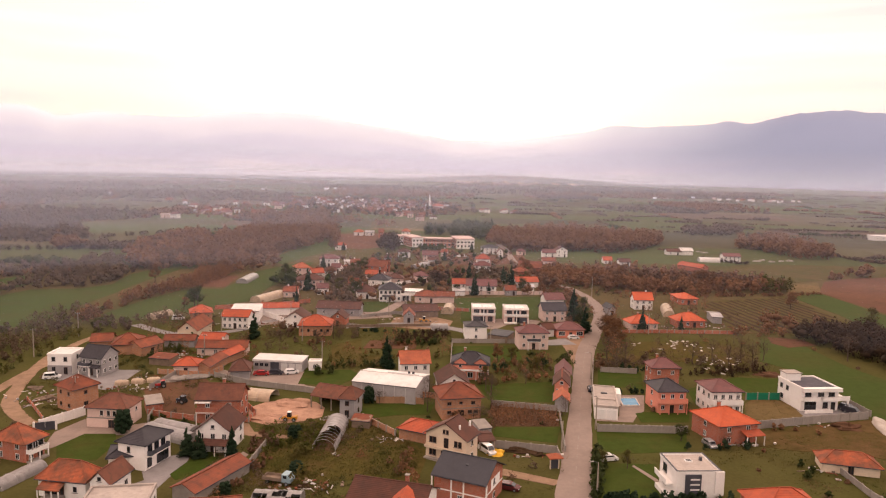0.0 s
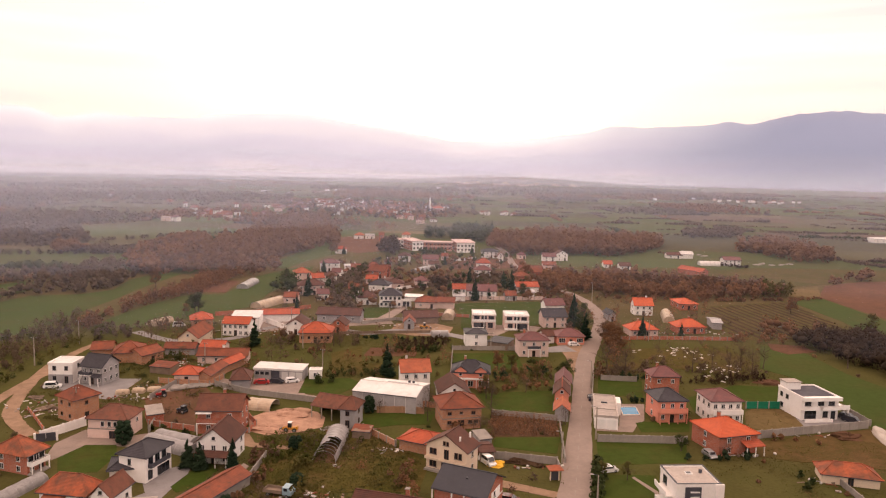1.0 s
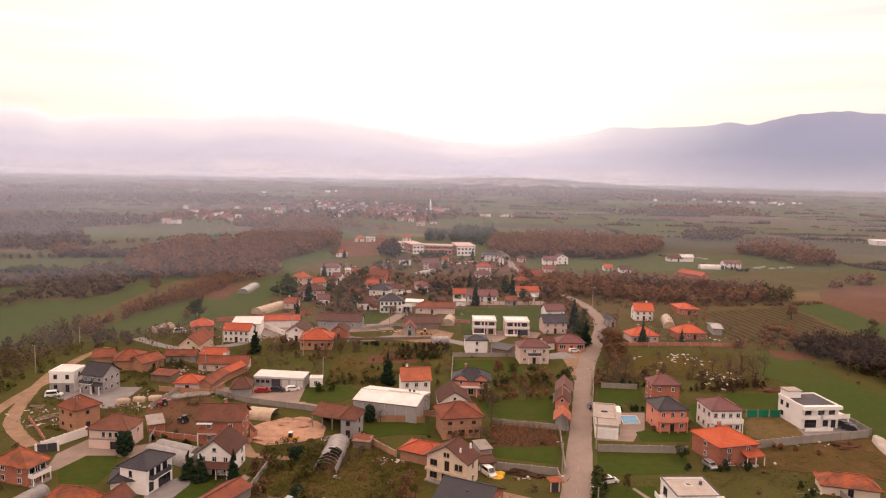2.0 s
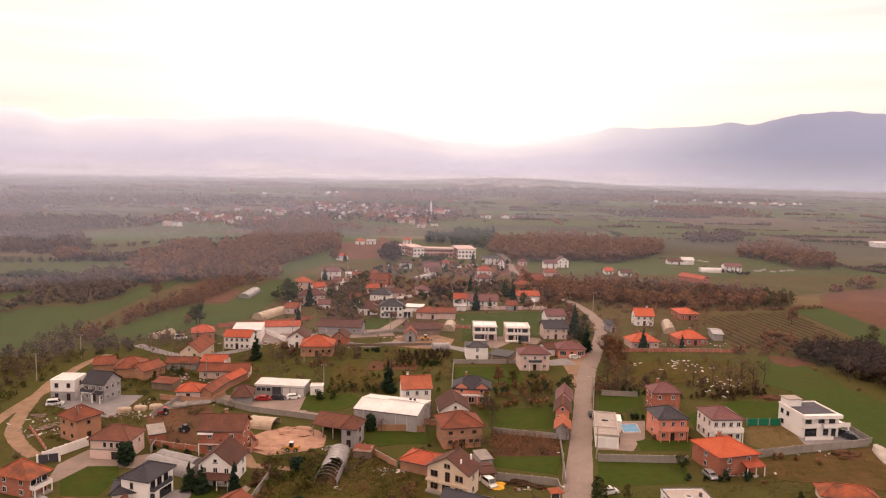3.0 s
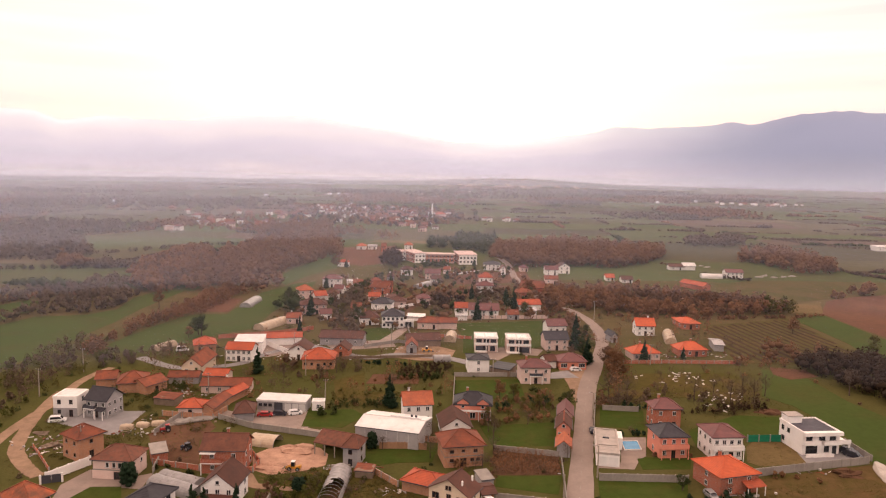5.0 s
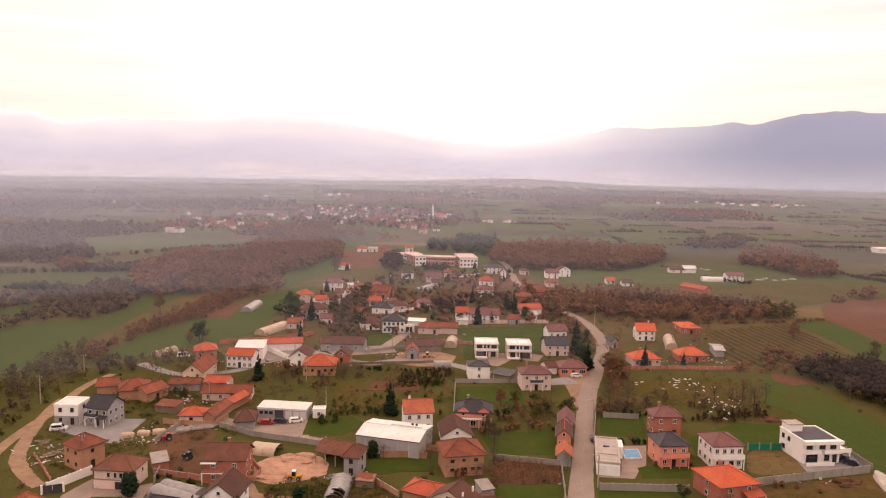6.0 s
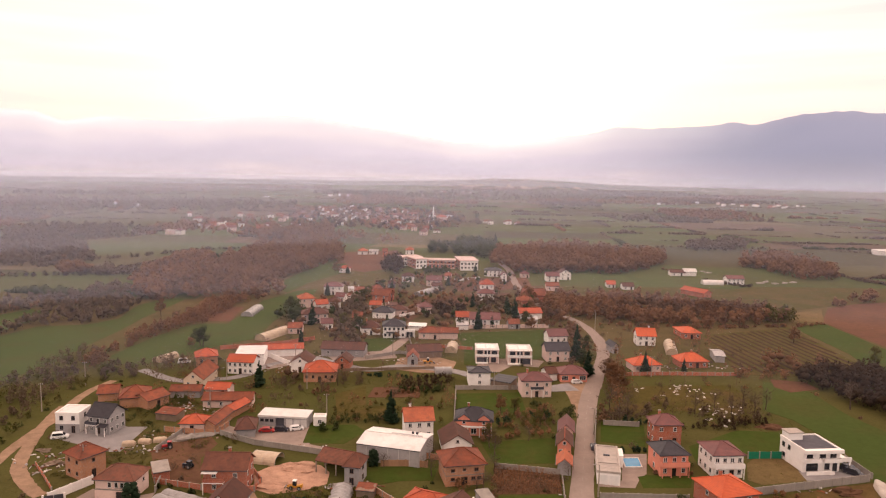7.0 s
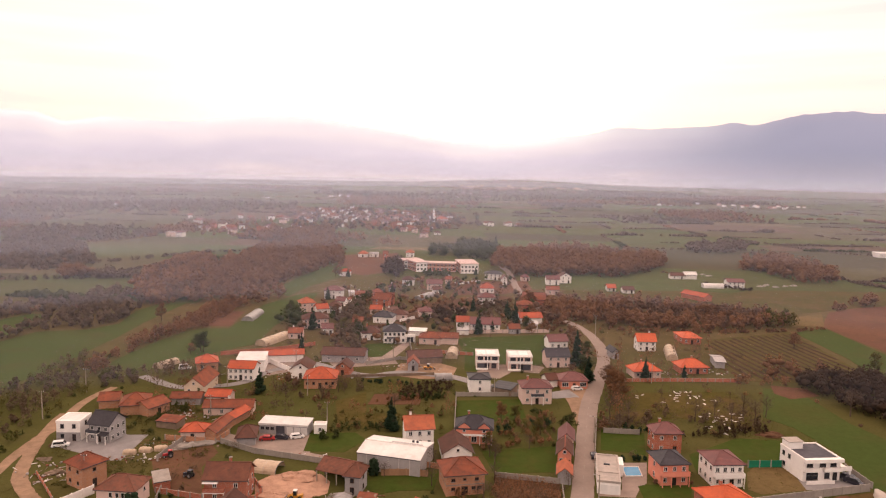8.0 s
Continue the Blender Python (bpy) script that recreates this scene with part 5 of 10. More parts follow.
# ---- ground ----
def ground_material():
    """Pasture and tilled strips: patches of unequal fields with grain and stains."""
    m = bpy.data.materials.new("ground_fields")
    m.use_nodes = True
    n, l = m.node_tree.nodes, m.node_tree.links
    bs = n["Principled BSDF"]
    bs.inputs["Roughness"].default_value = 1.0
    bs.inputs["Specular IOR Level"].default_value = 0.02
    place = n.new("ShaderNodeNewGeometry").outputs["Position"]
    mp = n.new("ShaderNodeMapping")
    mp.inputs["Rotation"].default_value = (0, 0, 0.25)
    mp.inputs["Scale"].default_value = (0.006, 0.011, 0.0)
    l.new(place, mp.inputs[0])
    warp = n.new("ShaderNodeTexNoise")
    warp.inputs["Scale"].default_value = 0.004
    l.new(place, warp.inputs["Vector"])
    add = n.new("ShaderNodeVectorMath")
    add.operation = "MULTIPLY_ADD"
    add.inputs[1].default_value = (0.9, 0.9, 0)
    l.new(warp.outputs["Color"], add.inputs[0])
    l.new(mp.outputs[0], add.inputs[2])
    vor = n.new("ShaderNodeTexVoronoi")
    vor.inputs["Scale"].default_value = 1.0
    vor.distance = "CHEBYCHEV"
    l.new(add.outputs[0], vor.inputs["Vector"])
    sep = n.new("ShaderNodeSeparateColor")
    l.new(vor.outputs["Color"], sep.inputs[0])
    ramp = n.new("ShaderNodeValToRGB")
    ramp.color_ramp.interpolation = "CONSTANT"
    ramp_stops(ramp, [(0.0, (0.07, 0.07, 0.018)), (0.2, (0.056, 0.08, 0.018)), (0.4, (0.09, 0.074, 0.024)), (0.54, (0.066, 0.084, 0.02)), (0.7, (0.13, 0.078, 0.046)), (0.8, (0.075, 0.09, 0.024)), (0.93, (0.165, 0.125, 0.065))])
    l.new(sep.outputs[0], ramp.inputs[0])
    # one rough pasture inside the village, strips of fields beyond it
    axis = n.new("ShaderNodeSeparateXYZ")
    l.new(place, axis.inputs[0])
    out_of = n.new("ShaderNodeMapRange")
    out_of.inputs[1].default_value, out_of.inputs[2].default_value = 420, 600
    l.new(axis.outputs[1], out_of.inputs[0])
    home = n.new("ShaderNodeMix")
    home.data_type = "RGBA"
    l.new(out_of.outputs[0], home.inputs[0])
    inner = n.new("ShaderNodeMapRange")
    inner.inputs[1].default_value, inner.inputs[2].default_value = 255, 330
    l.new(axis.outputs[1], inner.inputs[0])
    yards = n.new("ShaderNodeMix")
    yards.data_type = "RGBA"
    l.new(inner.outputs[0], yards.inputs[0])
    yards.inputs[6].default_value = (0.068, 0.07, 0.021, 1)
    yards.inputs[7].default_value = (0.1, 0.074, 0.034, 1)
    l.new(yards.outputs[2], home.inputs[6])
    l.new(ramp.outputs[0], home.inputs[7])
    col = home.outputs[2]
    for scale, lo, hi, dark, fac in ((0.02, 0.4, 0.7, (0.1, 0.072, 0.032), 0.5), (0.12, 0.45, 0.7, (0.05, 0.048, 0.015), 0.45), (1.3, 0.4, 0.7, (0.045, 0.042, 0.016), 0.4)):
        t = n.new("ShaderNodeTexNoise")
        t.inputs["Scale"].default_value = scale
        t.inputs["Detail"].default_value = 6
        l.new(place, t.inputs["Vector"])
        k = n.new("ShaderNodeMapRange")
        for i, v in zip((1, 2, 3, 4), (lo, hi, 0.0, fac)):
            k.inputs[i].default_value = v
        l.new(t.outputs["Fac"], k.inputs[0])
        mix = n.new("ShaderNodeMix")
        mix.data_type = "RGBA"
        l.new(k.outputs[0], mix.inputs[0])
        l.new(col, mix.inputs[6])
        mix.inputs[7].default_value = (*dark, 1)
        col = mix.outputs[2]
        bump_from = t.outputs["Fac"]
    l.new(col, bs.inputs["Base Color"])
    bp = n.new("ShaderNodeBump")
    bp.inputs["Distance"].default_value = 0.12
    l.new(bump_from, bp.inputs["Height"])
    l.new(bp.outputs[0], bs.inputs["Normal"])
    TABLE["ground_fields"] = m


ground_material()


def ground():
    """One sheet to the foot of the mountains, with a low rise far off that carries a town."""
    radii = [0, 40, 80, 120, 160, 200, 260, 330, 420, 540, 700, 900, 1150, 1500, 1900, 2300, 2600, 2800, 3000, 3200, 3400, 3700, 4100, 4700]
    cols = 180
    verts, faces = [(0, 0, 0)], []
    for rad in radii[1:]:
        for i in range(cols):
            a = 2 * math.pi * i / cols
            x, y = rad * math.sin(a), rad * math.cos(a)
            verts.append((x, y, rise_at(x, y)))
    for i in range(cols):
        faces.append((0, 1 + (i + 1) % cols, 1 + i))
    for j in range(len(radii) - 2):
        for i in range(cols):
            a, b = 1 + j * cols + i, 1 + j * cols + (i + 1) % cols
            faces.append((a, b, b + cols, a + cols))
    return tagged(raw("ground", verts, faces, "ground_fields"), "wide plain of green pasture and brown tilled fields", "ground", kind="structure")


def rise_at(x, y):
    """Height of the plain: level, with a low town hill about three kilometres off."""
    return 40 * math.exp(-(((x - 330) / 560) ** 2) - ((y - 3300) / 420) ** 2)


ground()


# ---- haze over the plain, built as see-through sheets ----
def haze_sheet_material(name, rad, density, depth):
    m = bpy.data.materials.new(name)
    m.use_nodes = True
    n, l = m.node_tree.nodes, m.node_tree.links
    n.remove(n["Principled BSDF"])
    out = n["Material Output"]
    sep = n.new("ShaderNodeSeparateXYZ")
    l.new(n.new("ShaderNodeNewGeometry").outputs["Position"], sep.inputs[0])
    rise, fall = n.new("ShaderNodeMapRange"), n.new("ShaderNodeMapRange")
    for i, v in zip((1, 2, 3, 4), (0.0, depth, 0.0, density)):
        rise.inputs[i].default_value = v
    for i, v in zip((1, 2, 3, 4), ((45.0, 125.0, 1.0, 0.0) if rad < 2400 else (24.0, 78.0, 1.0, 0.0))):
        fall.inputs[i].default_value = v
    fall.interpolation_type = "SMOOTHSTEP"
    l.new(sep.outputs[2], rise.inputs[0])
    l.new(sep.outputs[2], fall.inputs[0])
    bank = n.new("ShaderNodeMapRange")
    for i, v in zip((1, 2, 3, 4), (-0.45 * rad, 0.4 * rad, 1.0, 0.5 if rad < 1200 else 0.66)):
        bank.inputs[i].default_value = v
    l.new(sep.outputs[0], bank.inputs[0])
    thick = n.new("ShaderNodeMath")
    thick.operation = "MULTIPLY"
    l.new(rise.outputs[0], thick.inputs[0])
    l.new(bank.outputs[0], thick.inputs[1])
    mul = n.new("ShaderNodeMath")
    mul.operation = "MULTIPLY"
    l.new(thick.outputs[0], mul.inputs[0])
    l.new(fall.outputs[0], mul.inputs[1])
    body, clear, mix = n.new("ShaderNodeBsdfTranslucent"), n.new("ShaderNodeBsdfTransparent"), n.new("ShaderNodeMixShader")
    body.inputs["Color"].default_value = HAZE_COLOUR
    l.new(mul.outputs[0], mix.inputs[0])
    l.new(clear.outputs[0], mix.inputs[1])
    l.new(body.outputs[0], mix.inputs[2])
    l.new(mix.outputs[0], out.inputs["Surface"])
    TABLE[name] = m


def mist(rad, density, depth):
    """A see-through ring wall, added to stand in for haze and mist in the air."""
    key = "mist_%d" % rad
    haze_sheet_material(key, rad, density, depth)
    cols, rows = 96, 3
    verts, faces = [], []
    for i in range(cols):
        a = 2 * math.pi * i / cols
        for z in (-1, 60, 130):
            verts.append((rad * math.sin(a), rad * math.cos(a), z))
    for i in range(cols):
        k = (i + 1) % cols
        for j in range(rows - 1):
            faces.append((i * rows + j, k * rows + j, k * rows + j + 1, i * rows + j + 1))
    return tagged(raw("mist", verts, faces, key), "thin see-through sheet in place of haze and mist", "mist", kind="stuff")


for rad, density, depth in HAZE_SHEETS:
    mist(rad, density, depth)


# ---- roads ----
def road_dashes(road, points, widths, first, last):
    """Worn pale dashes down the middle of the road, each a part of it."""
    line = [p for p, _ in smooth_line(points, widths)]
    me, run = None, 0.0
    for p, q in zip(line, line[1:]):
        run += (q - p).length
        if run < 5.5 or not first < p.y < last:
            continue
        run = 0.0
        if me is None:
            me = bpy.data.meshes.new("road_dash")
            me.from_pydata(box_verts(-1.1, 1.1, -0.055, 0.055, -0.01, 0.006), [], BOX_FACES)
            me.materials.append(TABLE["concrete"])
        dash = shared("road_dash", me, road)
        dash.matrix_basis = Matrix.Translation((p.x, p.y, 0.084)) @ Matrix.Rotation(math.atan2(q.y - p.y, q.x - p.x), 4, "Z")


ROAD_LINE = [(24.78, 121.0), (26.12, 125.49), (30.99, 147.02), (35.64, 168.38), (39.59, 186.26), (44.25, 208.17), (49.93, 231.94), (56.18, 252.53), (62.47, 271.8), (68.78, 294.05), (72.05, 315.6), (72.53, 333.99), (71.46, 349.43), (67.85, 366.0), (61.03, 379.87), (55.4, 407.98), (52.23, 438.47), (49.74, 474.01), (50.31, 512.87), (50.72, 550.37), (47.52, 583.71)]
ROAD_WIDTH = [6.8, 6.8, 6.2, 5.7, 5.4, 5.4, 6, 6, 5.5, 5.5, 5.5, 5, 4.5, 4.5, 4.5, 4.5, 4.5, 5, 5, 5, 5]
main_road = ribbon("road", "worn grey asphalt village road with dusty edges", ROAD_LINE, ROAD_WIDTH, 0.204, "asphalt", "road", per=6, ragged=0.15)
road_dashes(main_road, ROAD_LINE, ROAD_WIDTH, 130, 262)
ribbon("dirt_road", "pale dirt road with wheel tracks along the village edge", [(-112.51, 162.76), (-115.73, 180.91), (-116.89, 194.32), (-116.88, 207.35), (-119.48, 221.96), (-119.73, 233.29), (-117.29, 244.32)], [3, 3, 3, 3.2, 3.2, 3, 3], 0.208, "dirt_road", "road", ragged=0.15)
ribbon("dirt_road", "pale sandy dirt lane curving round the yards", [(-120.39, 216.95), (-118.82, 206.56), (-115.51, 193.87), (-111.43, 181.22), (-107.76, 172.25), (-104.01, 166.55), (-98.51, 160.56), (-92.77, 155.73)], [3, 3, 3.4, 3.6, 3.8, 3.8, 3.6, 3.2], 0.212, "dirt_road", "road", ragged=0.15)
ribbon("lane", "pale concrete lane between the yards", [(-65.41, 201.24), (-55.57, 195.77), (-47.9, 190.97), (-36.02, 186.73), (-26.21, 183.03), (-16.89, 180.85), (-7.92, 181.48)], [4, 5, 5, 5, 4.5, 4, 3], 0.216, "paving", "road", ragged=0.2)
ribbon("lane", "grey village street past the walled gardens", [(-53.04, 280.51), (-38.78, 269.3), (-27.25, 264.52), (-16.74, 269.6), (-3.44, 266.98), (5.28, 263.97), (13.63, 257.3), (25.59, 249.6), (37.23, 244.82), (47.78, 247.47)], [5, 5, 5, 5, 5, 5, 5, 5, 6, 9], 0.22, "paving_grey", "road", ragged=0.2)
ribbon("lane", "grey lane beside the red-roofed barns", [(-113.4, 258.46), (-96.08, 246.42), (-84.35, 247.59), (-73.78, 253.13), (-67.2, 268.32), (-53.04, 280.51)], [4, 4, 4, 4, 4, 4], 0.224, "paving_grey", "road", ragged=0.2)
sheet("yard", "dusty pale apron beside the road junction", [(43.31, 251.3), (46.93, 254.27), (56.84, 259.74), (53.82, 242.29), (46.63, 221.08), (42.56, 211.08), (43.3, 220.8), (43.87, 236.67)], 0.198, "dirt_road", category='yard')
sheet("yard", "sandy building yard with tyre marks", [(-47.0, 170.36), (-43.89, 174.88), (-37.2, 177.59), (-30.98, 175.77), (-28.11, 171.62), (-27.72, 165.11), (-31.27, 162.18), (-36.17, 159.99), (-39.93, 159.01), (-44.54, 161.34)], 0.044, "sand", category='yard')
sheet("yard", "concrete yard of the long white shed", [(-54.88, 204.2), (-38.08, 203.4), (-36.35, 195.05), (-37.35, 185.64), (-52.83, 191.66)], 0.047, "paving", category='yard')
sheet("yard", "paved courtyard of the grey-roofed house", [(-85.35, 151.63), (-82.78, 160.05), (-72.27, 155.92), (-67.35, 158.78), (-66.63, 150.39), (-71.2, 150.78), (-77.91, 150.38), (-80.59, 143.81), (-82.42, 140.69), (-84.02, 146.75)], 0.05, "paving", category='yard')
sheet("yard", "grey gravel yard by the modern white house", [(-111.3, 198.74), (-107.17, 205.05), (-92.34, 200.26), (-86.75, 200.71), (-86.66, 191.21), (-86.36, 182.08), (-89.27, 181.86), (-107.1, 189.65)], 0.053, "paving_grey", category='yard')
sheet("yard", "bare brown earth yard with farm machines", [(-78.33, 182.66), (-75.02, 195.92), (-70.06, 200.29), (-62.21, 188.86), (-63.44, 178.97), (-58.33, 164.32), (-64.9, 161.95), (-70.98, 167.52)], 0.056, "soil", category='yard')
sheet("patio", "paved patio round the swimming pool", [(40.04, 169.87), (39.47, 166.65), (48.2, 166.03), (50.79, 171.38), (53.39, 174.48), (57.12, 187.5), (50.14, 187.0), (45.94, 170.25)], 0.059, "paving", category='patio')
sheet("yard", "grey paved yard of the white modern house", [(92.38, 178.35), (91.39, 171.95), (105.3, 173.66), (112.13, 175.35), (112.15, 185.59), (107.85, 180.71), (96.46, 179.06)], 0.062, "paving_grey", category='yard')
sheet("yard", "bare brown plot beside the fence", [(82.58, 182.17), (78.47, 171.94), (80.86, 169.26), (93.62, 172.09), (95.36, 184.43), (88.85, 188.76)], 0.065, "stubble", category='yard')
sheet("yard", "grey drive of the dark-roofed white house", [(-58.24, 133.6), (-55.05, 139.86), (-51.28, 142.43), (-50.41, 136.72), (-51.29, 130.08), (-51.9, 123.58), (-56.51, 121.12), (-58.22, 124.89), (-55.59, 128.62)], 0.068, "paving_grey", category='yard')
sheet("garden", "dark green mown lawn in a courtyard", [(-80.59, 143.81), (-78.23, 151.04), (-71.5, 151.44), (-69.01, 146.03), (-68.92, 137.12), (-76.72, 136.7)], 0.071, "lawn", category='lawn')
sheet("garden", "green lawn beside the white house", [(-51.77, 131.33), (-49.89, 140.15), (-46.96, 145.72), (-44.91, 139.27), (-46.35, 131.6), (-49.75, 128.91)], 0.074, "lawn", category='lawn')
sheet("garden", "green lawn with rounded corner by the patio", [(50.56, 172.61), (53.15, 173.62), (64.69, 173.53), (62.38, 166.92), (50.32, 166.16)], 0.077, "lawn", category='lawn')
sheet("garden", "bright green lawn behind the warehouse", [(-39.47, 204.5), (-26.1, 205.57), (-22.08, 200.05), (-27.29, 190.43), (-38.83, 190.61)], 0.08, "lawn", category='lawn')
sheet("garden", "green lawn of the white villa", [(-34.98, 313.44), (-22.51, 317.75), (-21.34, 301.92), (-26.31, 289.2), (-35.48, 296.52)], 0.083, "lawn", category='lawn')
sheet("garden", "green lawn behind the twin white houses", [(6.18, 328.55), (50.56, 338.77), (47.46, 291.68), (25.55, 273.02), (8.8, 274.35), (9.44, 299.28)], 0.086, "lawn", category='lawn')
sheet("garden", "green lawn inside the fenced plot", [(38.08, 160.88), (59.41, 160.36), (55.26, 148.37), (35.39, 145.73)], 0.089, "lawn", category='lawn')
sheet("garden", "green lawn before the white flat-roofed house", [(34.4, 141.26), (46.29, 141.32), (45.13, 126.86), (49.57, 124.33), (29.39, 123.39)], 0.092, "lawn", category='lawn')
sheet("garden", "green garden grass behind the brick house", [(49.67, 211.65), (62.58, 209.62), (58.25, 192.58), (46.19, 195.88)], 0.095, "lawn", category='lawn')
sheet("garden", "green grass strip below the garden wall", [(4.9, 237.01), (27.64, 239.88), (27.29, 219.46), (4.61, 216.23)], 0.098, "lawn", category='lawn')
sheet("garden", "green lawn behind the block wall", [(11.5, 193.31), (34.73, 198.27), (31.78, 180.07), (14.19, 178.87)], 0.101, "lawn", category='lawn')
sheet("field", "olive field strip behind the workshop", [(-36.52, 233.99), (-27.14, 244.56), (-24.56, 221.85), (-13.75, 224.19), (-16.33, 210.66), (-31.59, 208.17)], 0.104, "meadow", category='meadow')
sheet("garden", "green lawn between two houses", [(70.88, 193.5), (90.14, 207.03), (102.89, 205.69), (94.3, 187.68), (86.05, 189.54), (68.9, 181.24)], 0.107, "lawn", category='lawn')
sheet("vegetable_plot", "rows of brown dry vines in a garden plot", [(14.1, 177.51), (30.63, 172.98), (29.57, 162.21), (13.93, 161.24)], 0.11, "soil", category='garden bed')
sheet("vegetable_plot", "strip of green leaf vegetables", [(13.88, 160.5), (29.71, 161.47), (27.17, 151.57), (13.09, 155.12)], 0.113, "lawn", category='garden bed')
sheet("field", "green winter wheat field by a wood", [(121.15, 258.75), (132.42, 249.51), (132.82, 221.56), (141.85, 183.89), (145.21, 153.39), (100.85, 150.91), (112.13, 175.35), (115.29, 196.73), (112.06, 216.66), (106.45, 226.1)], 0.116, "field_green", category='field')
sheet("field", "green pasture before the mosque village", [(-118.91, 670.6), (-113.67, 742.0), (-65.17, 807.02), (-68.79, 711.18), (-94.66, 652.6)], 0.128, "field_green", category='field')
sheet("field", "brown tilled field before the school", [(8.11, 466.47), (20.74, 500.27), (74.96, 510.75), (78.26, 479.17), (33.34, 448.4), (4.18, 443.38)], 0.131, "ploughed", category='field')
sheet("field", "brown ploughed plot between the pastures", [(-123.5, 344.0), (-124.4, 381.7), (-109.4, 380.7), (-106.3, 344.6)], 0.152, "ploughed", category="field")
sheet("field", "striped brown field of tilled rows", [(126.07, 333.3), (177.63, 355.17), (172.87, 283.15), (169.9, 263.41), (115.13, 267.36), (119.03, 288.21)], 0.146, "meadow", category='field')
TILLED_WAY = [(135.32, 338.88), (142.18, 273.94)]
TILLED = [(125.52, 331.78), (176.79, 353.45), (172.38, 283.1), (169.38, 266.11), (116.0, 268.4), (119.28, 288.24)]
sheet("field", "long green pasture between the tree belts", [(-223.9, 278.4), (-196.2, 307), (-191.6, 325.1), (-170.8, 331.3), (-162.3, 345), (-167.8, 376.8), (-164.1, 393.8), (-148.9, 409.6), (-150, 382.4), (-151.4, 349.2), (-150.3, 316.3), (-151.4, 293.1), (-150.4, 269.4), (-154.9, 241.2), (-168.7, 208.2)], 0.122, "field_green", category="field")
sheet("field", "pale olive pasture beyond the grey wood", [(-352.9, 442.2), (-294.7, 463.9), (-218.8, 483.6), (-199, 434), (-210.9, 410.1), (-250.2, 393), (-303.1, 378.9)], 0.125, "meadow", category="field")
sheet("field", "pale stubble strip in the pasture", [(-233.1, 431.8), (-250.6, 470.3), (-248.8, 473.4), (-234, 438.8)], 0.128, "stubble", category="field")
sheet("field", "pale stubble strip in the pasture", [(-227.9, 432.5), (-244.9, 471.2), (-243.1, 474.3), (-228.7, 439.5)], 0.129, "stubble", category="field")
sheet("field", "pale stubble strip in the pasture", [(-222.6, 433.2), (-239.2, 472), (-237.3, 475.1), (-223.3, 440.3)], 0.130, "stubble", category="field")
sheet("field", "pale stubble strip in the pasture", [(-217.6, 433.8), (-233.9, 472.8), (-231.9, 475.9), (-218.3, 440.9)], 0.131, "stubble", category="field")
sheet("field", "small bright green field between hedges", [(-253, 509.3), (-262.3, 535.3), (-248.1, 564.4), (-231.2, 547.9), (-228.9, 503.4)], 0.134, "field_green", category="field")
sheet("field", "green pasture before the far pale house", [(-301.5, 588.4), (-353.5, 693), (-340.3, 728.5), (-326.3, 775.3), (-298.1, 814.5), (-236.6, 774.4), (-189.7, 749.5), (-184.5, 665), (-228.7, 645.5), (-259.1, 578.9)], 0.122, "field_green", category="field")
sheet("field", "brown tilled strip in the pasture", [(-311.5, 666.5), (-322.4, 693.7), (-285.7, 695.6), (-279.3, 673.3)], 0.136, "ploughed", category="field")
sheet("field", "small green field behind the grey wood", [(-226.4, 321.6), (-223.6, 350.6), (-217.3, 364.2), (-205.1, 360.6), (-198.4, 344.2), (-202.2, 329.5), (-200.6, 313.9)], 0.137, "field_green", category="field")
sheet("field", "green meadow beyond the hedge", [(-368.8, 503.9), (-326.3, 514.2), (-290.9, 516.6), (-270, 481.8), (-299.5, 471.6), (-333.8, 455.4)], 0.138, "field_green", category="field")
sheet("field", "bright green pasture beside the village", [(-131.3, 267.3), (-133.8, 276.4), (-131, 301.5), (-124.5, 330.5), (-118.4, 338), (-105.6, 339.3), (-105.1, 366.8), (-104.5, 399), (-92.4, 434.1), (-80.3, 445), (-79.1, 402), (-85, 345.7), (-84, 310.4), (-93.6, 300.4), (-101.2, 287), (-107.5, 272.9), (-118.9, 263.1)], 0.143, "field_green", category="field")
sheet("field", "narrow green field below the rusty wood", [(-110.6, 450.6), (-106.5, 500.4), (-94.8, 563.4), (-79.2, 566), (-75.7, 511.2), (-90.3, 468.8), (-96.6, 429)], 0.144, "field_green", category="field")
sheet("field", "wide brown tilled field before the school", [(-87.3, 564.6), (-93.5, 641.5), (-44.8, 666.1), (-37.3, 614.5), (-40.8, 543), (-60.1, 519.9), (-74.3, 530.9)], 0.137, "ploughed", category="field")
sheet("field", "green strip below the tilled field", [(-73.4, 524.4), (-51.2, 514.9), (-36, 536.9), (-36.1, 481.8), (-52.3, 453.5), (-71.4, 482.3)], 0.138, "meadow", category="field")
sheet("field", "brown garden field behind the villa", [(-25.2, 359.4), (-15.5, 409.6), (24.6, 444.5), (42.5, 442.2), (33.3, 415.4), (6, 396.7), (-12.5, 373.6), (-17.3, 348.3)], 0.139, "soil", category="field")
sheet("field", "brown ploughed field beyond the hedges", [(203, 370.7), (226.6, 408.7), (247.1, 422.5), (350, 469.1), (295.4, 362.1), (202.8, 267.6), (203.6, 315.5), (202.8, 344.9)], 0.119, "ploughed", category="field")
sheet("field", "bare brown patch beside the rusty wood", [(185.8, 369), (198.2, 393.1), (221.3, 406.3), (204.3, 370.9)], 0.120, "stubble", category="field")
sheet("field", "green strip of grass between tilled fields", [(179.5, 353.6), (201.3, 367.5), (201.2, 342.1), (200.7, 310.9), (198.2, 255.6), (171, 246.4), (172.3, 265.4), (178.7, 302.6)], 0.149, "field_green", category="field")
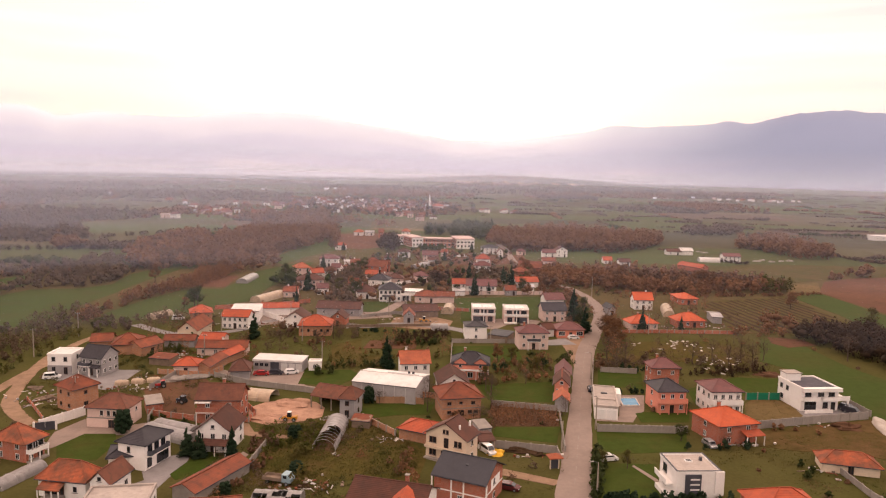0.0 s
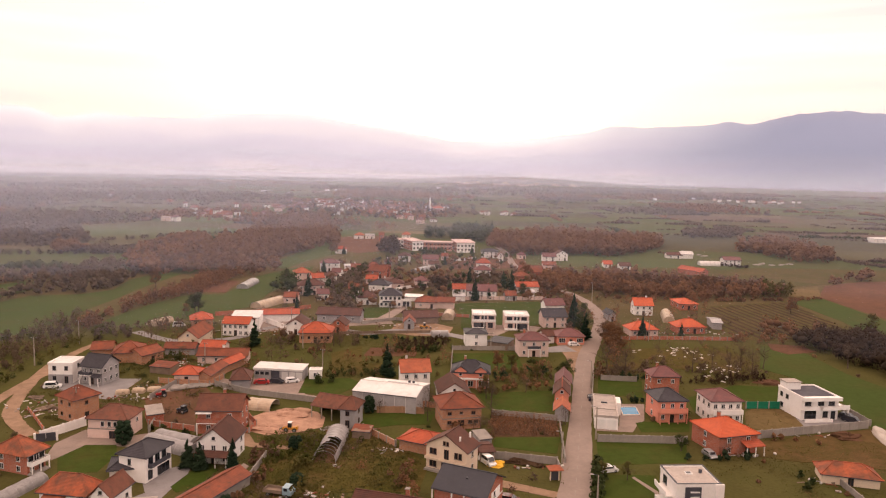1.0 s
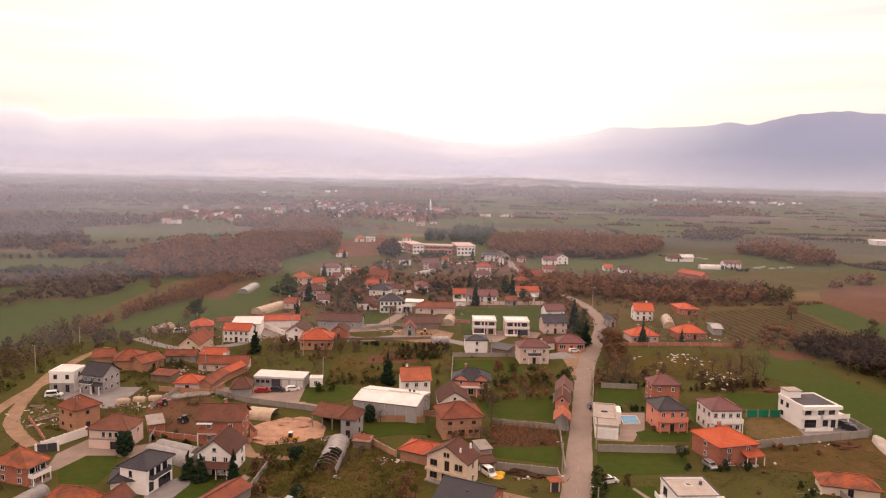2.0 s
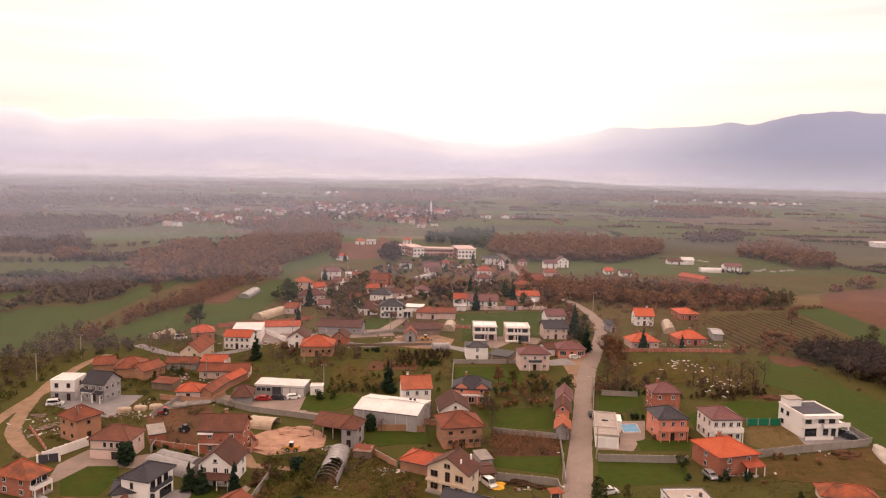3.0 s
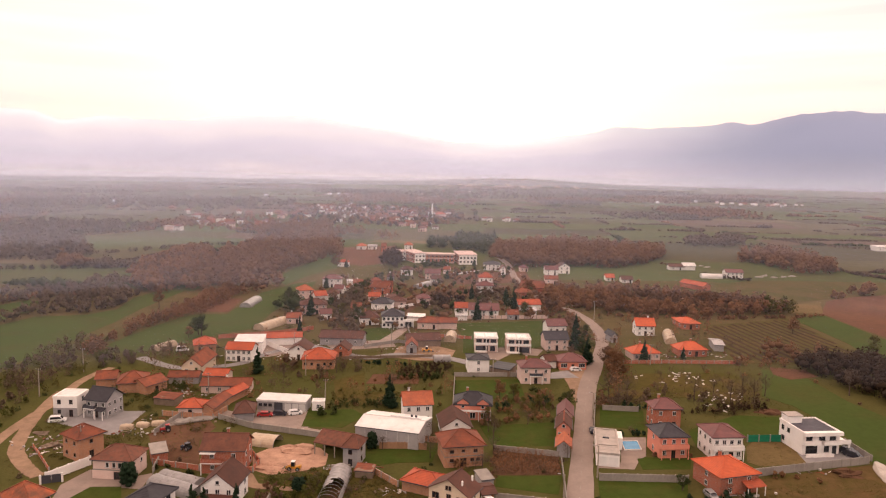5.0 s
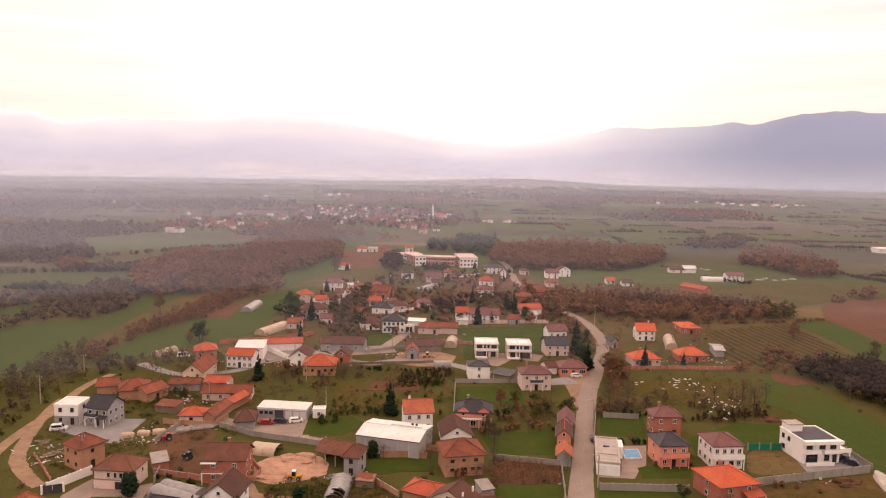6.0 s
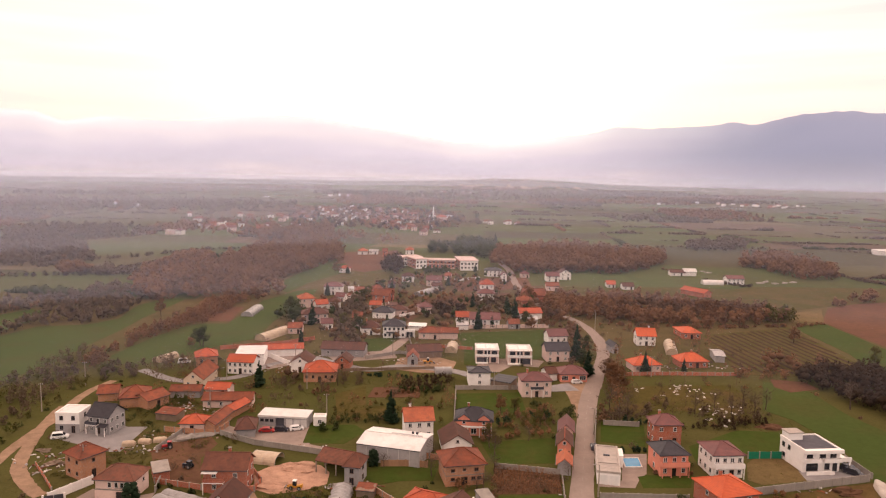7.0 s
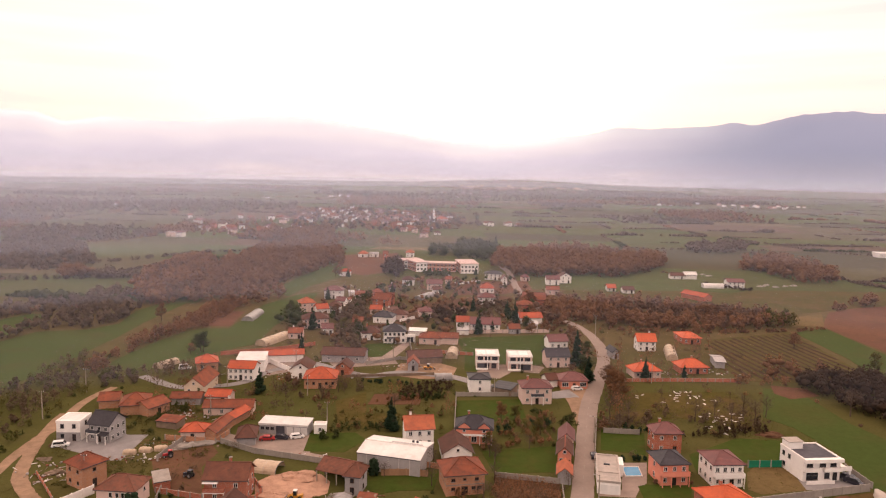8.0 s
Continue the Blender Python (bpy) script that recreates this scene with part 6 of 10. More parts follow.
sheet("field", "wide olive pasture beyond the rusty wood", [(73.7, 446.2), (92.4, 499.9), (144.5, 544.5), (196.7, 612.2), (231, 550.8), (268.3, 518.7), (345, 541.6), (381.4, 485.2), (337.3, 451.7), (248.3, 424.6), (201.9, 400.5), (164.2, 431), (116.8, 451.6)], 0.121, "meadow", category="field")
sheet("field", "green pasture before the eastern farm", [(91.3, 494.1), (136.5, 530.3), (183.8, 586.2), (228.4, 617.5), (258.4, 583.1), (268.3, 518.7), (194.4, 471.2), (155.5, 481.3), (112.7, 465.5)], 0.123, "field_green", category="field")
sheet("field", "green field before the brown copse", [(371.9, 753.2), (439.4, 700), (462.4, 623), (409.7, 550.9), (349.3, 548.6), (334.5, 583.9), (342.9, 645.4)], 0.124, "field_green", category="field")
sheet("yard", "dusty pale yards along the village street", [(-19.5, 265.7), (-17.5, 282.2), (-4.6, 287.2), (5.8, 277.5), (3.4, 262.5), (-8.4, 261.6)], 0.1905, "dirt_road", category="yard")
sheet("yard", "trodden brown yard beside the long barn", [(-47.7, 283.6), (-40.1, 288.2), (-21.7, 293.9), (-18.4, 282.1), (-31.8, 277.3), (-42.7, 274.5)], 0.1915, "paving", category="yard")
sheet("yard", "pale concrete drive between the twin houses", [(12.5, 268.2), (16.4, 283.1), (25.7, 283.9), (35.1, 284.6), (41.7, 281.4), (38.2, 272), (28.4, 274.8), (21.9, 263.9)], 0.1925, "paving", category="yard")
sheet("yard", "trodden yard of the white farm buildings", [(-77.5, 269.9), (-77.1, 285), (-65, 288.1), (-55.7, 282.9), (-57.5, 269.7), (-66.7, 262.1)], 0.1935, "paving", category="yard")
sheet("field", "green meadow with scattered pale stones", [(60.27, 248.64), (107.11, 253.05), (107.1, 229.65), (99.46, 212.54), (78.58, 223.76), (54.35, 215.17)], 0.155, "meadow", category='meadow')
sheet("field", "rough olive scrub grass inside the village", [(-37.25, 134.7), (-38.36, 152.74), (-28.6, 162.34), (-17.86, 163.02), (-3.78, 148.19), (-1.25, 145.22), (-3.21, 131.26), (-18.55, 130.48), (-26.63, 127.15), (-35.2, 127.2)], 0.158, "meadow", category='meadow')
sheet("field", "rough garden grass below the brick wall", [(-19.25, 175.24), (-0.36, 177.87), (-1.66, 167.99), (-10.01, 167.45), (-15.35, 165.12), (-19.23, 168.88)], 0.161, "lawn", category='meadow')
sheet("field", "rough brown ground beside the garden wall", [(75.25, 161.31), (113.3, 172.53), (120.28, 165.9), (103.93, 142.1), (91.95, 150.42), (81.55, 149.84), (72.69, 152.55)], 0.164, "scrub", category='meadow')

# ---- houses east of the road ----
cube_house = house("house", "modern white two-storey house with flat beige roof", 48.91, 129.08, 3.54, 8.38, 8.35, 5.6, roof='flat', tiles='flat_roof', front=0, left=0, ridge='plaster_white', chimneys=0, wall='plaster_white', frame_mat='metal_dark', balcony=0)
brick_house = house("house", "brick house with bright orange-red hipped roof", 67.35, 158.47, 15.69, 11.17, 11.07, 4.6, roof='hip', rise=2.6, wall='brick', tiles='tile_bright', front=2, left=1, balcony=0, ridge='tile_bright', floors=2)
loggia_house = house("house", "white two-storey house with maroon hipped roof", 73.35, 177.28, 4.75, 8.87, 9.61, 6.2, roof='hip', rise=2.0, tiles='tile_maroon', front=4, left=3, balcony=0, chimneys=0)
big_house = house("house", "large white modern house with dark flat roof", 99.58, 183.07, 6.36, 10.32, 10.54, 6.0, roof='flat', tiles='roof_felt', front=0, left=0, chimneys=0, frame_mat='metal_dark', win=(1.8, 1.5), door=False)
orange_house = house("house", "orange plastered house with dark hipped roof", 59.65, 177.52, 5.88, 8.35, 9.12, 5.8, roof='hip', rise=2.2, wall='plaster_orange', tiles='tile_dark', front=3, left=1, balcony=0, chimneys=0)
house("house", "red brick house with maroon hipped roof", 64.87, 197.46, 2.47, 8.82, 7.1, 6.0, roof='hip', rise=2.2, wall='brick', tiles='tile_maroon', front=2, left=2, chimneys=1)
garage_house = house("garage", "low white garage with flat beige roof", 43.51, 175.95, -10.43, 5.64, 16.9, 3.3, roof='flat', tiles='flat_roof', front=0, floors=1, chimneys=0, ridge='flat_roof', wall='plaster_white', category='garage')
house("house", "low house with weathered red roof", 61.4, 117.2, 2.56, 12.2, 10.0, 3.8, roof='hip', rise=2.8, tiles='tile_red', front=0, wall='brick', chimneys=0)
house("barn", "long low barn with patchy red tile roof", 86.24, 140.89, -14.61, 11.77, 6.5, 2.1, roof='hip', rise=1.9, tiles='tile_mottled', wall='plaster_cream', front=1, floors=1, chimneys=0, category='barn')
house("house", "white farmhouse with orange gabled roof", 91.87, 314.02, -0.61, 9.1, 8.0, 4.5, roof='gable', rise=3, tiles='tile_bright', front=3, left=1)
house("house", "single-storey brick house with orange hipped roof", 117.16, 331.44, 1.6, 9.48, 13.69, 3, roof='hip', rise=1.8, tiles='tile_bright', wall='brick', front=3, left=2, floors=1, chimneys=0)
house("house", "low house with red hipped roof", 79.86, 272.62, 7.52, 11.99, 9.0, 2.8, roof='hip', rise=2.6, tiles='tile_bright', wall='plaster_pink', front=4, floors=1)
house("house", "brick house with red hipped roof and white windows", 100.69, 279.43, 4.05, 12.29, 9.0, 2.8, roof='hip', rise=2.6, tiles='tile_bright', wall='brick', front=4, floors=1)
house("shed", "small grey metal shed", 115.82, 290.08, -8.65, 4.61, 11.9, 2.8, roof='gable', rise=0.8, tiles='sheet_grey', wall='plaster_grey', front=0, floors=1, chimneys=0, category='shed')
house("shed", "dark grey gabled shed by the road bend", 73.88, 299.57, 9.84, 3.56, 8.0, 3, roof='gable', rise=1.6, along='y', tiles='tile_dark', wall='plaster_grey', front=1, floors=1, chimneys=0, category='shed')

# ---- houses along the west side of the road ----
house("shed", "small white outhouse with red tiled gable roof", 32.29, 175.68, -10, 4.41, 7.0, 2.8, roof='gable', along='y', rise=1.8, tiles='tile_orange', front=0, floors=1, chimneys=0, wall='plaster_grey', category='shed')
house("house", "narrow house with red-edged brown gable roof", 34.23, 187.45, -10, 4.68, 9.0, 3.6, roof='gable', along='y', rise=2.2, tiles='tile_brown', wall='plaster_orange', front=2, floors=1, chimneys=0, ridge='tile_red')
house("house", "narrow house with brown gable roof beside the road", 36.4, 197.4, -10, 4.9, 9.5, 3.8, roof="gable", along="y", rise=2.2, tiles="tile_maroon", wall="plaster_pink", front=1, floors=1, chimneys=0)
raw_house = house("house", "bare brick house with weathered hipped roof", 5.3, 169.91, 11.94, 11.13, 10.0, 5.5, roof='hip', rise=2.6, over=0.7, wall='block', tiles='tile_old', front=0, right=0, frame_mat='frame_brown', chimneys=0, upper='concrete')
cream_house = house("house", "cream two-storey house with brown gabled roof", 3.45, 142.91, -28.1, 10.4, 6.48, 5.4, roof='gable', along='y', rise=3.0, wall='plaster_cream', tiles='tile_brown', front=0, right=1, chimneys=0, upper='plaster_cream', balcony=0)
sheet_house = house("house", "brick building with dark sheet roof", 6.38, 125.12, -24.3, 10.89, 10.5, 5.2, roof='gable', rise=2.6, wall='brick', tiles='sheet_dark', front=0, right=1, chimneys=0, upper='plaster_white', frame_mat='frame_white')
long_house = house("house", "long house with brown tiled roof and white gable", -7.12, 115.29, -14.91, 13.98, 11.0, 4.4, roof='gable', rise=2.8, wall='plaster_white', tiles='tile_brown', front=3, right=1, chimneys=1)
open_barn("shed", "small open carport with brown roof", 10.66, 149.28, 13.33, 3.7, 6.0, 2.3, rise=0.5, tiles='tile_brown', posts=3, wall='brick')
house("shed", "small grey lean-to behind the cream house", 10.53, 155.48, 18.79, 3.3, 5.0, 2.6, roof='shed', rise=0.4, tiles='concrete', wall='plaster_grey', front=0, floors=1, chimneys=0, category='shed', over=0.2)
house("shed", "low brick shed with red tile roof", -2.66, 153.38, -24.34, 10.33, 7.5, 2.6, roof='hip', rise=1.6, wall='block', tiles='tile_red', front=0, floors=1, chimneys=0, category='shed')
gabled_house = house("house", "orange house with dark roof and two gables", 9.83, 202.57, -3.6, 11.6, 9.0, 4.6, roof='hip', rise=2.8, wall='plaster_orange', tiles='tile_dark', front=0, balcony=0, chimneys=1)
house("house", "low house with brown gabled roof", 4.08, 188.8, 6.43, 8.88, 11.0, 3.2, roof='gable', along='y', rise=2.8, wall='plaster_white', tiles='tile_brown', front=2, floors=1, chimneys=0)
store_house = house("warehouse", "large grey metal warehouse with shallow white roof", -12.22, 183.7, -15.34, 17.82, 12.88, 4.6, roof='gable', along='x', rise=1.1, over=0.15, wall='sheet_grey', tiles='sheet_white', front=0, floors=1, chimneys=0, category='warehouse')
house("house", "white house with orange tiled gabled roof", -6.84, 199.01, 10.14, 9.08, 8.5, 5.4, roof='gable', rise=2.8, tiles='tile_orange', front=3, right=1)
works_house = house("workshop", "long grey workshop with flat white sheet roof", -47.0, 205.7, -6.0, 15.3, 6.02, 3.3, roof='shed', rise=0.25, over=0.2, tiles='sheet_white', wall='plaster_grey', front=0, floors=1, chimneys=0, category='workshop')
house("shed", "shed with brown pyramid roof", -56.54, 197.54, 10.18, 6.16, 9.0, 2.6, roof='hip', rise=2.4, tiles='tile_brown', wall='plaster_grey', front=0, floors=1, chimneys=0, category='shed')
open_barn("barn", "open-fronted barn with long brown roof on posts", -26.05, 174.2, -21.3, 9.22, 9.0, 3.2, rise=2.0, tiles='tile_faded', posts=4)
house("house", "grey block house with brown pyramid roof", -20.95, 167.32, -11.13, 4.68, 7.34, 5.0, roof='hip', rise=2.2, tiles='tile_faded', wall='plaster_grey', front=1, right=1, frame_mat='frame_brown', chimneys=0)

# ---- houses of the western yards ----
red_house = house("house", "large red brick house with weathered gabled roof", -51.06, 162.87, 1.21, 11.0, 8.35, 5.8, roof='gable', rise=2.8, wall='brick', tiles='tile_faded', front=2, right=2, frame_mat='frame_white', chimneys=1)
porch_house = house("house", "white house with brown gabled roof and porch", -46.56, 146.61, -4.24, 8.32, 9.23, 4.6, roof='gable', along='y', rise=3.2, wall='plaster_white', tiles='tile_brown', front=3, right=2, chimneys=0)
dark_hip_house = house("house", "white modern house with dark hipped roof", -58.93, 137.12, 74.2, 8.89, 7.19, 5.4, roof='hip', rise=1.9, tiles='tile_dark', front=0, left=0, frame_mat='metal_dark', win=(1.7, 1.7), chimneys=0)
house("carport", "dark-roofed porch wing beside the white house", -62.63, 135.95, 16.92, 5.91, 7.0, 2.8, roof='hip', rise=1.2, tiles='tile_dark', front=1, floors=1, chimneys=0, category='porch')
pale_house = house("house", "pale house with weathered brown hipped roof", -75.03, 158.81, -4.39, 10.24, 7.96, 4.6, roof='hip', rise=2.4, tiles='tile_faded', wall='plaster_pink', front=0, right=0, frame_mat='frame_white', chimneys=0)
house("house", "bare block house with red hipped roof", -88.58, 168.38, 57.92, 7.45, 7.82, 5.8, roof='hip', rise=2.4, tiles='tile_old', wall='block', front=1, left=2, win=(0.8, 0.9), frame_mat='frame_brown', chimneys=0)
block_house = house("house", "white cube-shaped modern house with grey ground floor", -107.32, 198.11, 0.83, 6.74, 6.87, 5.8, roof='flat', tiles='sheet_white', front=2, right=1, chimneys=0, frame_mat='metal_dark')
grey_house = house("house", "grey house with dark gabled roof and balconies", -97.45, 197.88, -13.51, 7.85, 7.96, 5.2, roof='gable', rise=2.8, tiles='tile_dark', wall='plaster_grey', front=3, right=3, balcony=0, chimneys=0)
veranda_house = house("house", "white house with mottled orange hipped roof and veranda", -66.67, 123.15, -8.21, 10.25, 5.79, 3.4, roof='hip', rise=2.8, tiles='tile_mottled', front=0, right=1, floors=1, chimneys=0)
house("house", "white gabled house with rust-brown roof", -58.87, 122.24, -9.66, 4.8, 7.28, 3.8, roof='gable', along='y', rise=2.2, tiles='tile_faded', front=1, right=2, floors=1, chimneys=0)
house("house", "low building with broad flat beige roof", -54.06, 114.72, 9.99, 10.72, 7.68, 3.6, roof='flat', tiles='flat_roof', ridge='flat_roof', front=0, right=2, floors=1, chimneys=0)
glazed_house = house("house", "brick house with mottled orange roof and white glazed balcony", -85.36, 138.46, 72.31, 5.92, 10.32, 4.2, roof='hip', rise=2.8, over=0.75, tiles='tile_mottled', wall='brick', front=2, left=2, chimneys=0)
house("shed", "long low shed with rust-red roof", -42.07, 127.35, 66.2, 15.59, 6.0, 2.2, roof='gable', rise=1.3, over=0.35, tiles='tile_old', wall='concrete', front=0, floors=1, chimneys=0, category='shed')
house("house", "low house with weathered brown-red hipped roof", -37.4, 113.2, 10, 9.0, 7.5, 2.8, roof="hip", rise=1.6, tiles="tile_old", front=0, floors=1, chimneys=0)
house("shed", "small brown plank shed beside the brick wall", -17.4, 159.6, -8, 4.6, 3.4, 1.9, roof="shed", rise=0.5, tiles="tile_old", wall="wood_grey", front=0, floors=1, chimneys=0, category="shed", over=0.2)
house("site_hut", "small white container hut beside the workshop", -36.6, 205.4, 4, 3.6, 3.0, 2.6, roof="flat", tiles="sheet_white", wall="plaster_white", front=1, floors=1, chimneys=0, category="hut", door=False)
tunnel("polytunnel", "white plastic polytunnel along a garden edge", -79.29, 128.1, 74.24, 10.39, 3.6, 1.7, film='film_plastic')
tunnel("polytunnel", "grey plastic polytunnel behind the white house", -58.93, 153.95, -23.25, 10.81, 4.6, 2.1, film='film_plastic')
tunnel("polytunnel", "grey plastic polytunnel beside its twin", -59.01, 150.57, -26.77, 13.25, 4.6, 2.1, film='film_plastic')
tunnel("polytunnel", "torn grey polytunnel open at the near end", -23.51, 152.01, -92.7, 16.12, 5.2, 2.8, torn=0.55, open_front=True)
sheet("garden_bed", "bare trampled soil inside the torn polytunnel", [(-26.0, 144.2), (-25.3, 159.6), (-21.0, 159.4), (-21.6, 144.0)], 0.19, "soil", category="garden bed")
tunnel("polytunnel", "white plastic polytunnel beside stored timber", -28.06, 120.38, -1.65, 8.6, 5.4, 2.3, film='film_plastic', holes=3)
tunnel("polytunnel", "small pale polytunnel behind the old barns", -110.1, 273.1, 64.5, 9.8, 4.5, 2.2, film="film_cream")
tunnel("polytunnel", "pale polytunnel in a meadow", -77.6, 315.29, 67.97, 19.18, 6, 3.0, film='film_cream')
tunnel("polytunnel", "small white polytunnel in a field", -101.12, 367.0, 88.72, 21.1, 6, 2.6, film='film_plastic')
tunnel("polytunnel", "white polytunnel behind the far houses", -12.15, 432.91, 65.53, 18.26, 6, 2.6, film='film_plastic')
tunnel("polytunnel", "grey polytunnel beside the road", 0.42, 262.52, 5.81, 6.28, 5, 2.2, film='film_plastic')
tunnel("polytunnel", "pale polytunnel between red-roofed houses", 100.57, 303.82, -103.17, 18.1, 5, 3.0, film='film_cream')
tunnel("polytunnel", "small pale round-ended polytunnel", 4.04, 296.3, -96.13, 9.84, 5, 3.0, film='film_cream')

# ---- barns and houses of the old quarter ----
house("barn", "ruined brick barn with sagging red roof", -109.78, 225.72, 13.75, 6.88, 8.0, 2.8, roof='gable', rise=1.8, tiles='tile_old', wall='block', front=0, floors=1, chimneys=0, category='barn')
house("barn", "large old barn with rust-red hipped roof", -99.54, 221.67, 17.1, 9.16, 11.0, 3.4, roof='hip', rise=2.6, tiles='tile_old', wall='block', front=0, floors=1, chimneys=0, category='barn')
house("barn", "lean old brick barn with broken tiles", -93.68, 220.03, 60.08, 8.82, 8.0, 3.0, roof='gable', rise=1.8, tiles='tile_old', wall='block', front=1, floors=1, chimneys=0, category='barn')
house("barn", "low barn with long red tiled roof", -85.69, 229.79, 3.93, 10.55, 6.0, 2.4, roof='gable', rise=1.4, tiles='tile_old', wall='plaster_grey', front=0, floors=1, chimneys=0, category='barn')
house("barn", "small barn with brighter red roof", -75.34, 231.98, -3.17, 8.6, 7.0, 2.6, roof='gable', rise=1.6, tiles='tile_red', wall='plaster_pink', front=2, floors=1, chimneys=0, category='barn')
house("house", "cream gabled house with old brown roof", -85.96, 243.97, -0.91, 7.69, 16.1, 3.6, roof='gable', along='y', rise=3, tiles='tile_old', wall='plaster_cream', front=2, floors=1, chimneys=0)
house("house", "brick house with red hipped roof", -92.71, 269.7, 21.46, 8.84, 9.0, 3.6, roof='hip', rise=2.4, tiles='tile_red', wall='block', front=2, floors=1, chimneys=0)
house("house", "red-roofed house with glazed white veranda", -75.18, 259.17, -2.91, 10.6, 8.0, 4.6, roof='gable', rise=2, tiles='tile_red', front=5, frame_mat='frame_white', floors=2, chimneys=0)
house("workshop", "low workshop with flat white sheet roof", -75.63, 272.37, 7.37, 11.29, 12.36, 4.6, roof='shed', rise=0.5, tiles='sheet_white', over=0.2, front=0, floors=1, chimneys=0, category='workshop')
house("barn", "long low barn with red roof", -64.97, 284.13, 11.76, 15.2, 7.0, 3.2, roof='gable', rise=1.6, tiles='tile_red', wall='plaster_white', front=0, floors=1, chimneys=0, category='barn')
house("house", "white gabled house with grey roof", -53.67, 263.92, -1.48, 8.12, 10.38, 3.6, roof='gable', along='y', rise=2.6, tiles='tile_brown', front=1, floors=1, chimneys=0)
house("house", "bare orange brick house with hipped red roof", -44.65, 252.31, 4.56, 12.4, 11.0, 3.8, roof='hip', rise=3.0, tiles='tile_red', wall='block', front=5, floors=1, chimneys=0, frame_mat='frame_brown', win=(0.9, 1.0))
house("barn", "long building with weathered brown roof", -40.8, 286.66, -3.35, 18.6, 10.0, 3.2, roof='gable', rise=2.2, tiles='tile_brown', wall='plaster_grey', front=3, floors=1, chimneys=0, category='barn')
house("house", "small brick house with brown gabled roof", -38.3, 267.68, -4.98, 6.58, 8.0, 3.0, roof='gable', along='y', rise=2.4, tiles='tile_brown', wall='brick', front=1, floors=1, chimneys=0)
house("barn", "low barn with patched red roof", -72.45, 199.72, 3.39, 7.77, 7.0, 2.8, roof='hip', rise=1.8, tiles='tile_red', wall='plaster_pink', front=1, floors=1, chimneys=0, category='barn')
house("barn", "long narrow red-roofed stable along a lane", -66.85, 202.98, 82.53, 12.8, 5.0, 2.6, roof='gable', rise=1.4, tiles='tile_old', wall='block', front=0, floors=1, chimneys=0, category='barn')
house("barn", "small red-roofed stable at the lane", -64.67, 213.87, 72.24, 10.25, 5.0, 2.4, roof='gable', rise=1.3, tiles='tile_red', wall='block', front=0, floors=1, chimneys=0, category='barn')
house("barn", "low house with long weathered red roof", -68.93, 221.41, 4.61, 16.3, 7.0, 2.6, roof='gable', rise=1.7, tiles='tile_old', wall='plaster_pink', front=4, floors=1, chimneys=1, category='barn')
house("shed", "small tin-roofed lean-to beside the barn", -83.01, 208.11, -13.13, 7.28, 5.0, 2.2, roof='shed', rise=0.5, tiles='tile_old', wall='wood_grey', front=0, floors=1, chimneys=0, category='shed', over=0.2)
house("shed", "small shed with pale patched roof", -69.58, 167.55, 27.91, 4.08, 6.0, 2.4, roof='shed', rise=0.6, tiles='concrete', wall='brick', front=0, floors=1, chimneys=0, category='shed', over=0.2)

# ---- houses in the middle of the village ----
villa_house = house("villa", "white villa with dark hipped roof", -22.66, 320.76, 4.0, 11.03, 10.0, 5.6, roof='hip', rise=2.6, tiles='tile_dark', front=5, frame_mat='metal_dark', chimneys=0, balcony=0)
house("house", "white house with brown hipped roof", -34.3, 325.82, 12.34, 9.41, 10.0, 3.4, roof='hip', rise=2.8, tiles='tile_brown', front=3, floors=1, chimneys=1)
twin_a_house = house("house", "twin white modern house with flat roof", 18.12, 281.52, -0.22, 9.28, 9.0, 5.7, roof='flat', tiles='sheet_white', ridge='sheet_white', wall='plaster_pink', front=0, frame_mat='frame_white', chimneys=0, win=(1.5, 1.4), balcony=0, group='twin houses')
twin_b_house = house("house", "twin white modern house with flat roof", 31.16, 280.74, -0.04, 9.72, 9.0, 5.7, roof='flat', tiles='sheet_white', ridge='sheet_white', wall='plaster_pink', front=0, frame_mat='frame_white', chimneys=0, win=(1.5, 1.4), balcony=0, group='twin houses')
house("house", "beige two-storey house with dark gabled roof", 46.89, 285.22, 6, 10.5, 9.0, 4.6, roof="gable", rise=2.6, tiles="tile_dark", wall="plaster_pink", front=3, right=2, chimneys=0)
house("house", "white house with maroon roof behind the grey house", 51.47, 314.58, 11.89, 9.65, 8.0, 3.6, roof='gable', rise=2.6, tiles='tile_maroon', front=3, floors=1, chimneys=0)
house("garage", "white two-storey block with low dark hipped roof", 13.37, 250.6, 3.47, 8.4, 8.4, 5.0, roof="hip", rise=1.1, over=0.35, tiles="tile_dark", front=1, floors=2, chimneys=0, door=False)
pink_house = house("house", "pale pink house with maroon hipped roof and balcony", 32.42, 239.06, 4.4, 11.13, 9.0, 5.8, roof='hip', rise=2.0, tiles='tile_maroon', wall='plaster_pink', front=3, balcony=0, chimneys=1)
house("garage", "low garage with dark red hipped roof", 48.47, 257.07, 4.11, 10.95, 9.0, 3.2, roof='hip', rise=2.2, tiles='tile_maroon', wall='plaster_orange', front=3, floors=1, chimneys=0, win=(2.4, 1.6), category='garage')
house("shed", "dark open shed beside the lane", 22.55, 247.08, -27.67, 7.84, 7.0, 2.6, roof='shed', rise=0.6, tiles='tile_dark', wall='wood_grey', front=0, floors=1, chimneys=0, category='shed', over=0.2)
house("house", "low house with red gabled roof", 40.25, 257.38, 16.67, 4.77, 7.0, 2.8, roof='gable', rise=1.8, tiles='tile_brown', front=0, floors=1, chimneys=0)
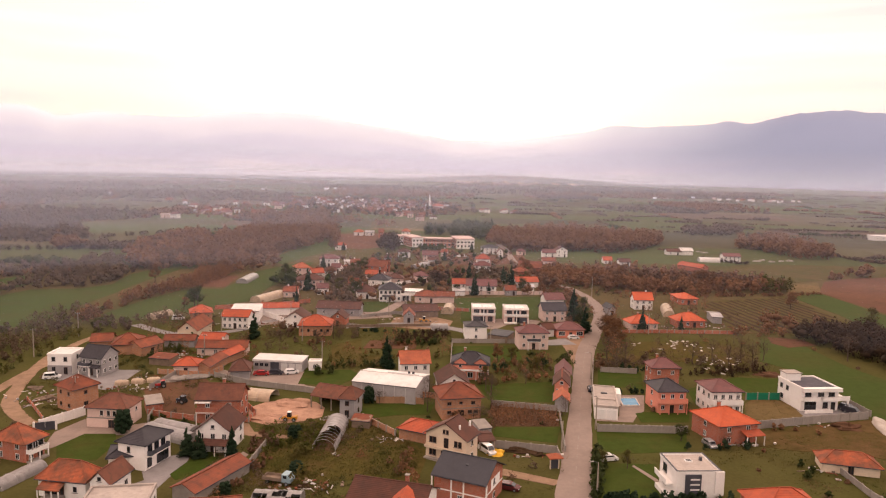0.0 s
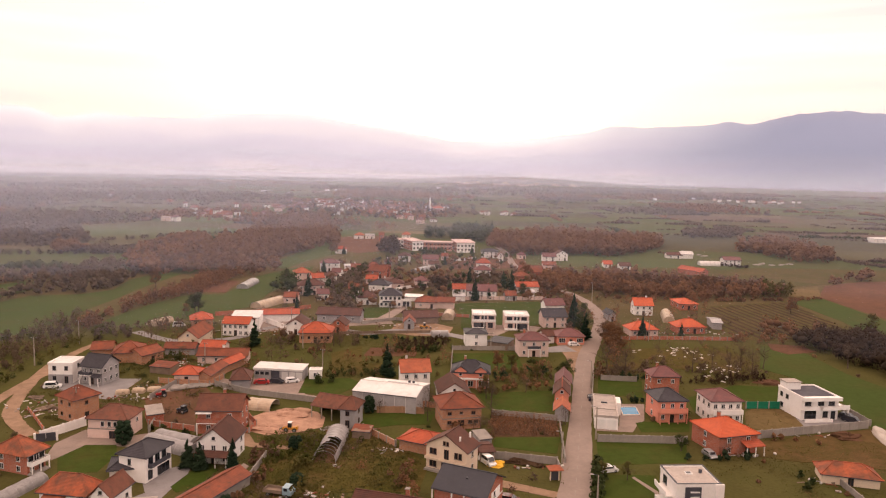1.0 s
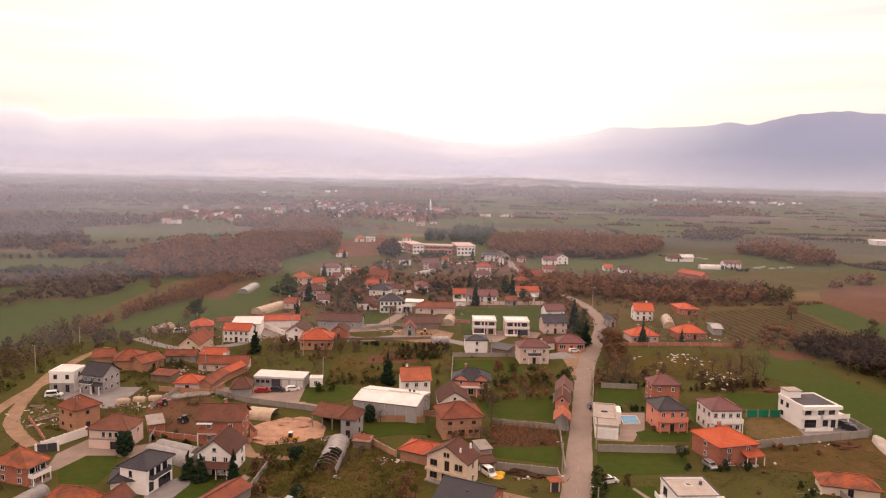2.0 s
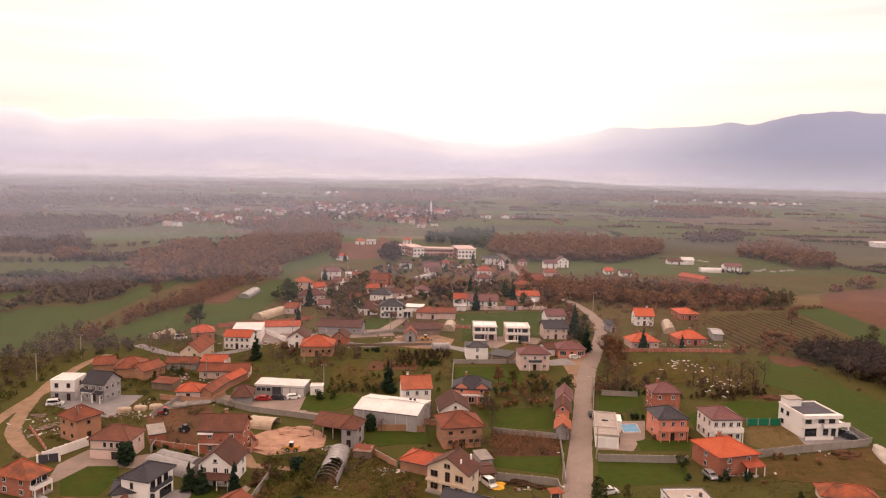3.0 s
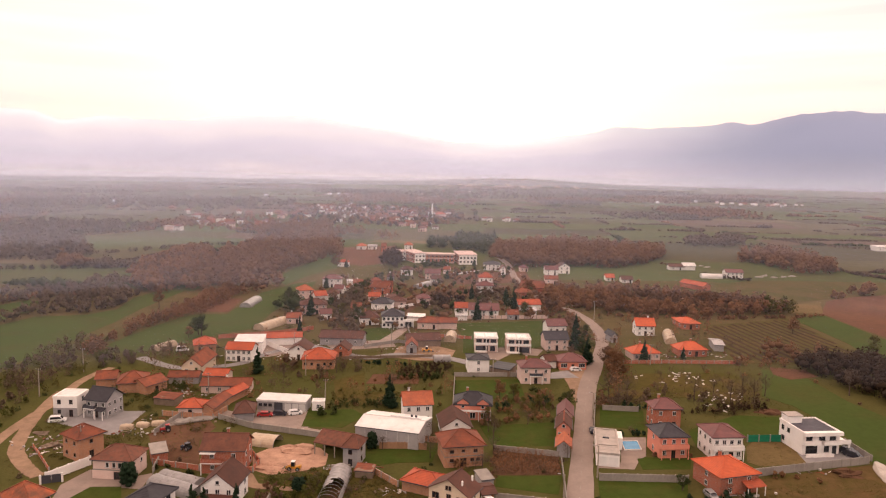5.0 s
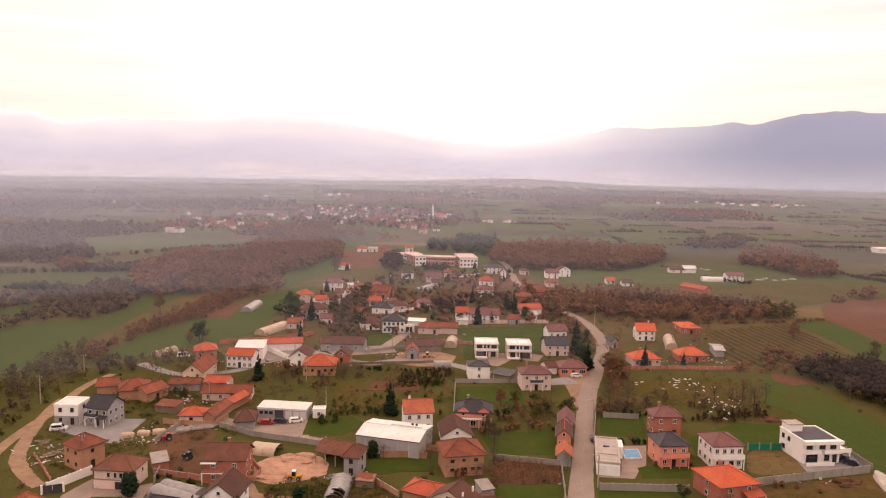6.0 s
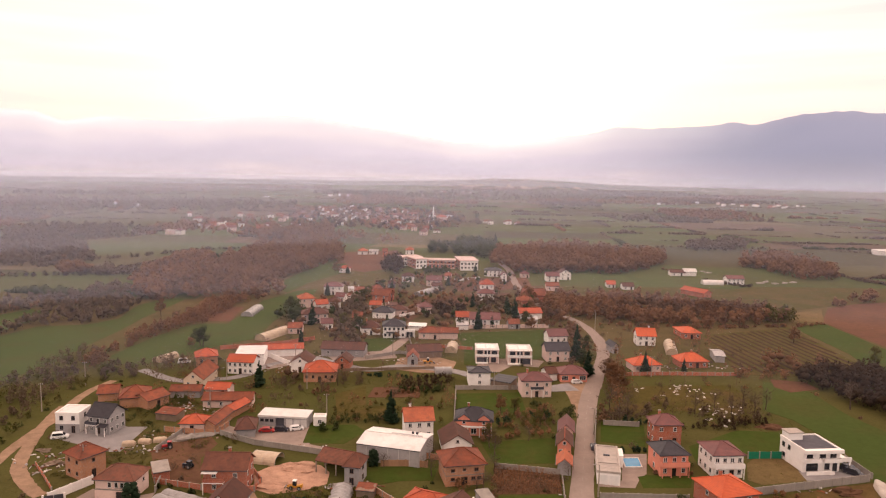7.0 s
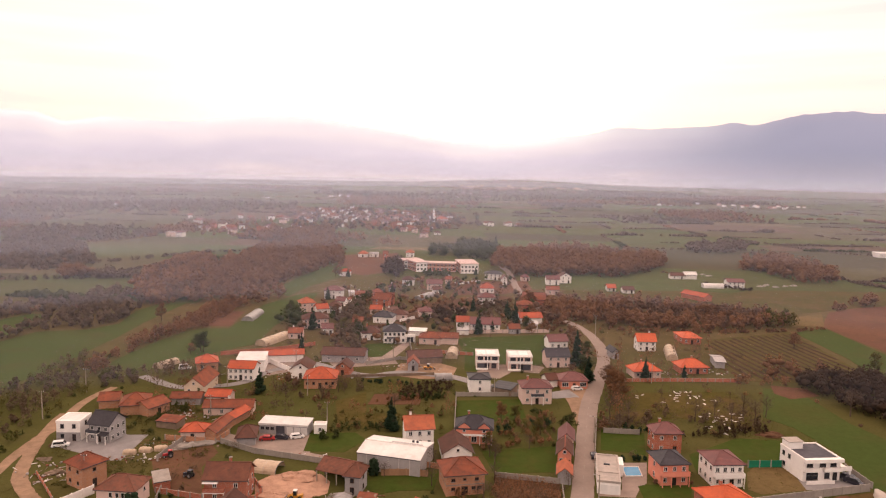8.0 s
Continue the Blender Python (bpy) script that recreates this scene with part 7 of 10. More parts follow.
house("house", "old orange-roofed house with wide wall", -5.78, 318.94, -3.85, 11.09, 8.0, 3.0, roof='hip', rise=2.2, tiles='tile_old', wall='plaster_pink', front=2, floors=1, chimneys=0)
house("barn", "low barn with rust-red roof", 0.58, 319.77, -2.88, 13.68, 8.0, 3.0, roof='gable', rise=1.8, tiles='tile_old', wall='plaster_pink', front=0, floors=1, chimneys=0, category='barn')
house("barn", "open barn with brown roof", -7.87, 287.29, 11.81, 14.77, 10.0, 2.8, roof='gable', rise=2.0, tiles='tile_brown', wall='wood_grey', front=0, floors=1, chimneys=0, category='barn')
house("house", "small grey cottage with old gabled roof", -11.82, 275.3, 1.85, 5.11, 7.0, 2.8, roof='gable', along='y', rise=2.4, tiles='tile_old', wall='plaster_grey', front=1, floors=1, chimneys=0)
house("house", "pale house with orange roof", 9.83, 350.64, 2.05, 7.34, 9.0, 4.0, roof='gable', rise=2.2, tiles='tile_red', front=3, chimneys=0)
house("house", "long pale house with dark red roof behind firs", 20.8, 345.0, -1.5, 15.5, 9.0, 4.2, roof="gable", rise=2.8, tiles="tile_maroon", front=5, chimneys=1)
house("barn", "long bright red roofed barn", 45.72, 368.37, 7.87, 12.77, 9.0, 3.0, roof='gable', rise=2.2, tiles='tile_red', front=0, floors=1, chimneys=0, category='barn', wall='plaster_white')
house("house", "low house with brown hipped roof", -23.79, 370.38, 2.74, 9.8, 9.0, 3, roof='hip', rise=2.2, tiles='tile_brown', front=2, floors=1, chimneys=0, wall='plaster_pink')
house("house", "white grey-roofed house among bare trees", -30.96, 361.82, -8.46, 11.32, 9.0, 3.4, roof='hip', rise=2.4, tiles='tile_dark', front=2, floors=1, chimneys=0)
house("house", "white house with red hipped roof", -76.66, 387.38, 22.8, 9.02, 10.0, 5, roof='hip', rise=2.6, tiles='tile_orange', front=2, wall='plaster_pink', chimneys=0)
house("house", "large pale house with brown roof", -64.57, 347.69, 13.27, 13.72, 10.0, 4.8, roof='hip', rise=2.6, tiles='tile_brown', front=4, wall='plaster_pink', chimneys=0)
house("house", "red-roofed house beside a fir", -66.85, 378.26, 23.95, 7.1, 8.0, 3.6, roof='gable', rise=2.2, tiles='tile_red', front=2, chimneys=0, floors=1)
house("house", "white house with brown roof among bare trees", -60.47, 384.04, 1.73, 7.68, 8.0, 4, roof='hip', rise=2.2, tiles='tile_brown', front=2, chimneys=0)
house("house", "white two-storey house with maroon roof", -67.67, 427.87, 2.94, 12.26, 9.0, 5.2, roof='hip', rise=2.2, tiles='tile_maroon', front=3, chimneys=0)
house("house", "white two-storey house in far garden", 25.45, 418.0, -0.85, 10.74, 9.0, 4.4, roof='hip', rise=2.2, tiles='tile_maroon', front=3, chimneys=0)
house("house", "white gabled house by the woods", 87.13, 505.09, 5.35, 9.09, 9.0, 5, roof='gable', along='y', rise=2.6, tiles='tile_brown', front=2, chimneys=0)
house("house", "white block house with grey roof", 36.17, 514.8, -4.21, 13.19, 10.0, 4.6, roof='hip', rise=1.8, tiles='tile_dark', front=4, chimneys=0)
house("house", "old house with rust-red roof at the roadside", 54.53, 419.35, -13.23, 14.41, 14.0, 4, roof='gable', rise=3.2, tiles='tile_old', front=0, chimneys=0, wall='brick')
house("house", "house with red roof behind bare trees", -35.34, 407.9, -16.19, 10.49, 12.0, 4, roof='gable', rise=3, tiles='tile_old', front=2, chimneys=0, wall='brick')
house("house", "house with dark red roof and pale gable", 76.93, 495.94, 1.55, 10.0, 9.0, 4, roof='gable', rise=2.4, tiles='tile_maroon', front=2, chimneys=0)
tunnel("polytunnel", "white plastic polytunnel on the eastern farm", 190.5, 494.0, -4, 14, 7, 3.2, film="sheet_white")
house("house", "white two-storey farmhouse in open fields", 207.28, 498.01, -0.59, 12.78, 9.0, 4.2, roof='gable', rise=2, tiles='tile_maroon', front=4, chimneys=0)
house("barn", "white arched farm shed", 188.31, 535.93, -0.83, 9.88, 9.0, 3.4, roof='gable', rise=2, tiles='sheet_white', front=0, floors=1, chimneys=0, category='barn')
house("house", "low farmhouse with brown roof", 178.52, 535.17, -0.73, 12.02, 8.0, 2.6, roof='gable', rise=2, tiles='tile_brown', front=2, floors=1, chimneys=0)
house("house", "red-roofed farm building beyond the wood", 162.01, 446.1, -60.28, 19.44, 8.0, 3, roof='gable', rise=2.0, tiles='tile_red', front=0, floors=1, chimneys=0, wall='brick')
house("house", "long pale hall at the far field", 446.91, 707.46, -1.64, 23.48, 14.0, 4.5, roof='shed', rise=0.5, tiles='sheet_white', front=4, floors=1, chimneys=0, over=0.2, category='hall')
house("house", "pale house far off in the fields", -305.41, 781.25, -0.89, 9.41, 9.0, 5, roof='flat', tiles='flat_roof', wall='plaster_pink', front=3, chimneys=0)
house("house", "white house with red roof in the fields", -295.14, 780.49, -6.18, 8.48, 10.0, 5, roof='hip', rise=2.4, tiles='tile_maroon', front=3, chimneys=0)

# ---- small outbuildings among the middle gardens ----
house("house", "small white house below the brown field", -73.7, 517.8, -8, 8, 6, 3.4, roof="hip", rise=2.0, tiles="tile_red", wall="plaster_white", front=2, floors=1, chimneys=0, over=0.3, category="house")
house("house", "small pale gabled house beside the lane", -51.3, 423.8, 4, 6, 7, 3.4, roof="gable", rise=2.0, tiles="tile_old", wall="plaster_pink", front=2, floors=1, chimneys=1, over=0.3, category="house")
house("shed", "small white shed beside the lane", -58.1, 436.2, 12, 4, 6.5, 2.4, roof="shed", rise=0.5, tiles="sheet_grey", wall="plaster_white", front=0, floors=1, chimneys=0, over=0.3, category="shed")
house("shed", "low white shed behind the houses", -59.0, 412.4, -3, 8, 6, 2.2, roof="shed", rise=0.5, tiles="tile_old", wall="plaster_white", front=0, floors=1, chimneys=0, over=0.3, category="shed")
house("house", "small grey outbuilding with brown roof", -34.1, 456.0, 7, 5, 7, 2.8, roof="hip", rise=2.0, tiles="tile_brown", wall="plaster_grey", front=2, floors=1, chimneys=1, over=0.3, category="house")
house("house", "white outbuilding with maroon roof", -59.8, 404.3, -8, 6, 6.5, 3.0, roof="gable", rise=2.0, tiles="tile_maroon", wall="plaster_white", front=2, floors=1, chimneys=0, over=0.3, category="house")
house("house", "brick house with weathered roof behind bushes", -41.4, 431.6, 4, 8, 6, 3.6, roof="hip", rise=2.0, tiles="tile_old", wall="brick", front=2, floors=1, chimneys=0, over=0.3, category="house")
house("shed", "low pink shed with brown roof", -28.7, 385.5, 12, 7, 7, 2.4, roof="shed", rise=0.5, tiles="tile_brown", wall="plaster_pink", front=0, floors=1, chimneys=1, over=0.3, category="shed")
house("house", "low house with red roof among bushes", -37.2, 382.8, -3, 7, 6.5, 2.8, roof="gable", rise=2.0, tiles="tile_red", wall="plaster_pink", front=2, floors=1, chimneys=0, over=0.3, category="house")
house("house", "white house with brown roof below the school", -4.3, 447.8, 7, 7, 6, 3.0, roof="gable", rise=2.0, tiles="tile_brown", wall="plaster_white", front=2, floors=1, chimneys=0, over=0.3, category="house")
house("house", "small pink house with old roof", 3.1, 492.9, -8, 5, 7, 3.0, roof="gable", rise=2.0, tiles="tile_old", wall="plaster_pink", front=2, floors=1, chimneys=1, over=0.3, category="house")
house("shed", "small white shed with grey roof", 9.5, 338.4, 4, 6, 6.5, 2.4, roof="shed", rise=0.5, tiles="sheet_grey", wall="plaster_white", front=0, floors=1, chimneys=0, over=0.3, category="shed")
house("house", "small pale house beside the northern road", 59.0, 509.7, 12, 6, 6, 3.0, roof="hip", rise=2.0, tiles="tile_maroon", wall="plaster_pink", front=2, floors=1, chimneys=0, over=0.3, category="house")
house("shed", "white shed beside the red barn", 45.5, 354.7, -3, 6, 7, 2.4, roof="shed", rise=0.5, tiles="sheet_grey", wall="plaster_white", front=0, floors=1, chimneys=1, over=0.3, category="shed")
house("house", "small grey barn behind the firs", 34.8, 342.2, 7, 6, 6.5, 2.6, roof="gable", rise=2.0, tiles="tile_old", wall="plaster_grey", front=2, floors=1, chimneys=0, over=0.3, category="house")
house("shed", "low white-roofed shed behind the long house", -12.5, 334.9, -8, 9, 6, 2.2, roof="shed", rise=0.5, tiles="sheet_white", wall="plaster_white", front=0, floors=1, chimneys=0, over=0.3, category="shed")
house("house", "small pink house at the field edge", -69.1, 324.1, 4, 7, 7, 2.8, roof="gable", rise=2.0, tiles="tile_old", wall="plaster_pink", front=2, floors=1, chimneys=1, over=0.3, category="house")
house("house", "small white house with maroon roof in the garden", -56.0, 333.3, 12, 6, 6.5, 3.0, roof="gable", rise=2.0, tiles="tile_maroon", wall="plaster_white", front=2, floors=1, chimneys=0, over=0.3, category="house")

# ---- balconies, porches and trims of single houses ----
block(cube_house, "cladding_panel", -4.19*0.62, 4.19*0.1, -4.47, -4.12, 0.8, 5.2, "metal_dark")
for z in (2.2, 3.2, 4.2):
    block(cube_house, "slot", -4.19*0.4, 4.19*0.02, -4.53, -4.45, z, z + 0.28, "frame_white")
block(cube_house, "roof_edge", -4.33, 4.33, -4.31, -3.97, 5.88, 5.94, "metal_dark")
block(cube_house, "roof_edge", -4.33, 4.33, 3.97, 4.31, 5.88, 5.94, "metal_dark")
block(cube_house, "roof_edge", -4.33, -3.99, -3.97, 3.97, 5.88, 5.94, "metal_dark")
block(cube_house, "roof_edge", 3.99, 4.33, -3.97, 3.97, 5.88, 5.94, "metal_dark")
block(cube_house, "corner_bay", 4.19*0.72, 4.69, -4.67, -4.15, 1.2, 5.85, "plaster_white")
block(cube_house, "vent", 4.19*0.55, 4.19*0.55+0.5, 1.0, 1.5, 5.58, 6.3, "metal_dark")
for z in (1.4, 4.2):
    window(cube_house, -4.19, 1.5, z, -90, 1.8, 1.6, "metal_dark")
block(cube_house, "side_balcony", -5.69, -4.19, -2.6, 3.0, 2.5, 2.75, "plaster_white")
block(cube_house, "side_parapet", -5.74, -5.59, -2.6, 3.0, 2.75, 3.6, "plaster_white")
block(cube_house, "side_terrace", -5.89, -4.19, -3.0, 2.0, 0, 0.9, "plaster_white")
block(cube_house, "skylight", -0.6, 0.7, 0.4, 1.5, 5.58, 5.8, "frame_white")
block(cube_house, "skylight_glass", -0.45, 0.55, 0.55, 1.35, 5.8, 5.84, "glass")
block(big_house, "roof_room", -4.96, -0.96, 1.8, 4.97, 6.0, 7.9, "plaster_white")
block(big_house, "roof_room_slab", -5.16, -0.76, 1.6, 5.17, 7.9, 8.1, "flat_roof")
block(big_house, "cornice", -5.16, 5.56, -6.27, -5.37, 5.3, 6.25, "plaster_white")
balcony_box(big_house, -5.16, -0.6, -5.27, 1.1, 3.1, high=0.8)
balcony_box(big_house, 0.2, 5.16, -5.27, 1.1, 3.1, high=0.8)
block(big_house, "terrace_wall", -5.16, 2.6, -7.17, -6.97, 0, 0.9, "plaster_white")
block(big_house, "porch_slab", 5.16, 8.06, -5.67, -0.27, 2.8, 3.15, "plaster_white")
block(big_house, "porch_parapet", 5.16, 8.06, -5.82, -5.67, 2.8, 4.0, "plaster_white")
block(big_house, "porch_pillar", 7.56, 7.96, -5.67, -5.27, 0, 2.8, "plaster_white")
for x in (-3.4, 0.2, 3.2):
    window(big_house, x, -5.27, 4.6, 0, 1.7, 1.5, "metal_dark")
window(big_house, -2.6, -5.27, 1.5, 0, 3.2, 2.2, "metal_dark")
window(big_house, 1.6, -5.27, 1.5, 0, 1.4, 1.6, "metal_dark")
window(big_house, 3.8, -5.27, 1.2, 0, 1.2, 2.2, "metal_dark", "door", False)
for y in (3.6, 1.0):
    window(big_house, -5.16, y, 4.4, -90, 1.1, 1.2, "metal_dark")
window(big_house, -5.16, 3.2, 1.6, -90, 1.1, 1.2, "metal_dark")
balcony_box(loggia_house, -3.93, 3.93, -4.3, 1.2, 3.1, posts=4)
balcony_box(orange_house, -3.67, 3.67, -4.06, 1.3, 3.0, "plaster_orange", posts=4, slab="plaster_orange")
awning(brick_house, 0.5, 5.48, -5.04, 2.4, 2.5, 3.2, "tile_red", 3)
balcony_box(cream_house, -4.7, 4.7, -2.74, 0.9, 2.75, "plaster_cream", 0.3, 0, "plaster_cream")
for u in (-0.74, -0.56, 0.5, 0.7):
    for z in (1.45, 4.15):
        window(cream_house, u * 4.7, -2.74, z, 0, 0.8, 1.3, "frame_brown")
window(cream_house, -0.03 * 4.7, -2.74, 1.2, 0, 1.9, 2.3, "frame_brown", "door", False)
window(cream_house, 0.02 * 4.7, -2.74, 3.95, 0, 1.1, 2.1, "frame_brown", "door", False)
for u in (-0.09, 0.07):
    window(cream_house, u * 4.7, -2.74, 6.3, 0, 0.6, 0.9, "frame_brown")
block(cream_house, "chimney", 0.6*4.7, 0.6*5.2, 2.2, 2.7, 6.0, 7.7, "plaster_white")
block(cream_house, "chimney", 0.5*4.7, 0.5*5.2, -1.6, -1.1, 6.2, 7.8, "plaster_white")
block(cream_house, "terrace", -4.7, 4.7, -3.74, -2.74, 0, 0.4, "concrete")
for u in (-0.62, 0.55):
    window(raw_house, u * 5.07, -4.5, 4.1, 0, 1.0, 0.8, "frame_brown")
for u in (-0.62, 0.4, 0.7):
    window(raw_house, u * 5.07, -4.5, 1.9, 0, 1.0, 0.8, "frame_brown")
window(raw_house, -0.05 * 5.07, -4.5, 1.3, 0, 1.6, 2.2, "frame_brown", "door", False)
window(raw_house, -0.05 * 5.07, -4.5, 4.2, 0, 0.8, 0.6, "frame_brown")
block(pale_house, "ground_floor_front", -4.62, 4.62, -3.83, -3.48, 0, 2.1, "plaster_pink")
block(pale_house, "terrace_floor", -4.62, 4.62, -3.88, -3.48, 2.1, 2.25, "concrete")
for u in (-0.25, 0.1, 0.4, 0.62):
    window(pale_house, u * 4.62, -3.48, 3.3, 0, 0.9, 1.3)
window(pale_house, 0.28 * 4.62, -3.83, 0.95, 0, 1.5, 1.8, "frame_brown", "door", False)
window(pale_house, 4.62, 1.0, 3.2, 90, 0.8, 0.9)
window(sheet_house, 0.25, -4.75, 1.1, 0, 1.0, 2.1, "frame_white", "door", False)
block(sheet_house, "roof_vent", 0.2, 0.6, -2.2, -1.8, 6.2, 7.0, "metal_dark")
for x in (-5.4, -1.5, 0.9, 5.3):
    block(sheet_house, "pilaster", x - 0.14, x + 0.14, -4.85, -4.7, 0, 5.1, "plaster_white")
block(sheet_house, "white_panel", 4.93, 5.01, -1.5, 3.0, 2.6, 4.6, "plaster_white")
dormer(gabled_house, -2.9, -4.3, 3.2, 3.4, 3.5, 1.9, 1.5, "plaster_orange", "tile_dark")
dormer(gabled_house, 2.9, -4.3, 3.2, 3.4, 3.5, 1.9, 1.5, "plaster_orange", "tile_dark")
balcony_box(gabled_house, -5.3, 5.3, -4.3, 0.9, 3.0, "plaster_white", 0.35, 4)
for x in (-3.2, 0.0, 3.2):
    window(gabled_house, x, -4.0, 1.4, 0, 1.6, 1.7)
awning(porch_house, -3.66, 3.66, -4.12, 2.4, 2.4, 3.0, "tile_brown", 4)
balcony_box(dark_hip_house, -3.2, 2.6, -3.1, 0.9, 2.9, "metal_dark")
for x in (-2.4, -0.4, 1.6):
    window(dark_hip_house, x, -3.1, 4.1, 0, 1.3, 1.9, "metal_dark", "window", False)
window(dark_hip_house, 1.4, -3.1, 1.3, 0, 3.6, 2.3, "metal_dark", "garage_door", False)
window(dark_hip_house, -2.6, -3.1, 1.4, 0, 1.3, 2.0, "metal_dark", "window", False)
window(dark_hip_house, -3.95, 0.6, 4.0, -90, 0.7, 1.2, "metal_dark")
balcony_box(grey_house, -3.42, 0.2, -3.48, 1.3, 2.9, "metal_dark", 0.9, 2)
awning(grey_house, 0.6, 3.42, -3.48, 1.8, 2.7, 3.2, "tile_dark", 2)
block(block_house, "ground_floor_cladding", -3.4, 3.4, -3.5, -3.34, 0, 2.6, "plaster_grey")
dormer(long_house, 3.0, -5.3, 4.6, 3.2, 4.0, 1.2, 1.5, "plaster_white", "tile_red")
awning(veranda_house, -4.62*0.8, 0.8, -2.4, 2.0, 2.2, 3.1, "tile_mottled", 4)
block(veranda_house, "veranda_floor", -4.62*0.7, 0.6, -4.0, -2.4, 0, 0.5, "concrete")
for x in (-3.0, -1.6, -0.2):
    window(veranda_house, x, -2.4, 1.5, 0, 1.2, 1.9, "frame_brown", "window", False)
window(veranda_house, 2.6, -2.4, 1.8, 0, 0.9, 1.2)
balcony_box(villa_house, 5.01, 9.61, -1.9, 2.4, 3.0, posts=3)
block(villa_house, "garage_wall", 5.01, 9.41, -2.0, 1.5, 0, 2.8, "plaster_white")
block(villa_house, "garage_door", 5.81, 8.61, -2.1, -1.98, 0, 2.3, "metal_dark")
awning(villa_house, -3.6, 2.4, -4.5, 1.8, 2.7, 3.0, "tile_dark", 4)
block(store_house, "skylight", -1.5, 7.26, 0.9, 1.5, 5.3, 5.66, "sheet_grey")
block(store_house, "roof_vent", 4.76, 5.36, 3.2, 3.6, 5.0, 5.7, "metal_dark")
block(store_house, "roof_vent", 3.56, 4.16, 3.2, 3.6, 5.0, 5.7, "metal_dark")
for x in (-6.0, -3.0, 0.0, 3.0, 6.0):
    block(store_house, "seam", x - 0.05, x + 0.05, -6.34, -6.27, 0, 4.4, "sheet_white")
block(garage_house, "garage_door", -2.4, -0.1, -8.53, -8.4, 0, 2.5, "frame_white")
block(garage_house, "garage_door", 0.1, 2.4, -8.53, -8.4, 0, 2.5, "frame_white")
block(garage_house, "roof_beam", -2.82, 2.82, -3.1, -2.9, 3.3, 3.5, "flat_roof")
block(garage_house, "vent", -1.0, 0.6, 1.8, 2.3, 3.28, 3.6, "metal_dark")
block(garage_house, "side_room", 2.82, 4.22, 3.0, 8.15, 0, 3.2, "plaster_white")
balcony_box(red_house, -5.0, 0.0, -3.67, 1.2, 3.0, "brick", 0.9, 2)
block(red_house, "flat_canopy", -5.2, -1.6, -4.77, -3.67, 5.1, 5.3, "plaster_white")
for x in (-2.6, 1.4):
    block(twin_a_house, "roof_light", x - 1.6, x + 1.8, -2.6, 2.8, 5.7, 5.86, "plaster_white")
    block(twin_b_house, "roof_light", x - 1.6, x + 1.8, -2.6, 2.8, 5.7, 5.86, "plaster_white")
for twin, garage in ((twin_a_house, -1), (twin_b_house, 1)):
    for x in (-2.9, 0.0, 2.9):
        window(twin, x, -4.5, 4.4, 0, 2.2, 1.5, "metal_dark")
    for x in (-0.3, 2.6):
        window(twin, -garage * x, -4.5, 1.35, 0, 2.0, 2.1, "metal_dark", "window", False)
    block(twin, "roof_slab", -4.9, 4.9, -5.3, -4.55, 5.55, 5.8, "plaster_white")
    block(twin, "party_wall", -0.14, 0.14, -5.2, -4.5, 0.0, 5.55, "plaster_white")
block(twin_a_house, "garage_door", -4.14, -1.24, -4.58, -4.45, 0, 2.3, "metal_dark")
block(twin_b_house, "garage_door", 1.0, 4.26, -4.58, -4.45, 0, 2.3, "metal_dark")
balcony_box(twin_a_house, -4.64, 4.64, -4.5, 1.0, 3.1, "plaster_white", 0.8, 3)
balcony_box(twin_b_house, -4.86, 4.86, -4.5, 1.0, 3.1, "plaster_white", 0.8, 3)
block(twin_a_house, "porch", -4.64, 0.2, -6.1, -4.5, 0, 0.5, "plaster_white")
block(twin_b_house, "porch", -4.86, 0.2, -6.1, -4.5, 0, 0.5, "plaster_white")
balcony_box(pink_house, -2.2, 2.2, -4.0, 1.1, 3.0, "metal_dark", 0.9, 2)

# white glazed balcony on the brick house
balcony_box(glazed_house, -2.2, 2.2, -4.41, 1.3, 2.1, "plaster_white", 0.7, 3)
for x in (-1.4, 0.0, 1.4):
    window(glazed_house, x, -4.41, 3.1, 0, 1.2, 1.5)
block(glazed_house, "porch_floor", -2.2, 2.2, -5.7, -4.41, 0, 0.3, "concrete")
# openings of the workshop; a dark slab imitates the shade in the open gateway
block(works_house, "fascia", -7.6, 7.6, -3.12, -2.92, 2.75, 3.32, "sheet_white")
for x in (-6.4, -4.9, -3.4):
    window(works_house, x, -2.81, 1.7, 0, 1.1, 0.9, "metal_dark")
block(works_house, "gateway", -2.2, 0.4, -2.87, -2.75, 0, 2.6, "metal_dark")
for x in (2.0, 4.3, 6.4):
    block(works_house, "roller_door", x - 0.95, x + 0.95, -2.86, -2.76, 0, 2.4, "sheet_white")

# ---- yards: vehicles, gear and heaps ----
pool("blue-tiled swimming pool with pale rim", [(48.94, 178.09), (53.17, 178.38), (53.64, 183.9), (49.44, 183.6)])
car("white car parked before the garages", 49.62, 251.9, 8, 'car_white', 'hatch')
car("white estate car in the gravel yard", -107.36, 190.69, 18, 'car_white', 'suv')
car("white van beside the cream house", 11.19, 145.61, -60, 'car_white', 'van')
car("maroon saloon car on the grass", 14.08, 128.19, -20, 'car_maroon', 'saloon')
car("silver car beside the brick house", 61.71, 151.92, -80, 'car_silver', 'hatch')
car("dark car at the roadside wall", 43.1, 190.47, 85, 'car_dark', 'hatch')
car("red car in the workshop yard", -50.9, 198.4, 5, 'car_red', 'saloon')
car("dark car in the workshop yard", -46.9, 199.4, -5, 'car_dark', 'hatch')
car("white car in the workshop yard", -42.6, 200.4, 20, 'car_white', 'hatch')
car("dark car behind the boundary wall", 108.03, 176.36, -50, 'car_dark', 'suv')
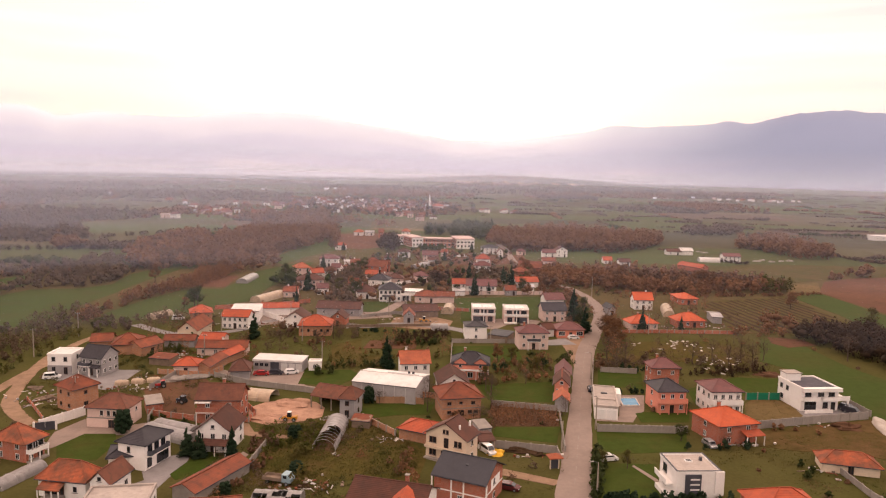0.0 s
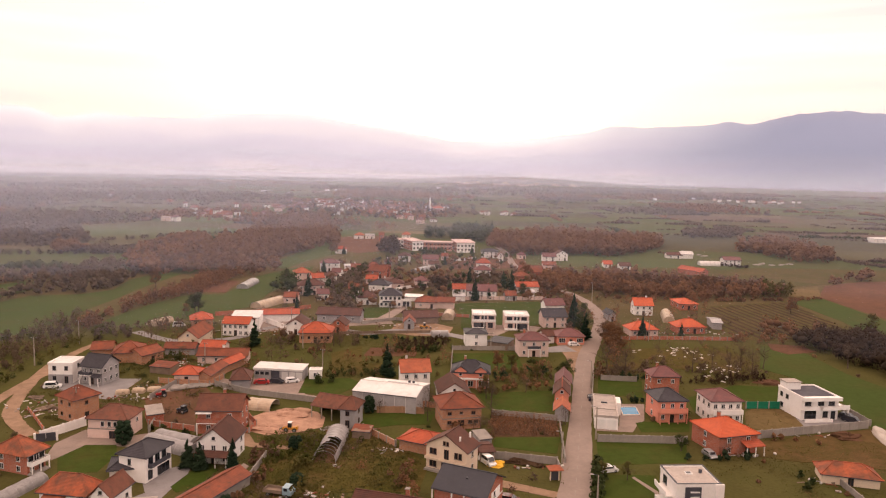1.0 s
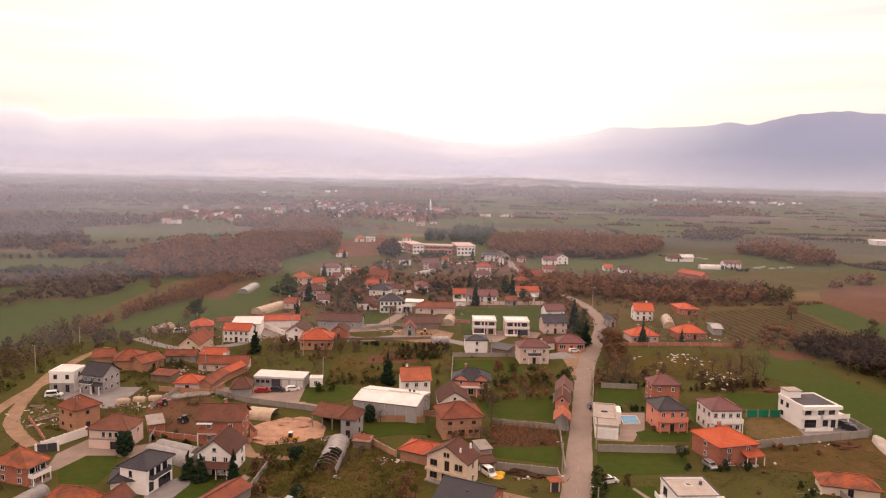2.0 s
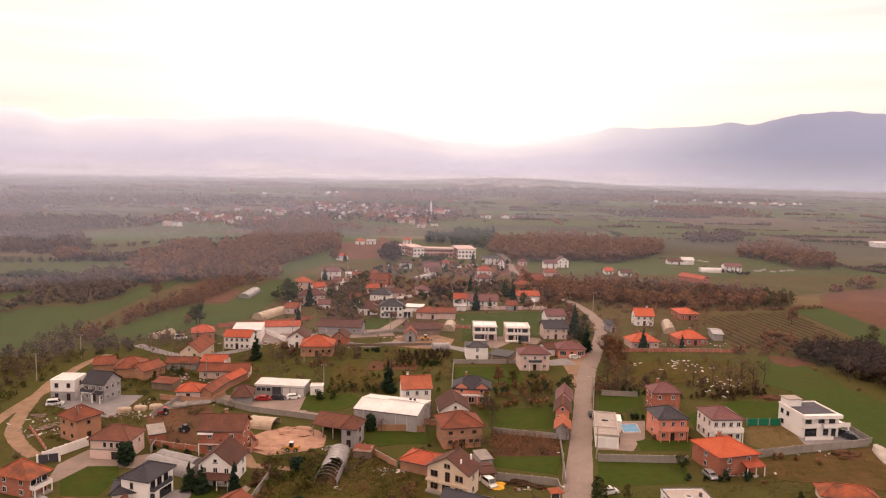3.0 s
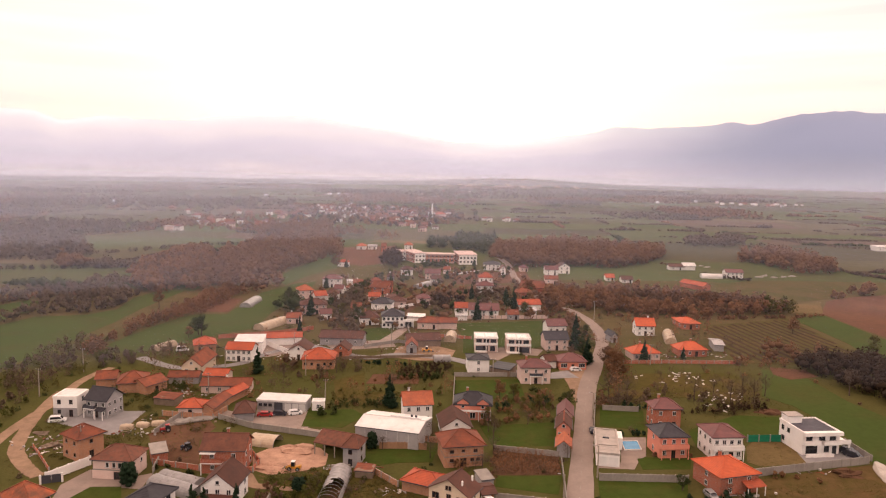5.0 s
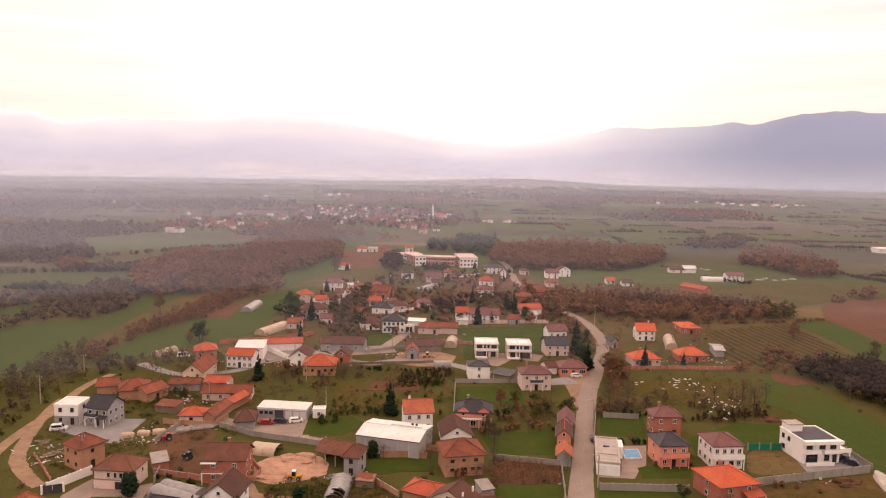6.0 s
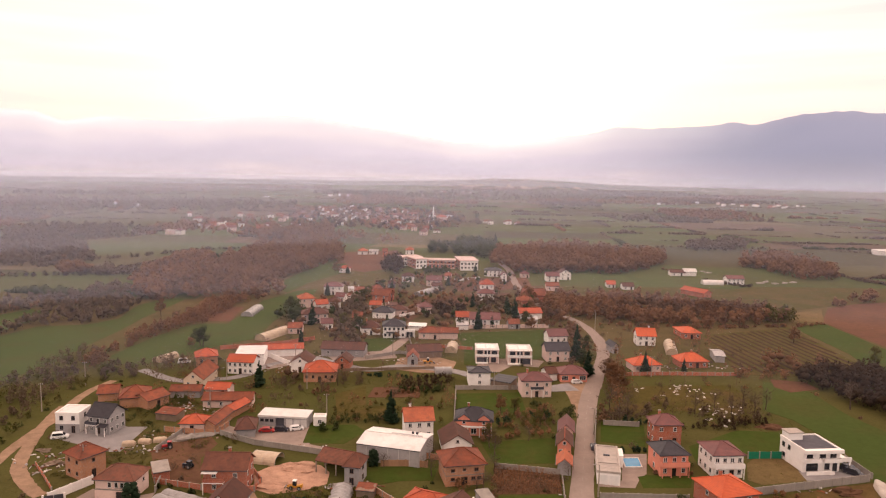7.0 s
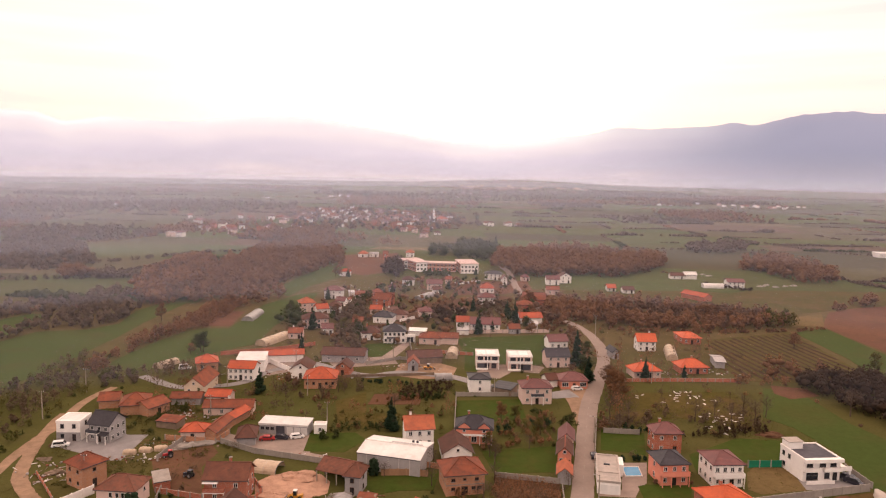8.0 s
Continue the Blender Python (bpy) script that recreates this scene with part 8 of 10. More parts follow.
car("dark car in the walled yard", 108.09, 178.52, -50, 'car_dark', 'suv')
car("white van beside the old barns", -101.17, 268.79, 15, 'car_white', 'van')
car("white car under a cover near the lawn", 36.66, 142.82, 15, 'car_white', 'hatch')
old_truck("old flatbed lorry with pale blue cab among scrap", -29.87, 128.68, -14)
tractor("dark old tractor in the earth yard", -64.51, 172.6, 160)
tractor("small red tractor with white cab by the wall", -74.53, 184.91, 200, 'car_red')
loader("yellow wheel loader on the sand", -34.87, 161.95, 175)
loader("yellow digger at the lane", -5.83, 274.88, 10)
heap("tarpaulin", "crumpled bright yellow tarpaulin on the grass", 12.84, 144.79, 0, 2.0, 1.3, 0.9, "tarp_yellow", "tarpaulin", 3, 0.7)
heap("sand_mound", "low heap of pale sand", -36.46, 174.07, 0, 4.5, 3, 1.0, "sand", "heap", 4, 0.5)
heap("sand_mound", "low heap of pale sand", -40.19, 162.76, 0, 5, 2.5, 0.8, "sand", "heap", 6, 0.5)
heap("earth_mound", "heap of brown soil beside the wall", 100.58, 165.45, 0, 4.2, 2.0, 1.0, "soil", "heap", 7, 1.0)
heap("scrap_mound", "dark heap of scrap along the wall", 17.73, 146.28, -8, 3.4, 0.9, 0.7, "earth_dark", "heap", 8, 1.1)
heap("scrap_mound", "heap of scrap boards by the gate", 22.41, 144.71, -8, 1.2, 0.7, 0.6, "earth_dark", "heap", 9, 1.1)
heap("scrap_mound", "mixed scrap heap beside the truck", -25.04, 127.22, -8, 1.8, 1.0, 0.5, "earth_dark", "heap", 10, 1.1)
heap("scrap_mound", "grey rubble beside the polytunnel", -23.41, 163.83, 10, 3.0, 1.2, 0.7, "concrete", "heap", 11, 0.9)
heap("scrap_mound", "scrap and branches in the earth yard", -99.21, 173.28, 10, 2.4, 1.2, 0.8, "wood_grey", "heap", 12, 0.9)
heap("scrap_mound", "scrap and pale stones in the yard", -106.55, 181.58, 10, 2.0, 1.2, 0.6, "wood_grey", "heap", 13, 0.9)
heap("scrap_mound", "grey scrap along the long wall", -71.3, 192.38, 25, 7.0, 1.6, 1.0, "concrete", "heap", 14, 0.9)
heap("earth_mound", "brown earth mound near the red barn", 101.67, 209.69, 0, 4, 2, 1.0, "soil", "heap", 15, 0.6)
heap("rubble_mound", "low heap of grey rubble on the farm pasture", 228, 501.8, 0, 3.2, 1.6, 0.9, "concrete", "heap", 20, 0.6)
heap("rubble_mound", "low heap of grey rubble on the farm pasture", 235, 508.4, 23, 2.9, 1.6, 0.9, "concrete", "heap", 21, 0.6)
heap("rubble_mound", "low heap of grey rubble on the farm pasture", 237.9, 500.4, 6, 2.6, 1.6, 0.9, "concrete", "heap", 22, 0.6)
heap("rubble_mound", "low heap of grey rubble on the farm pasture", 247.1, 504.4, 29, 3.2, 1.6, 0.9, "concrete", "heap", 23, 0.6)
heap("rubble_mound", "low heap of grey rubble on the farm pasture", 254.8, 508.2, 12, 2.9, 1.6, 0.9, "concrete", "heap", 24, 0.6)
heap("rubble_mound", "low heap of grey rubble on the farm pasture", 206.5, 557.3, 35, 2.6, 1.6, 0.9, "concrete", "heap", 25, 0.6)
heap("rubble_mound", "low heap of grey rubble on the farm pasture", 208.6, 550.8, 18, 3.2, 1.6, 0.9, "concrete", "heap", 26, 0.6)
bale("cream sheeting over a low rounded stack", -85.99, 186.57, 5, 3.4, 1.1)
bale("cream sheeting over a low rounded stack", -82.3, 188.39, -8, 3.4, 1.1)
bale("cream sheeting over a low rounded stack", -78.63, 189.71, 12, 3.4, 1.1)
tent_cover("cream tarpaulin shelter open to the yard", -45.79, 178.36, -12, 7, 6, 2.2)
gatehouse("small roadside gateway with orange tiled cap", 24.5, 137.94, 10)
courtyard_gate("dark metal double gate of the courtyard", -87.86, 152.51, 22)
pole("pale concrete utility pole with crossarm", -124.59, 211.86, 9)
pole("pale concrete utility pole with crossarm", -124.51, 238.52, 8.5)
pole("pale concrete utility pole with crossarm", -87.84, 165.99, 8.5)
pole("pale concrete utility pole with crossarm", -35.82, 212.86, 7)
pole("pale concrete utility pole with crossarm", -47.2, 239.34, 7.5)
pole("pale concrete utility pole with crossarm", -78.06, 248.21, 7.5)
pole("pale concrete utility pole with crossarm", -57.69, 427.58, 8)
pole("pale concrete utility pole with crossarm", 74.97, 340.37, 10)
pole("pale concrete utility pole with crossarm", 79.93, 262.01, 8)
pole("pale concrete utility pole with crossarm", -58.63, 274.46, 7)
pole("pale concrete utility pole with crossarm", -73.88, 217.58, 7)
pole("pale concrete utility pole with crossarm", -20.49, 284.13, 7)
pole("pale concrete utility pole with crossarm", 18.69, 244.73, 6)
pole("slim street lamp at the road edge", 45.22, 201.28, 8, False, "street_lamp", 180)
pole("slim street lamp at the road edge", 37.94, 160.87, 8, False, "street_lamp", 180)
pole("slim street lamp at the road edge", 30.42, 125.23, 7, False, "street_lamp", 180)
pole("slim street lamp at the road edge", 27.5, 146.82, 7, False, "street_lamp", 180)
school("long two-storey white and brick-red school with pale flat roofs", -3.97, 538.87, -6)
clutter("scrap timber and crates in the old yard", -99.3, 175.52, 9, 6, 40, 1)
clutter("strewn boards in the earth yard", -101.03, 170.97, 5, 5, 25, 2)
clutter("timber and crates beside the truck", -24.51, 127.25, 9, 4, 40, 3)
clutter("pale rubbish along the garden row", -10.21, 151.38, 14, 1.2, 24, 4)
clutter("boards and pipes by the polytunnel", -22.68, 163.49, 6, 2, 25, 5)
clutter("pallets beside the yard wall", -81.67, 183.39, 9, 3, 30, 6)
clutter("scrap beside the long garden wall", -70.51, 194.62, 12, 3, 35, 7)
clutter("rubbish by the boundary wall", 93.85, 165.79, 5, 1.5, 8, 8)
clutter("boards beside the low barn", 80.37, 139.48, 4, 4, 14, 9)
clutter("crates at the roadside gate", 21.72, 144.08, 5, 2, 15, 10)
clutter("scrap on the workshop apron", -33.56, 185.91, 5, 3, 20, 11)
clutter("pale clutter in the old farmyard", -78.96, 215.79, 9, 4, 30, 12)
clutter("pots and boxes on the terrace", 69.47, 154.01, 5, 3, 25, 13)
clutter("crates behind the houses", -12.66, 276.25, 14, 3, 30, 14)
clutter("logs and boards behind the shed", 21.32, 247.49, 8, 3, 25, 15)
clutter("rubbish on rough grass", -20.95, 142.03, 1.5, 1, 4, 16)
clutter("garden clutter by the lane", -46.06, 260.63, 14, 3, 25, 17)
clutter("pale building rubble behind the villa", -4.34, 317.22, 16, 8, 36, 31)
clutter("boards and sheets beside the barns", -41.44, 287.49, 18, 6, 40, 32)
clutter("stacked boards in the northern gardens", 13.6, 397.16, 20, 10, 36, 33)
clutter("garden clutter by the northern lane", -28.7, 401.47, 18, 10, 36, 34)
clutter("timber and pale sheets in the old quarter", -65.98, 263.43, 16, 8, 40, 35)
clutter("rubble beside the stables", -85.9, 219.98, 10, 5, 30, 36)
clutter("pale scrap on the farmyard grass", 91.09, 274.74, 12, 4, 24, 37)
clutter("stacked blocks by the eastern farms", 113.44, 277.04, 8, 3, 18, 38)
clutter("clutter beside the grey house", 50.15, 286.31, 8, 4, 20, 39)
STONE_FIELD = [(87.65, 247.86), (91.59, 245.76), (90.42, 224.75), (74.09, 243.35)]
house("house", "small white house below the school", -24.84, 482.31, 1.48, 9.27, 9.0, 4, roof='hip', rise=2.2, tiles='tile_brown', front=2, chimneys=0)
house("house", "pale house with red gable below the school", -6.62, 466.6, 2.09, 10.85, 9.0, 4, roof='gable', rise=2.6, tiles='tile_maroon', front=3, chimneys=0, wall='plaster_pink')
house("house", "white house with pointed red roof", 28.25, 456.98, 1.76, 9.56, 9.0, 3.4, roof='hip', rise=3.2, tiles='tile_red', front=3, floors=1, chimneys=0)
house("house", "small orange-roofed house on the far edge", -73.9, 632.87, 0.68, 9.1, 10.0, 3.2, roof='hip', rise=2.4, tiles='tile_orange', front=1, floors=1, chimneys=0)
house("house", "small brick house on the far edge", -52.36, 617.7, 0.23, 4.94, 9.0, 5, roof='gable', rise=2.6, tiles='tile_old', front=1, chimneys=0, wall='brick')
house("house", "orange-roofed house behind the school", -31.76, 640.88, 0.57, 8.2, 10.0, 4, roof='hip', rise=2.4, tiles='tile_orange', front=2, chimneys=0)
house("house", "low white building on the far edge", -64.11, 633.83, -1.07, 8.66, 8.0, 3, roof='gable', rise=1.4, tiles='sheet_grey', front=2, floors=1, chimneys=0)
house("house", "red-roofed farmhouse across the fields", 113.49, 474.18, -1.13, 6.46, 9.0, 2.3, roof='gable', rise=2.2, tiles='tile_red', front=2, floors=1, chimneys=0)
house("house", "low farmhouse with pale walls across the fields", 123.26, 467.05, -1.05, 8.24, 9.0, 2.3, roof='gable', rise=2.0, tiles='tile_brown', front=2, floors=1, chimneys=0)
house("house", "pale house among brown trees", -10.12, 376.5, 12.32, 7.68, 9.0, 3.6, roof='hip', rise=2.2, tiles='tile_maroon', front=2, chimneys=0, floors=1, wall='plaster_pink')
house("house", "small white house among brown trees", -42.93, 347.13, 5.03, 5.54, 8.0, 3.4, roof='gable', rise=2.2, tiles='tile_old', front=2, chimneys=0, floors=1)
house("house", "brick house beside the lane", -32.16, 410.81, 0.98, 5.92, 9.0, 4.2, roof='gable', rise=2.6, tiles='tile_old', front=2, chimneys=0, wall='brick')
house("house", "white house at the northern bend", 42.39, 492.39, -1.39, 4.75, 9.0, 4.2, roof='gable', along='y', rise=2.4, tiles='tile_maroon', front=1, chimneys=0)
house("house", "small pale house by the northern road", 71.13, 456.27, -1.08, 9.15, 9.0, 3.2, roof='gable', rise=2.0, tiles='tile_old', front=2, floors=1, chimneys=0, wall='plaster_pink')
house("house", "small house with maroon roof by the wood", 46.54, 401.61, -9.67, 9.65, 10.0, 3.6, roof='hip', rise=2.4, tiles='tile_old', front=2, floors=1, chimneys=0, wall='brick')
house("house", "far white cottage in western fields", -398.82, 752.67, -0.93, 6.04, 10.0, 4, roof='hip', rise=2, tiles='tile_brown', front=1, floors=1, chimneys=0)

# ---- far settlements ----
far_village(-343.0, 991.07, 22, 60, 7, 1, "houses of the far western hamlet")
far_village(-274.75, 874.79, 20, 25, 8, 2, "houses of the far western hamlet")
far_village(-227.8, 870.0, 25, 20, 7, 3, "houses of the far western hamlet")
far_village(-211.84, 1117.83, 28, 60, 22, 4, "houses of the mosque village")
far_village(-159.52, 1161.58, 35, 80, 26, 5, "houses of the mosque village")
far_village(-83.33, 1028.72, 35, 50, 24, 6, "houses of the mosque village")
far_village(-40.89, 1109.23, 30, 60, 14, 7, "houses of the mosque village")
far_village(-21.54, 879.58, 12, 25, 6, 8, "houses of the mosque village")
far_village(85.0, 1012.46, 20, 12, 5, 9, "houses of the eastern hamlet")
far_village(-137.93, 2107.95, 170, 250, 22, 10, "houses of the hill town")
far_village(95.96, 3146.76, 170, 120, 36, 11, "houses of the hill town")
far_village(340, 3060, 150, 50, 34, 12, "houses of the hill town")
far_village(679.7, 1805.92, 90, 50, 10, 13, "houses of the eastern hamlet")
far_village(812.48, 1747.33, 70, 50, 10, 14, "houses of the eastern hamlet")
far_village(-716.05, 1238.56, 200, 100, 8, 15, "houses of the western plain")

def hill_blocks(n, seed):
    """Pale blocks of flats on the crown and slope of the far town hill."""
    rng = random.Random(seed)
    for k in range(n):
        x, y = rng.choice(((70, 2840), (190, 2850), (280, 2800), (390, 2820), (450, 2810), (330, 2760)))
        x, y = x + rng.gauss(0, 60), y + rng.gauss(0, 22)
        ob = house("flats", "pale far block of flats on the town hill", x, y, rng.uniform(-20, 20), rng.uniform(7, 16), 10, rng.uniform(4, 9), "flat", wall="plaster_pink", tiles="flat_roof_pale", floors=2, front=3, chimneys=0, category="apartment block", group="blocks of the hill town", far=True, door=False)
        ob.location.z = rise_at(x, y)


hill_blocks(34, 5)

# ---- walls and fences ----
garden_wall("grey concrete garden wall beside the pool plot", [(38.16, 159.44), (59.03, 159.26)], 1.8, "concrete")
garden_wall("grey concrete wall of the modern house's plot", [(72.96, 162.27), (90.36, 167.11), (109.55, 172.29)], 2.0, "concrete")
garden_wall("concrete boundary wall beside the yard", [(110.87, 185.5), (111.34, 174.05)], 1.6, "concrete")
garden_wall("white rendered courtyard wall with dark gate", [(-89.47, 153.1), (-84.09, 162.65)], 2.2, "plaster_white", cap='plaster_white')
garden_wall("long grey wall along the lane", [(-63.45, 195.16), (-51.99, 188.59), (-35.46, 183.81), (-25.87, 180.69)], 1.6, "concrete")
garden_wall("pale block wall beside the garden plot", [(14.3, 176.2), (30.63, 172.98)], 1.5, "concrete")
garden_wall("grey block wall below the vegetable strip", [(12.61, 148.49), (26.24, 145.83), (26.26, 142.26)], 1.7, "concrete")
garden_wall("green plastic mesh fence", [(84.33, 185.55), (93.92, 186.22)], 2.0, "plastic_green", t=0.06, name='fence', category='fence')
garden_wall("brick garden wall with worn top", [(-17.6, 163.4), (-13.4, 158.4), (-9.2, 153.6)], 1.6, "block")
garden_wall("tan board fence behind the warehouse", [(-15.4, 175.8), (-9.0, 176.2), (-3.4, 175.6)], 1.8, "wood_tan", t=0.08, post=2.0, cap="wood_tan", name="fence", category="fence")
garden_wall("long brick wall behind the houses", [(-5.69, 182.1), (2.61, 179.89)], 1.6, "block")
garden_wall("grey wall between fields and gardens", [(4.97, 241.8), (27.98, 243.14)], 1.5, "concrete")
garden_wall("wall along the terrace", [(4.91, 237.8), (3.98, 207.99)], 1.5, "concrete")
garden_wall("concrete wall along a garden", [(-36.76, 146.31), (-37.64, 132.05)], 1.5, "concrete")
garden_wall("grey stone wall beside the yard", [(-76.86, 182.77), (-74.46, 198.79)], 1.5, "concrete")
garden_wall("long red brick wall along the pasture edge", [(-93.7, 289.9), (-80.4, 295.4), (-68.6, 301.0), (-57.7, 309.9)], 1.7, "brick", cap="brick")
garden_wall("wall of the northern gardens", [(11.84, 338.4), (52.67, 343.75)], 1.8, "plaster_pink")
garden_wall("red brick wall before the low house", [(70.03, 262.89), (87.89, 264.66), (114.31, 265.39)], 1.4, "brick")
garden_wall("long dark fence along the village street", [(-37.65, 261.5), (-3.44, 266.98)], 1.1, "wood_grey", t=0.08, name='fence', category='fence', cap='wood_grey')
garden_wall("low crumbling brick wall beside the dirt lane", [(-103.65, 172.53), (-97.75, 165.74), (-91.87, 158.72)], 0.9, "brick")
sheet("vegetable_plot", "rust-red garden plot of dry stalks", [(-25.24, 231.2), (-23.91, 242.36), (-7.06, 244.79), (-7.58, 232.04)], 0.167, "ploughed", category='garden bed')
hedge("dark green bushes beside the rust-red plot", [(-6.3, 233.67), (0.01, 240.53), (2.99, 244.08)], 2.2, 2.2, material='leaf_green', seed=40, spread=1.2)
hedge("dry brown stalks in the garden plot", [(-23.18, 235.22), (-7.82, 238.21)], 1.6, 1.0, material='leaf_rust', seed=41, spread=2.2)
garden_wall("concrete fence panels along the road", [(50.35, 221.39), (42.41, 186.46)], 1.4, "concrete")
garden_wall("pale wall beside the road", [(30.87, 170.09), (28.25, 146.86)], 1.3, "concrete")
garden_wall("pale wall below the school", [(4.43, 484.11), (25.49, 497.84)], 1.6, "plaster_white", cap='plaster_white')
garden_wall("white wall beside the northern houses", [(-22.85, 362.26), (-12.93, 372.99)], 1.5, "plaster_white", cap='plaster_white')
garden_wall("pale block wall between gardens", [(-52.77, 345.91), (-37.1, 332.0)], 1.4, "plaster_pink", cap='plaster_pink')
garden_wall("brick garden wall of the middle houses", [(-1.58, 300.48), (13.04, 297.25)], 1.4, "brick")
garden_wall("pale garden wall beside the villa", [(-16.3, 322.79), (-13.31, 299.11), (-3.74, 283.75)], 1.3, "concrete")
garden_wall("grey wall behind the garages", [(48.78, 285.05), (61.42, 289.79)], 1.5, "concrete")
garden_wall("low wall along the far lane", [(-31.14, 279.63), (-18.02, 288.97), (-3.74, 283.75)], 1.3, "concrete")
garden_wall("white rendered wall of the villa lane", [(-69.78, 278.65), (-59.25, 267.13)], 2.0, "plaster_white", cap='plaster_white')
garden_wall("brick wall of the stable yard", [(-80.38, 197.19), (-65.03, 195.04), (-63.33, 202.59)], 1.5, "block")
garden_wall("brick wall round the red house yard", [(-47.0, 170.36), (-43.96, 165.25), (-44.23, 160.23), (-49.8, 161.0)], 1.3, "brick")
garden_wall("brick wall of the earth yard", [(-69.36, 163.61), (-57.01, 160.55)], 1.4, "brick")
garden_wall("concrete wall beside the low barn", [(83.78, 142.46), (83.53, 128.22), (85.03, 120.56)], 1.3, "concrete")
garden_wall("grey wall of the polytunnel yard", [(-67.35, 158.78), (-68.74, 166.44), (-72.68, 171.61)], 1.6, "concrete")
heap("covered_clamp", "long low clamp under pale white sheeting", 109.8, 164.5, -12, 2.2, 8.5, 1.2, "film_white", "heap", 31, 0.2)
sheet("field", "bare brown patch beside the wood", [(125.35, 261.85), (137.0, 258.48), (137.83, 250.01), (125.36, 245.61), (122.22, 251.91)], 0.173, "ploughed", category='field')
sheet("path", "pale concrete path to the villa", [(-25.93, 292.78), (-21.72, 307.02), (-18.39, 318.26), (-14.26, 318.78), (-17.67, 302.36), (-21.53, 288.58)], 0.176, "paving", category='path')
sheet("path", "pale footpath across the lawn", [(41.55, 140.5), (44.54, 133.66), (44.5, 128.23), (43.62, 128.19), (43.58, 133.1), (40.92, 139.91)], 0.179, "paving", category='path')
sheet("path", "pale track past the gateway", [(11.66, 138.36), (24.1, 132.63), (26.02, 134.01), (25.7, 132.21), (23.14, 130.09), (11.43, 135.1)], 0.182, "dirt_road", category='path')
sheet("yard", "concrete apron before the brick house", [(-58.33, 164.32), (-44.03, 159.5), (-41.32, 154.28), (-31.93, 152.45), (-31.52, 150.47), (-41.94, 151.85), (-57.66, 160.51)], 0.185, "dirt_road", category='yard')
sheet("yard", "pale concrete path beside the garden wall", [(-46.1, 124.78), (-43.5, 133.05), (-40.72, 143.01), (-39.14, 141.62), (-41.61, 130.57), (-43.46, 121.73), (-45.98, 121.61)], 0.188, "paving", category='yard')

# ---- trees ----
tree("conifer", -15.28, 208.26, 10, 1.15)
tree("conifer", 16.69, 393.4, 9)
tree("conifer", 17.28, 337.32, 11)
tree("conifer", 37.6, 361.81, 12)
tree("conifer", 56.14, 286.96, 12, 1.1)
tree("conifer", 55.7, 261.47, 10, 1.2)
tree("conifer", 78.58, 265.88, 9)
tree("conifer", 54.8, 283.51, 11)
tree("conifer", -64.44, 340.61, 11, 1.1)
tree("conifer", -51.48, 140.35, 6.0, 1.5)
tree("conifer", -48.89, 139.62, 5.6, 1.5)
tree("bush", -70.2, 152.2, 5.4, 1.2, "in a paved courtyard")
tree("conifer", -41.77, 138.87, 7, 1.0)
tree("bush", -17.45, 175.95, 4.8, 1.0)
tree("bush", -27.32, 133.1, 2.6, 1.9)
tree("bush", -31.47, 151.46, 3, 1.8)
tree("bush", -38.56, 123.36, 2.6, 1.5)
tree("conifer", -61.06, 297.23, 9, 0.8)
tree("conifer", -70.53, 421.37, 8, 1.1)
tree("conifer", 34.74, 379.93, 9, 1.2)
tree("conifer", 53.65, 738.85, 12)
tree("conifer", 36.38, 726.91, 12)
tree("conifer", 18.87, 543.68, 7)
tree("conifer", -64.34, 241.0, 9, 1.2)
tree("conifer", 94.18, 267.18, 6)
tree("conifer", 60.73, 311.62, 9)
tree("green", -104.25, 295.85, 9, 1.3)
tree("green", -37.87, 430.95, 9)
tree("green", 56.23, 154.92, 4, 1.5)
tree("green", 38.84, 207.75, 7, 1.2)
tree("green", 41.64, 345.5, 8, 1.2)
tree("rust", 60.96, 242.95, 11, 1.2)
tree("rust", 141.79, 376.25, 10, 1.3)
tree("rust", -144.6, 353.8, 10)
tree("rust", 50.84, 412.18, 10, 1.2)
tree("olive", -48.16, 333.64, 8, 1.1)
tree("brown", -43.63, 340.46, 8)
tree("brown", -57.42, 366.5, 8, 1.2)
tree("rust", 19.08, 218.77, 6, 1.3)
tree("bare", 99.67, 225.53, 9, 1.3)
tree("bare", 93.01, 218.31, 8, 1.3)
tree("bare", 90.04, 224.72, 8, 1.2)
tree("bare", 100.5, 218.93, 9, 1.2)
tree("bare", 82.11, 220.69, 8, 1.2)
tree("bare", 58.9, 215.54, 9, 1.3)
tree("bare", 55.01, 221.78, 9, 1.3)
tree("bare", 54.62, 208.99, 8, 1.2)
tree("bare", 13.65, 189.34, 6, 1.3)
tree("bare", 14.88, 184.51, 6)
tree("bare", 32.3, 170.32, 5)
tree("bare", 25.36, 195.4, 5, 1.3)
tree("bare", -1.94, 181.2, 6, 1.2)
tree("bare", -16.01, 229.79, 5, 1.3)
tree("bare", -37.04, 243.61, 7, 1.2)
tree("bare", -41.53, 235.09, 6, 1.2)
tree("bare", 136.9, 228.66, 10, 1.2)
tree("bare", 107.42, 226.18, 8, 1.2)
tree("bare", -14.61, 175.24, 4.2, 1.2)
tree("bare", -2.15, 170.36, 6, 1.2)
tree("bare", 10.62, 164.28, 4.5, 1.5)
tree("bare", 13.89, 174.43, 5, 1.3)
tree("bare", 9.05, 163.9, 3.5, 1.4)
tree("bare", 65.23, 150.77, 4, 1.3)
tree("olive", 23.64, 219.15, 5, 1.4)
tree("olive", 30.16, 207.06, 5, 1.4)
tree("olive", 14.0, 195.27, 5, 1.2)
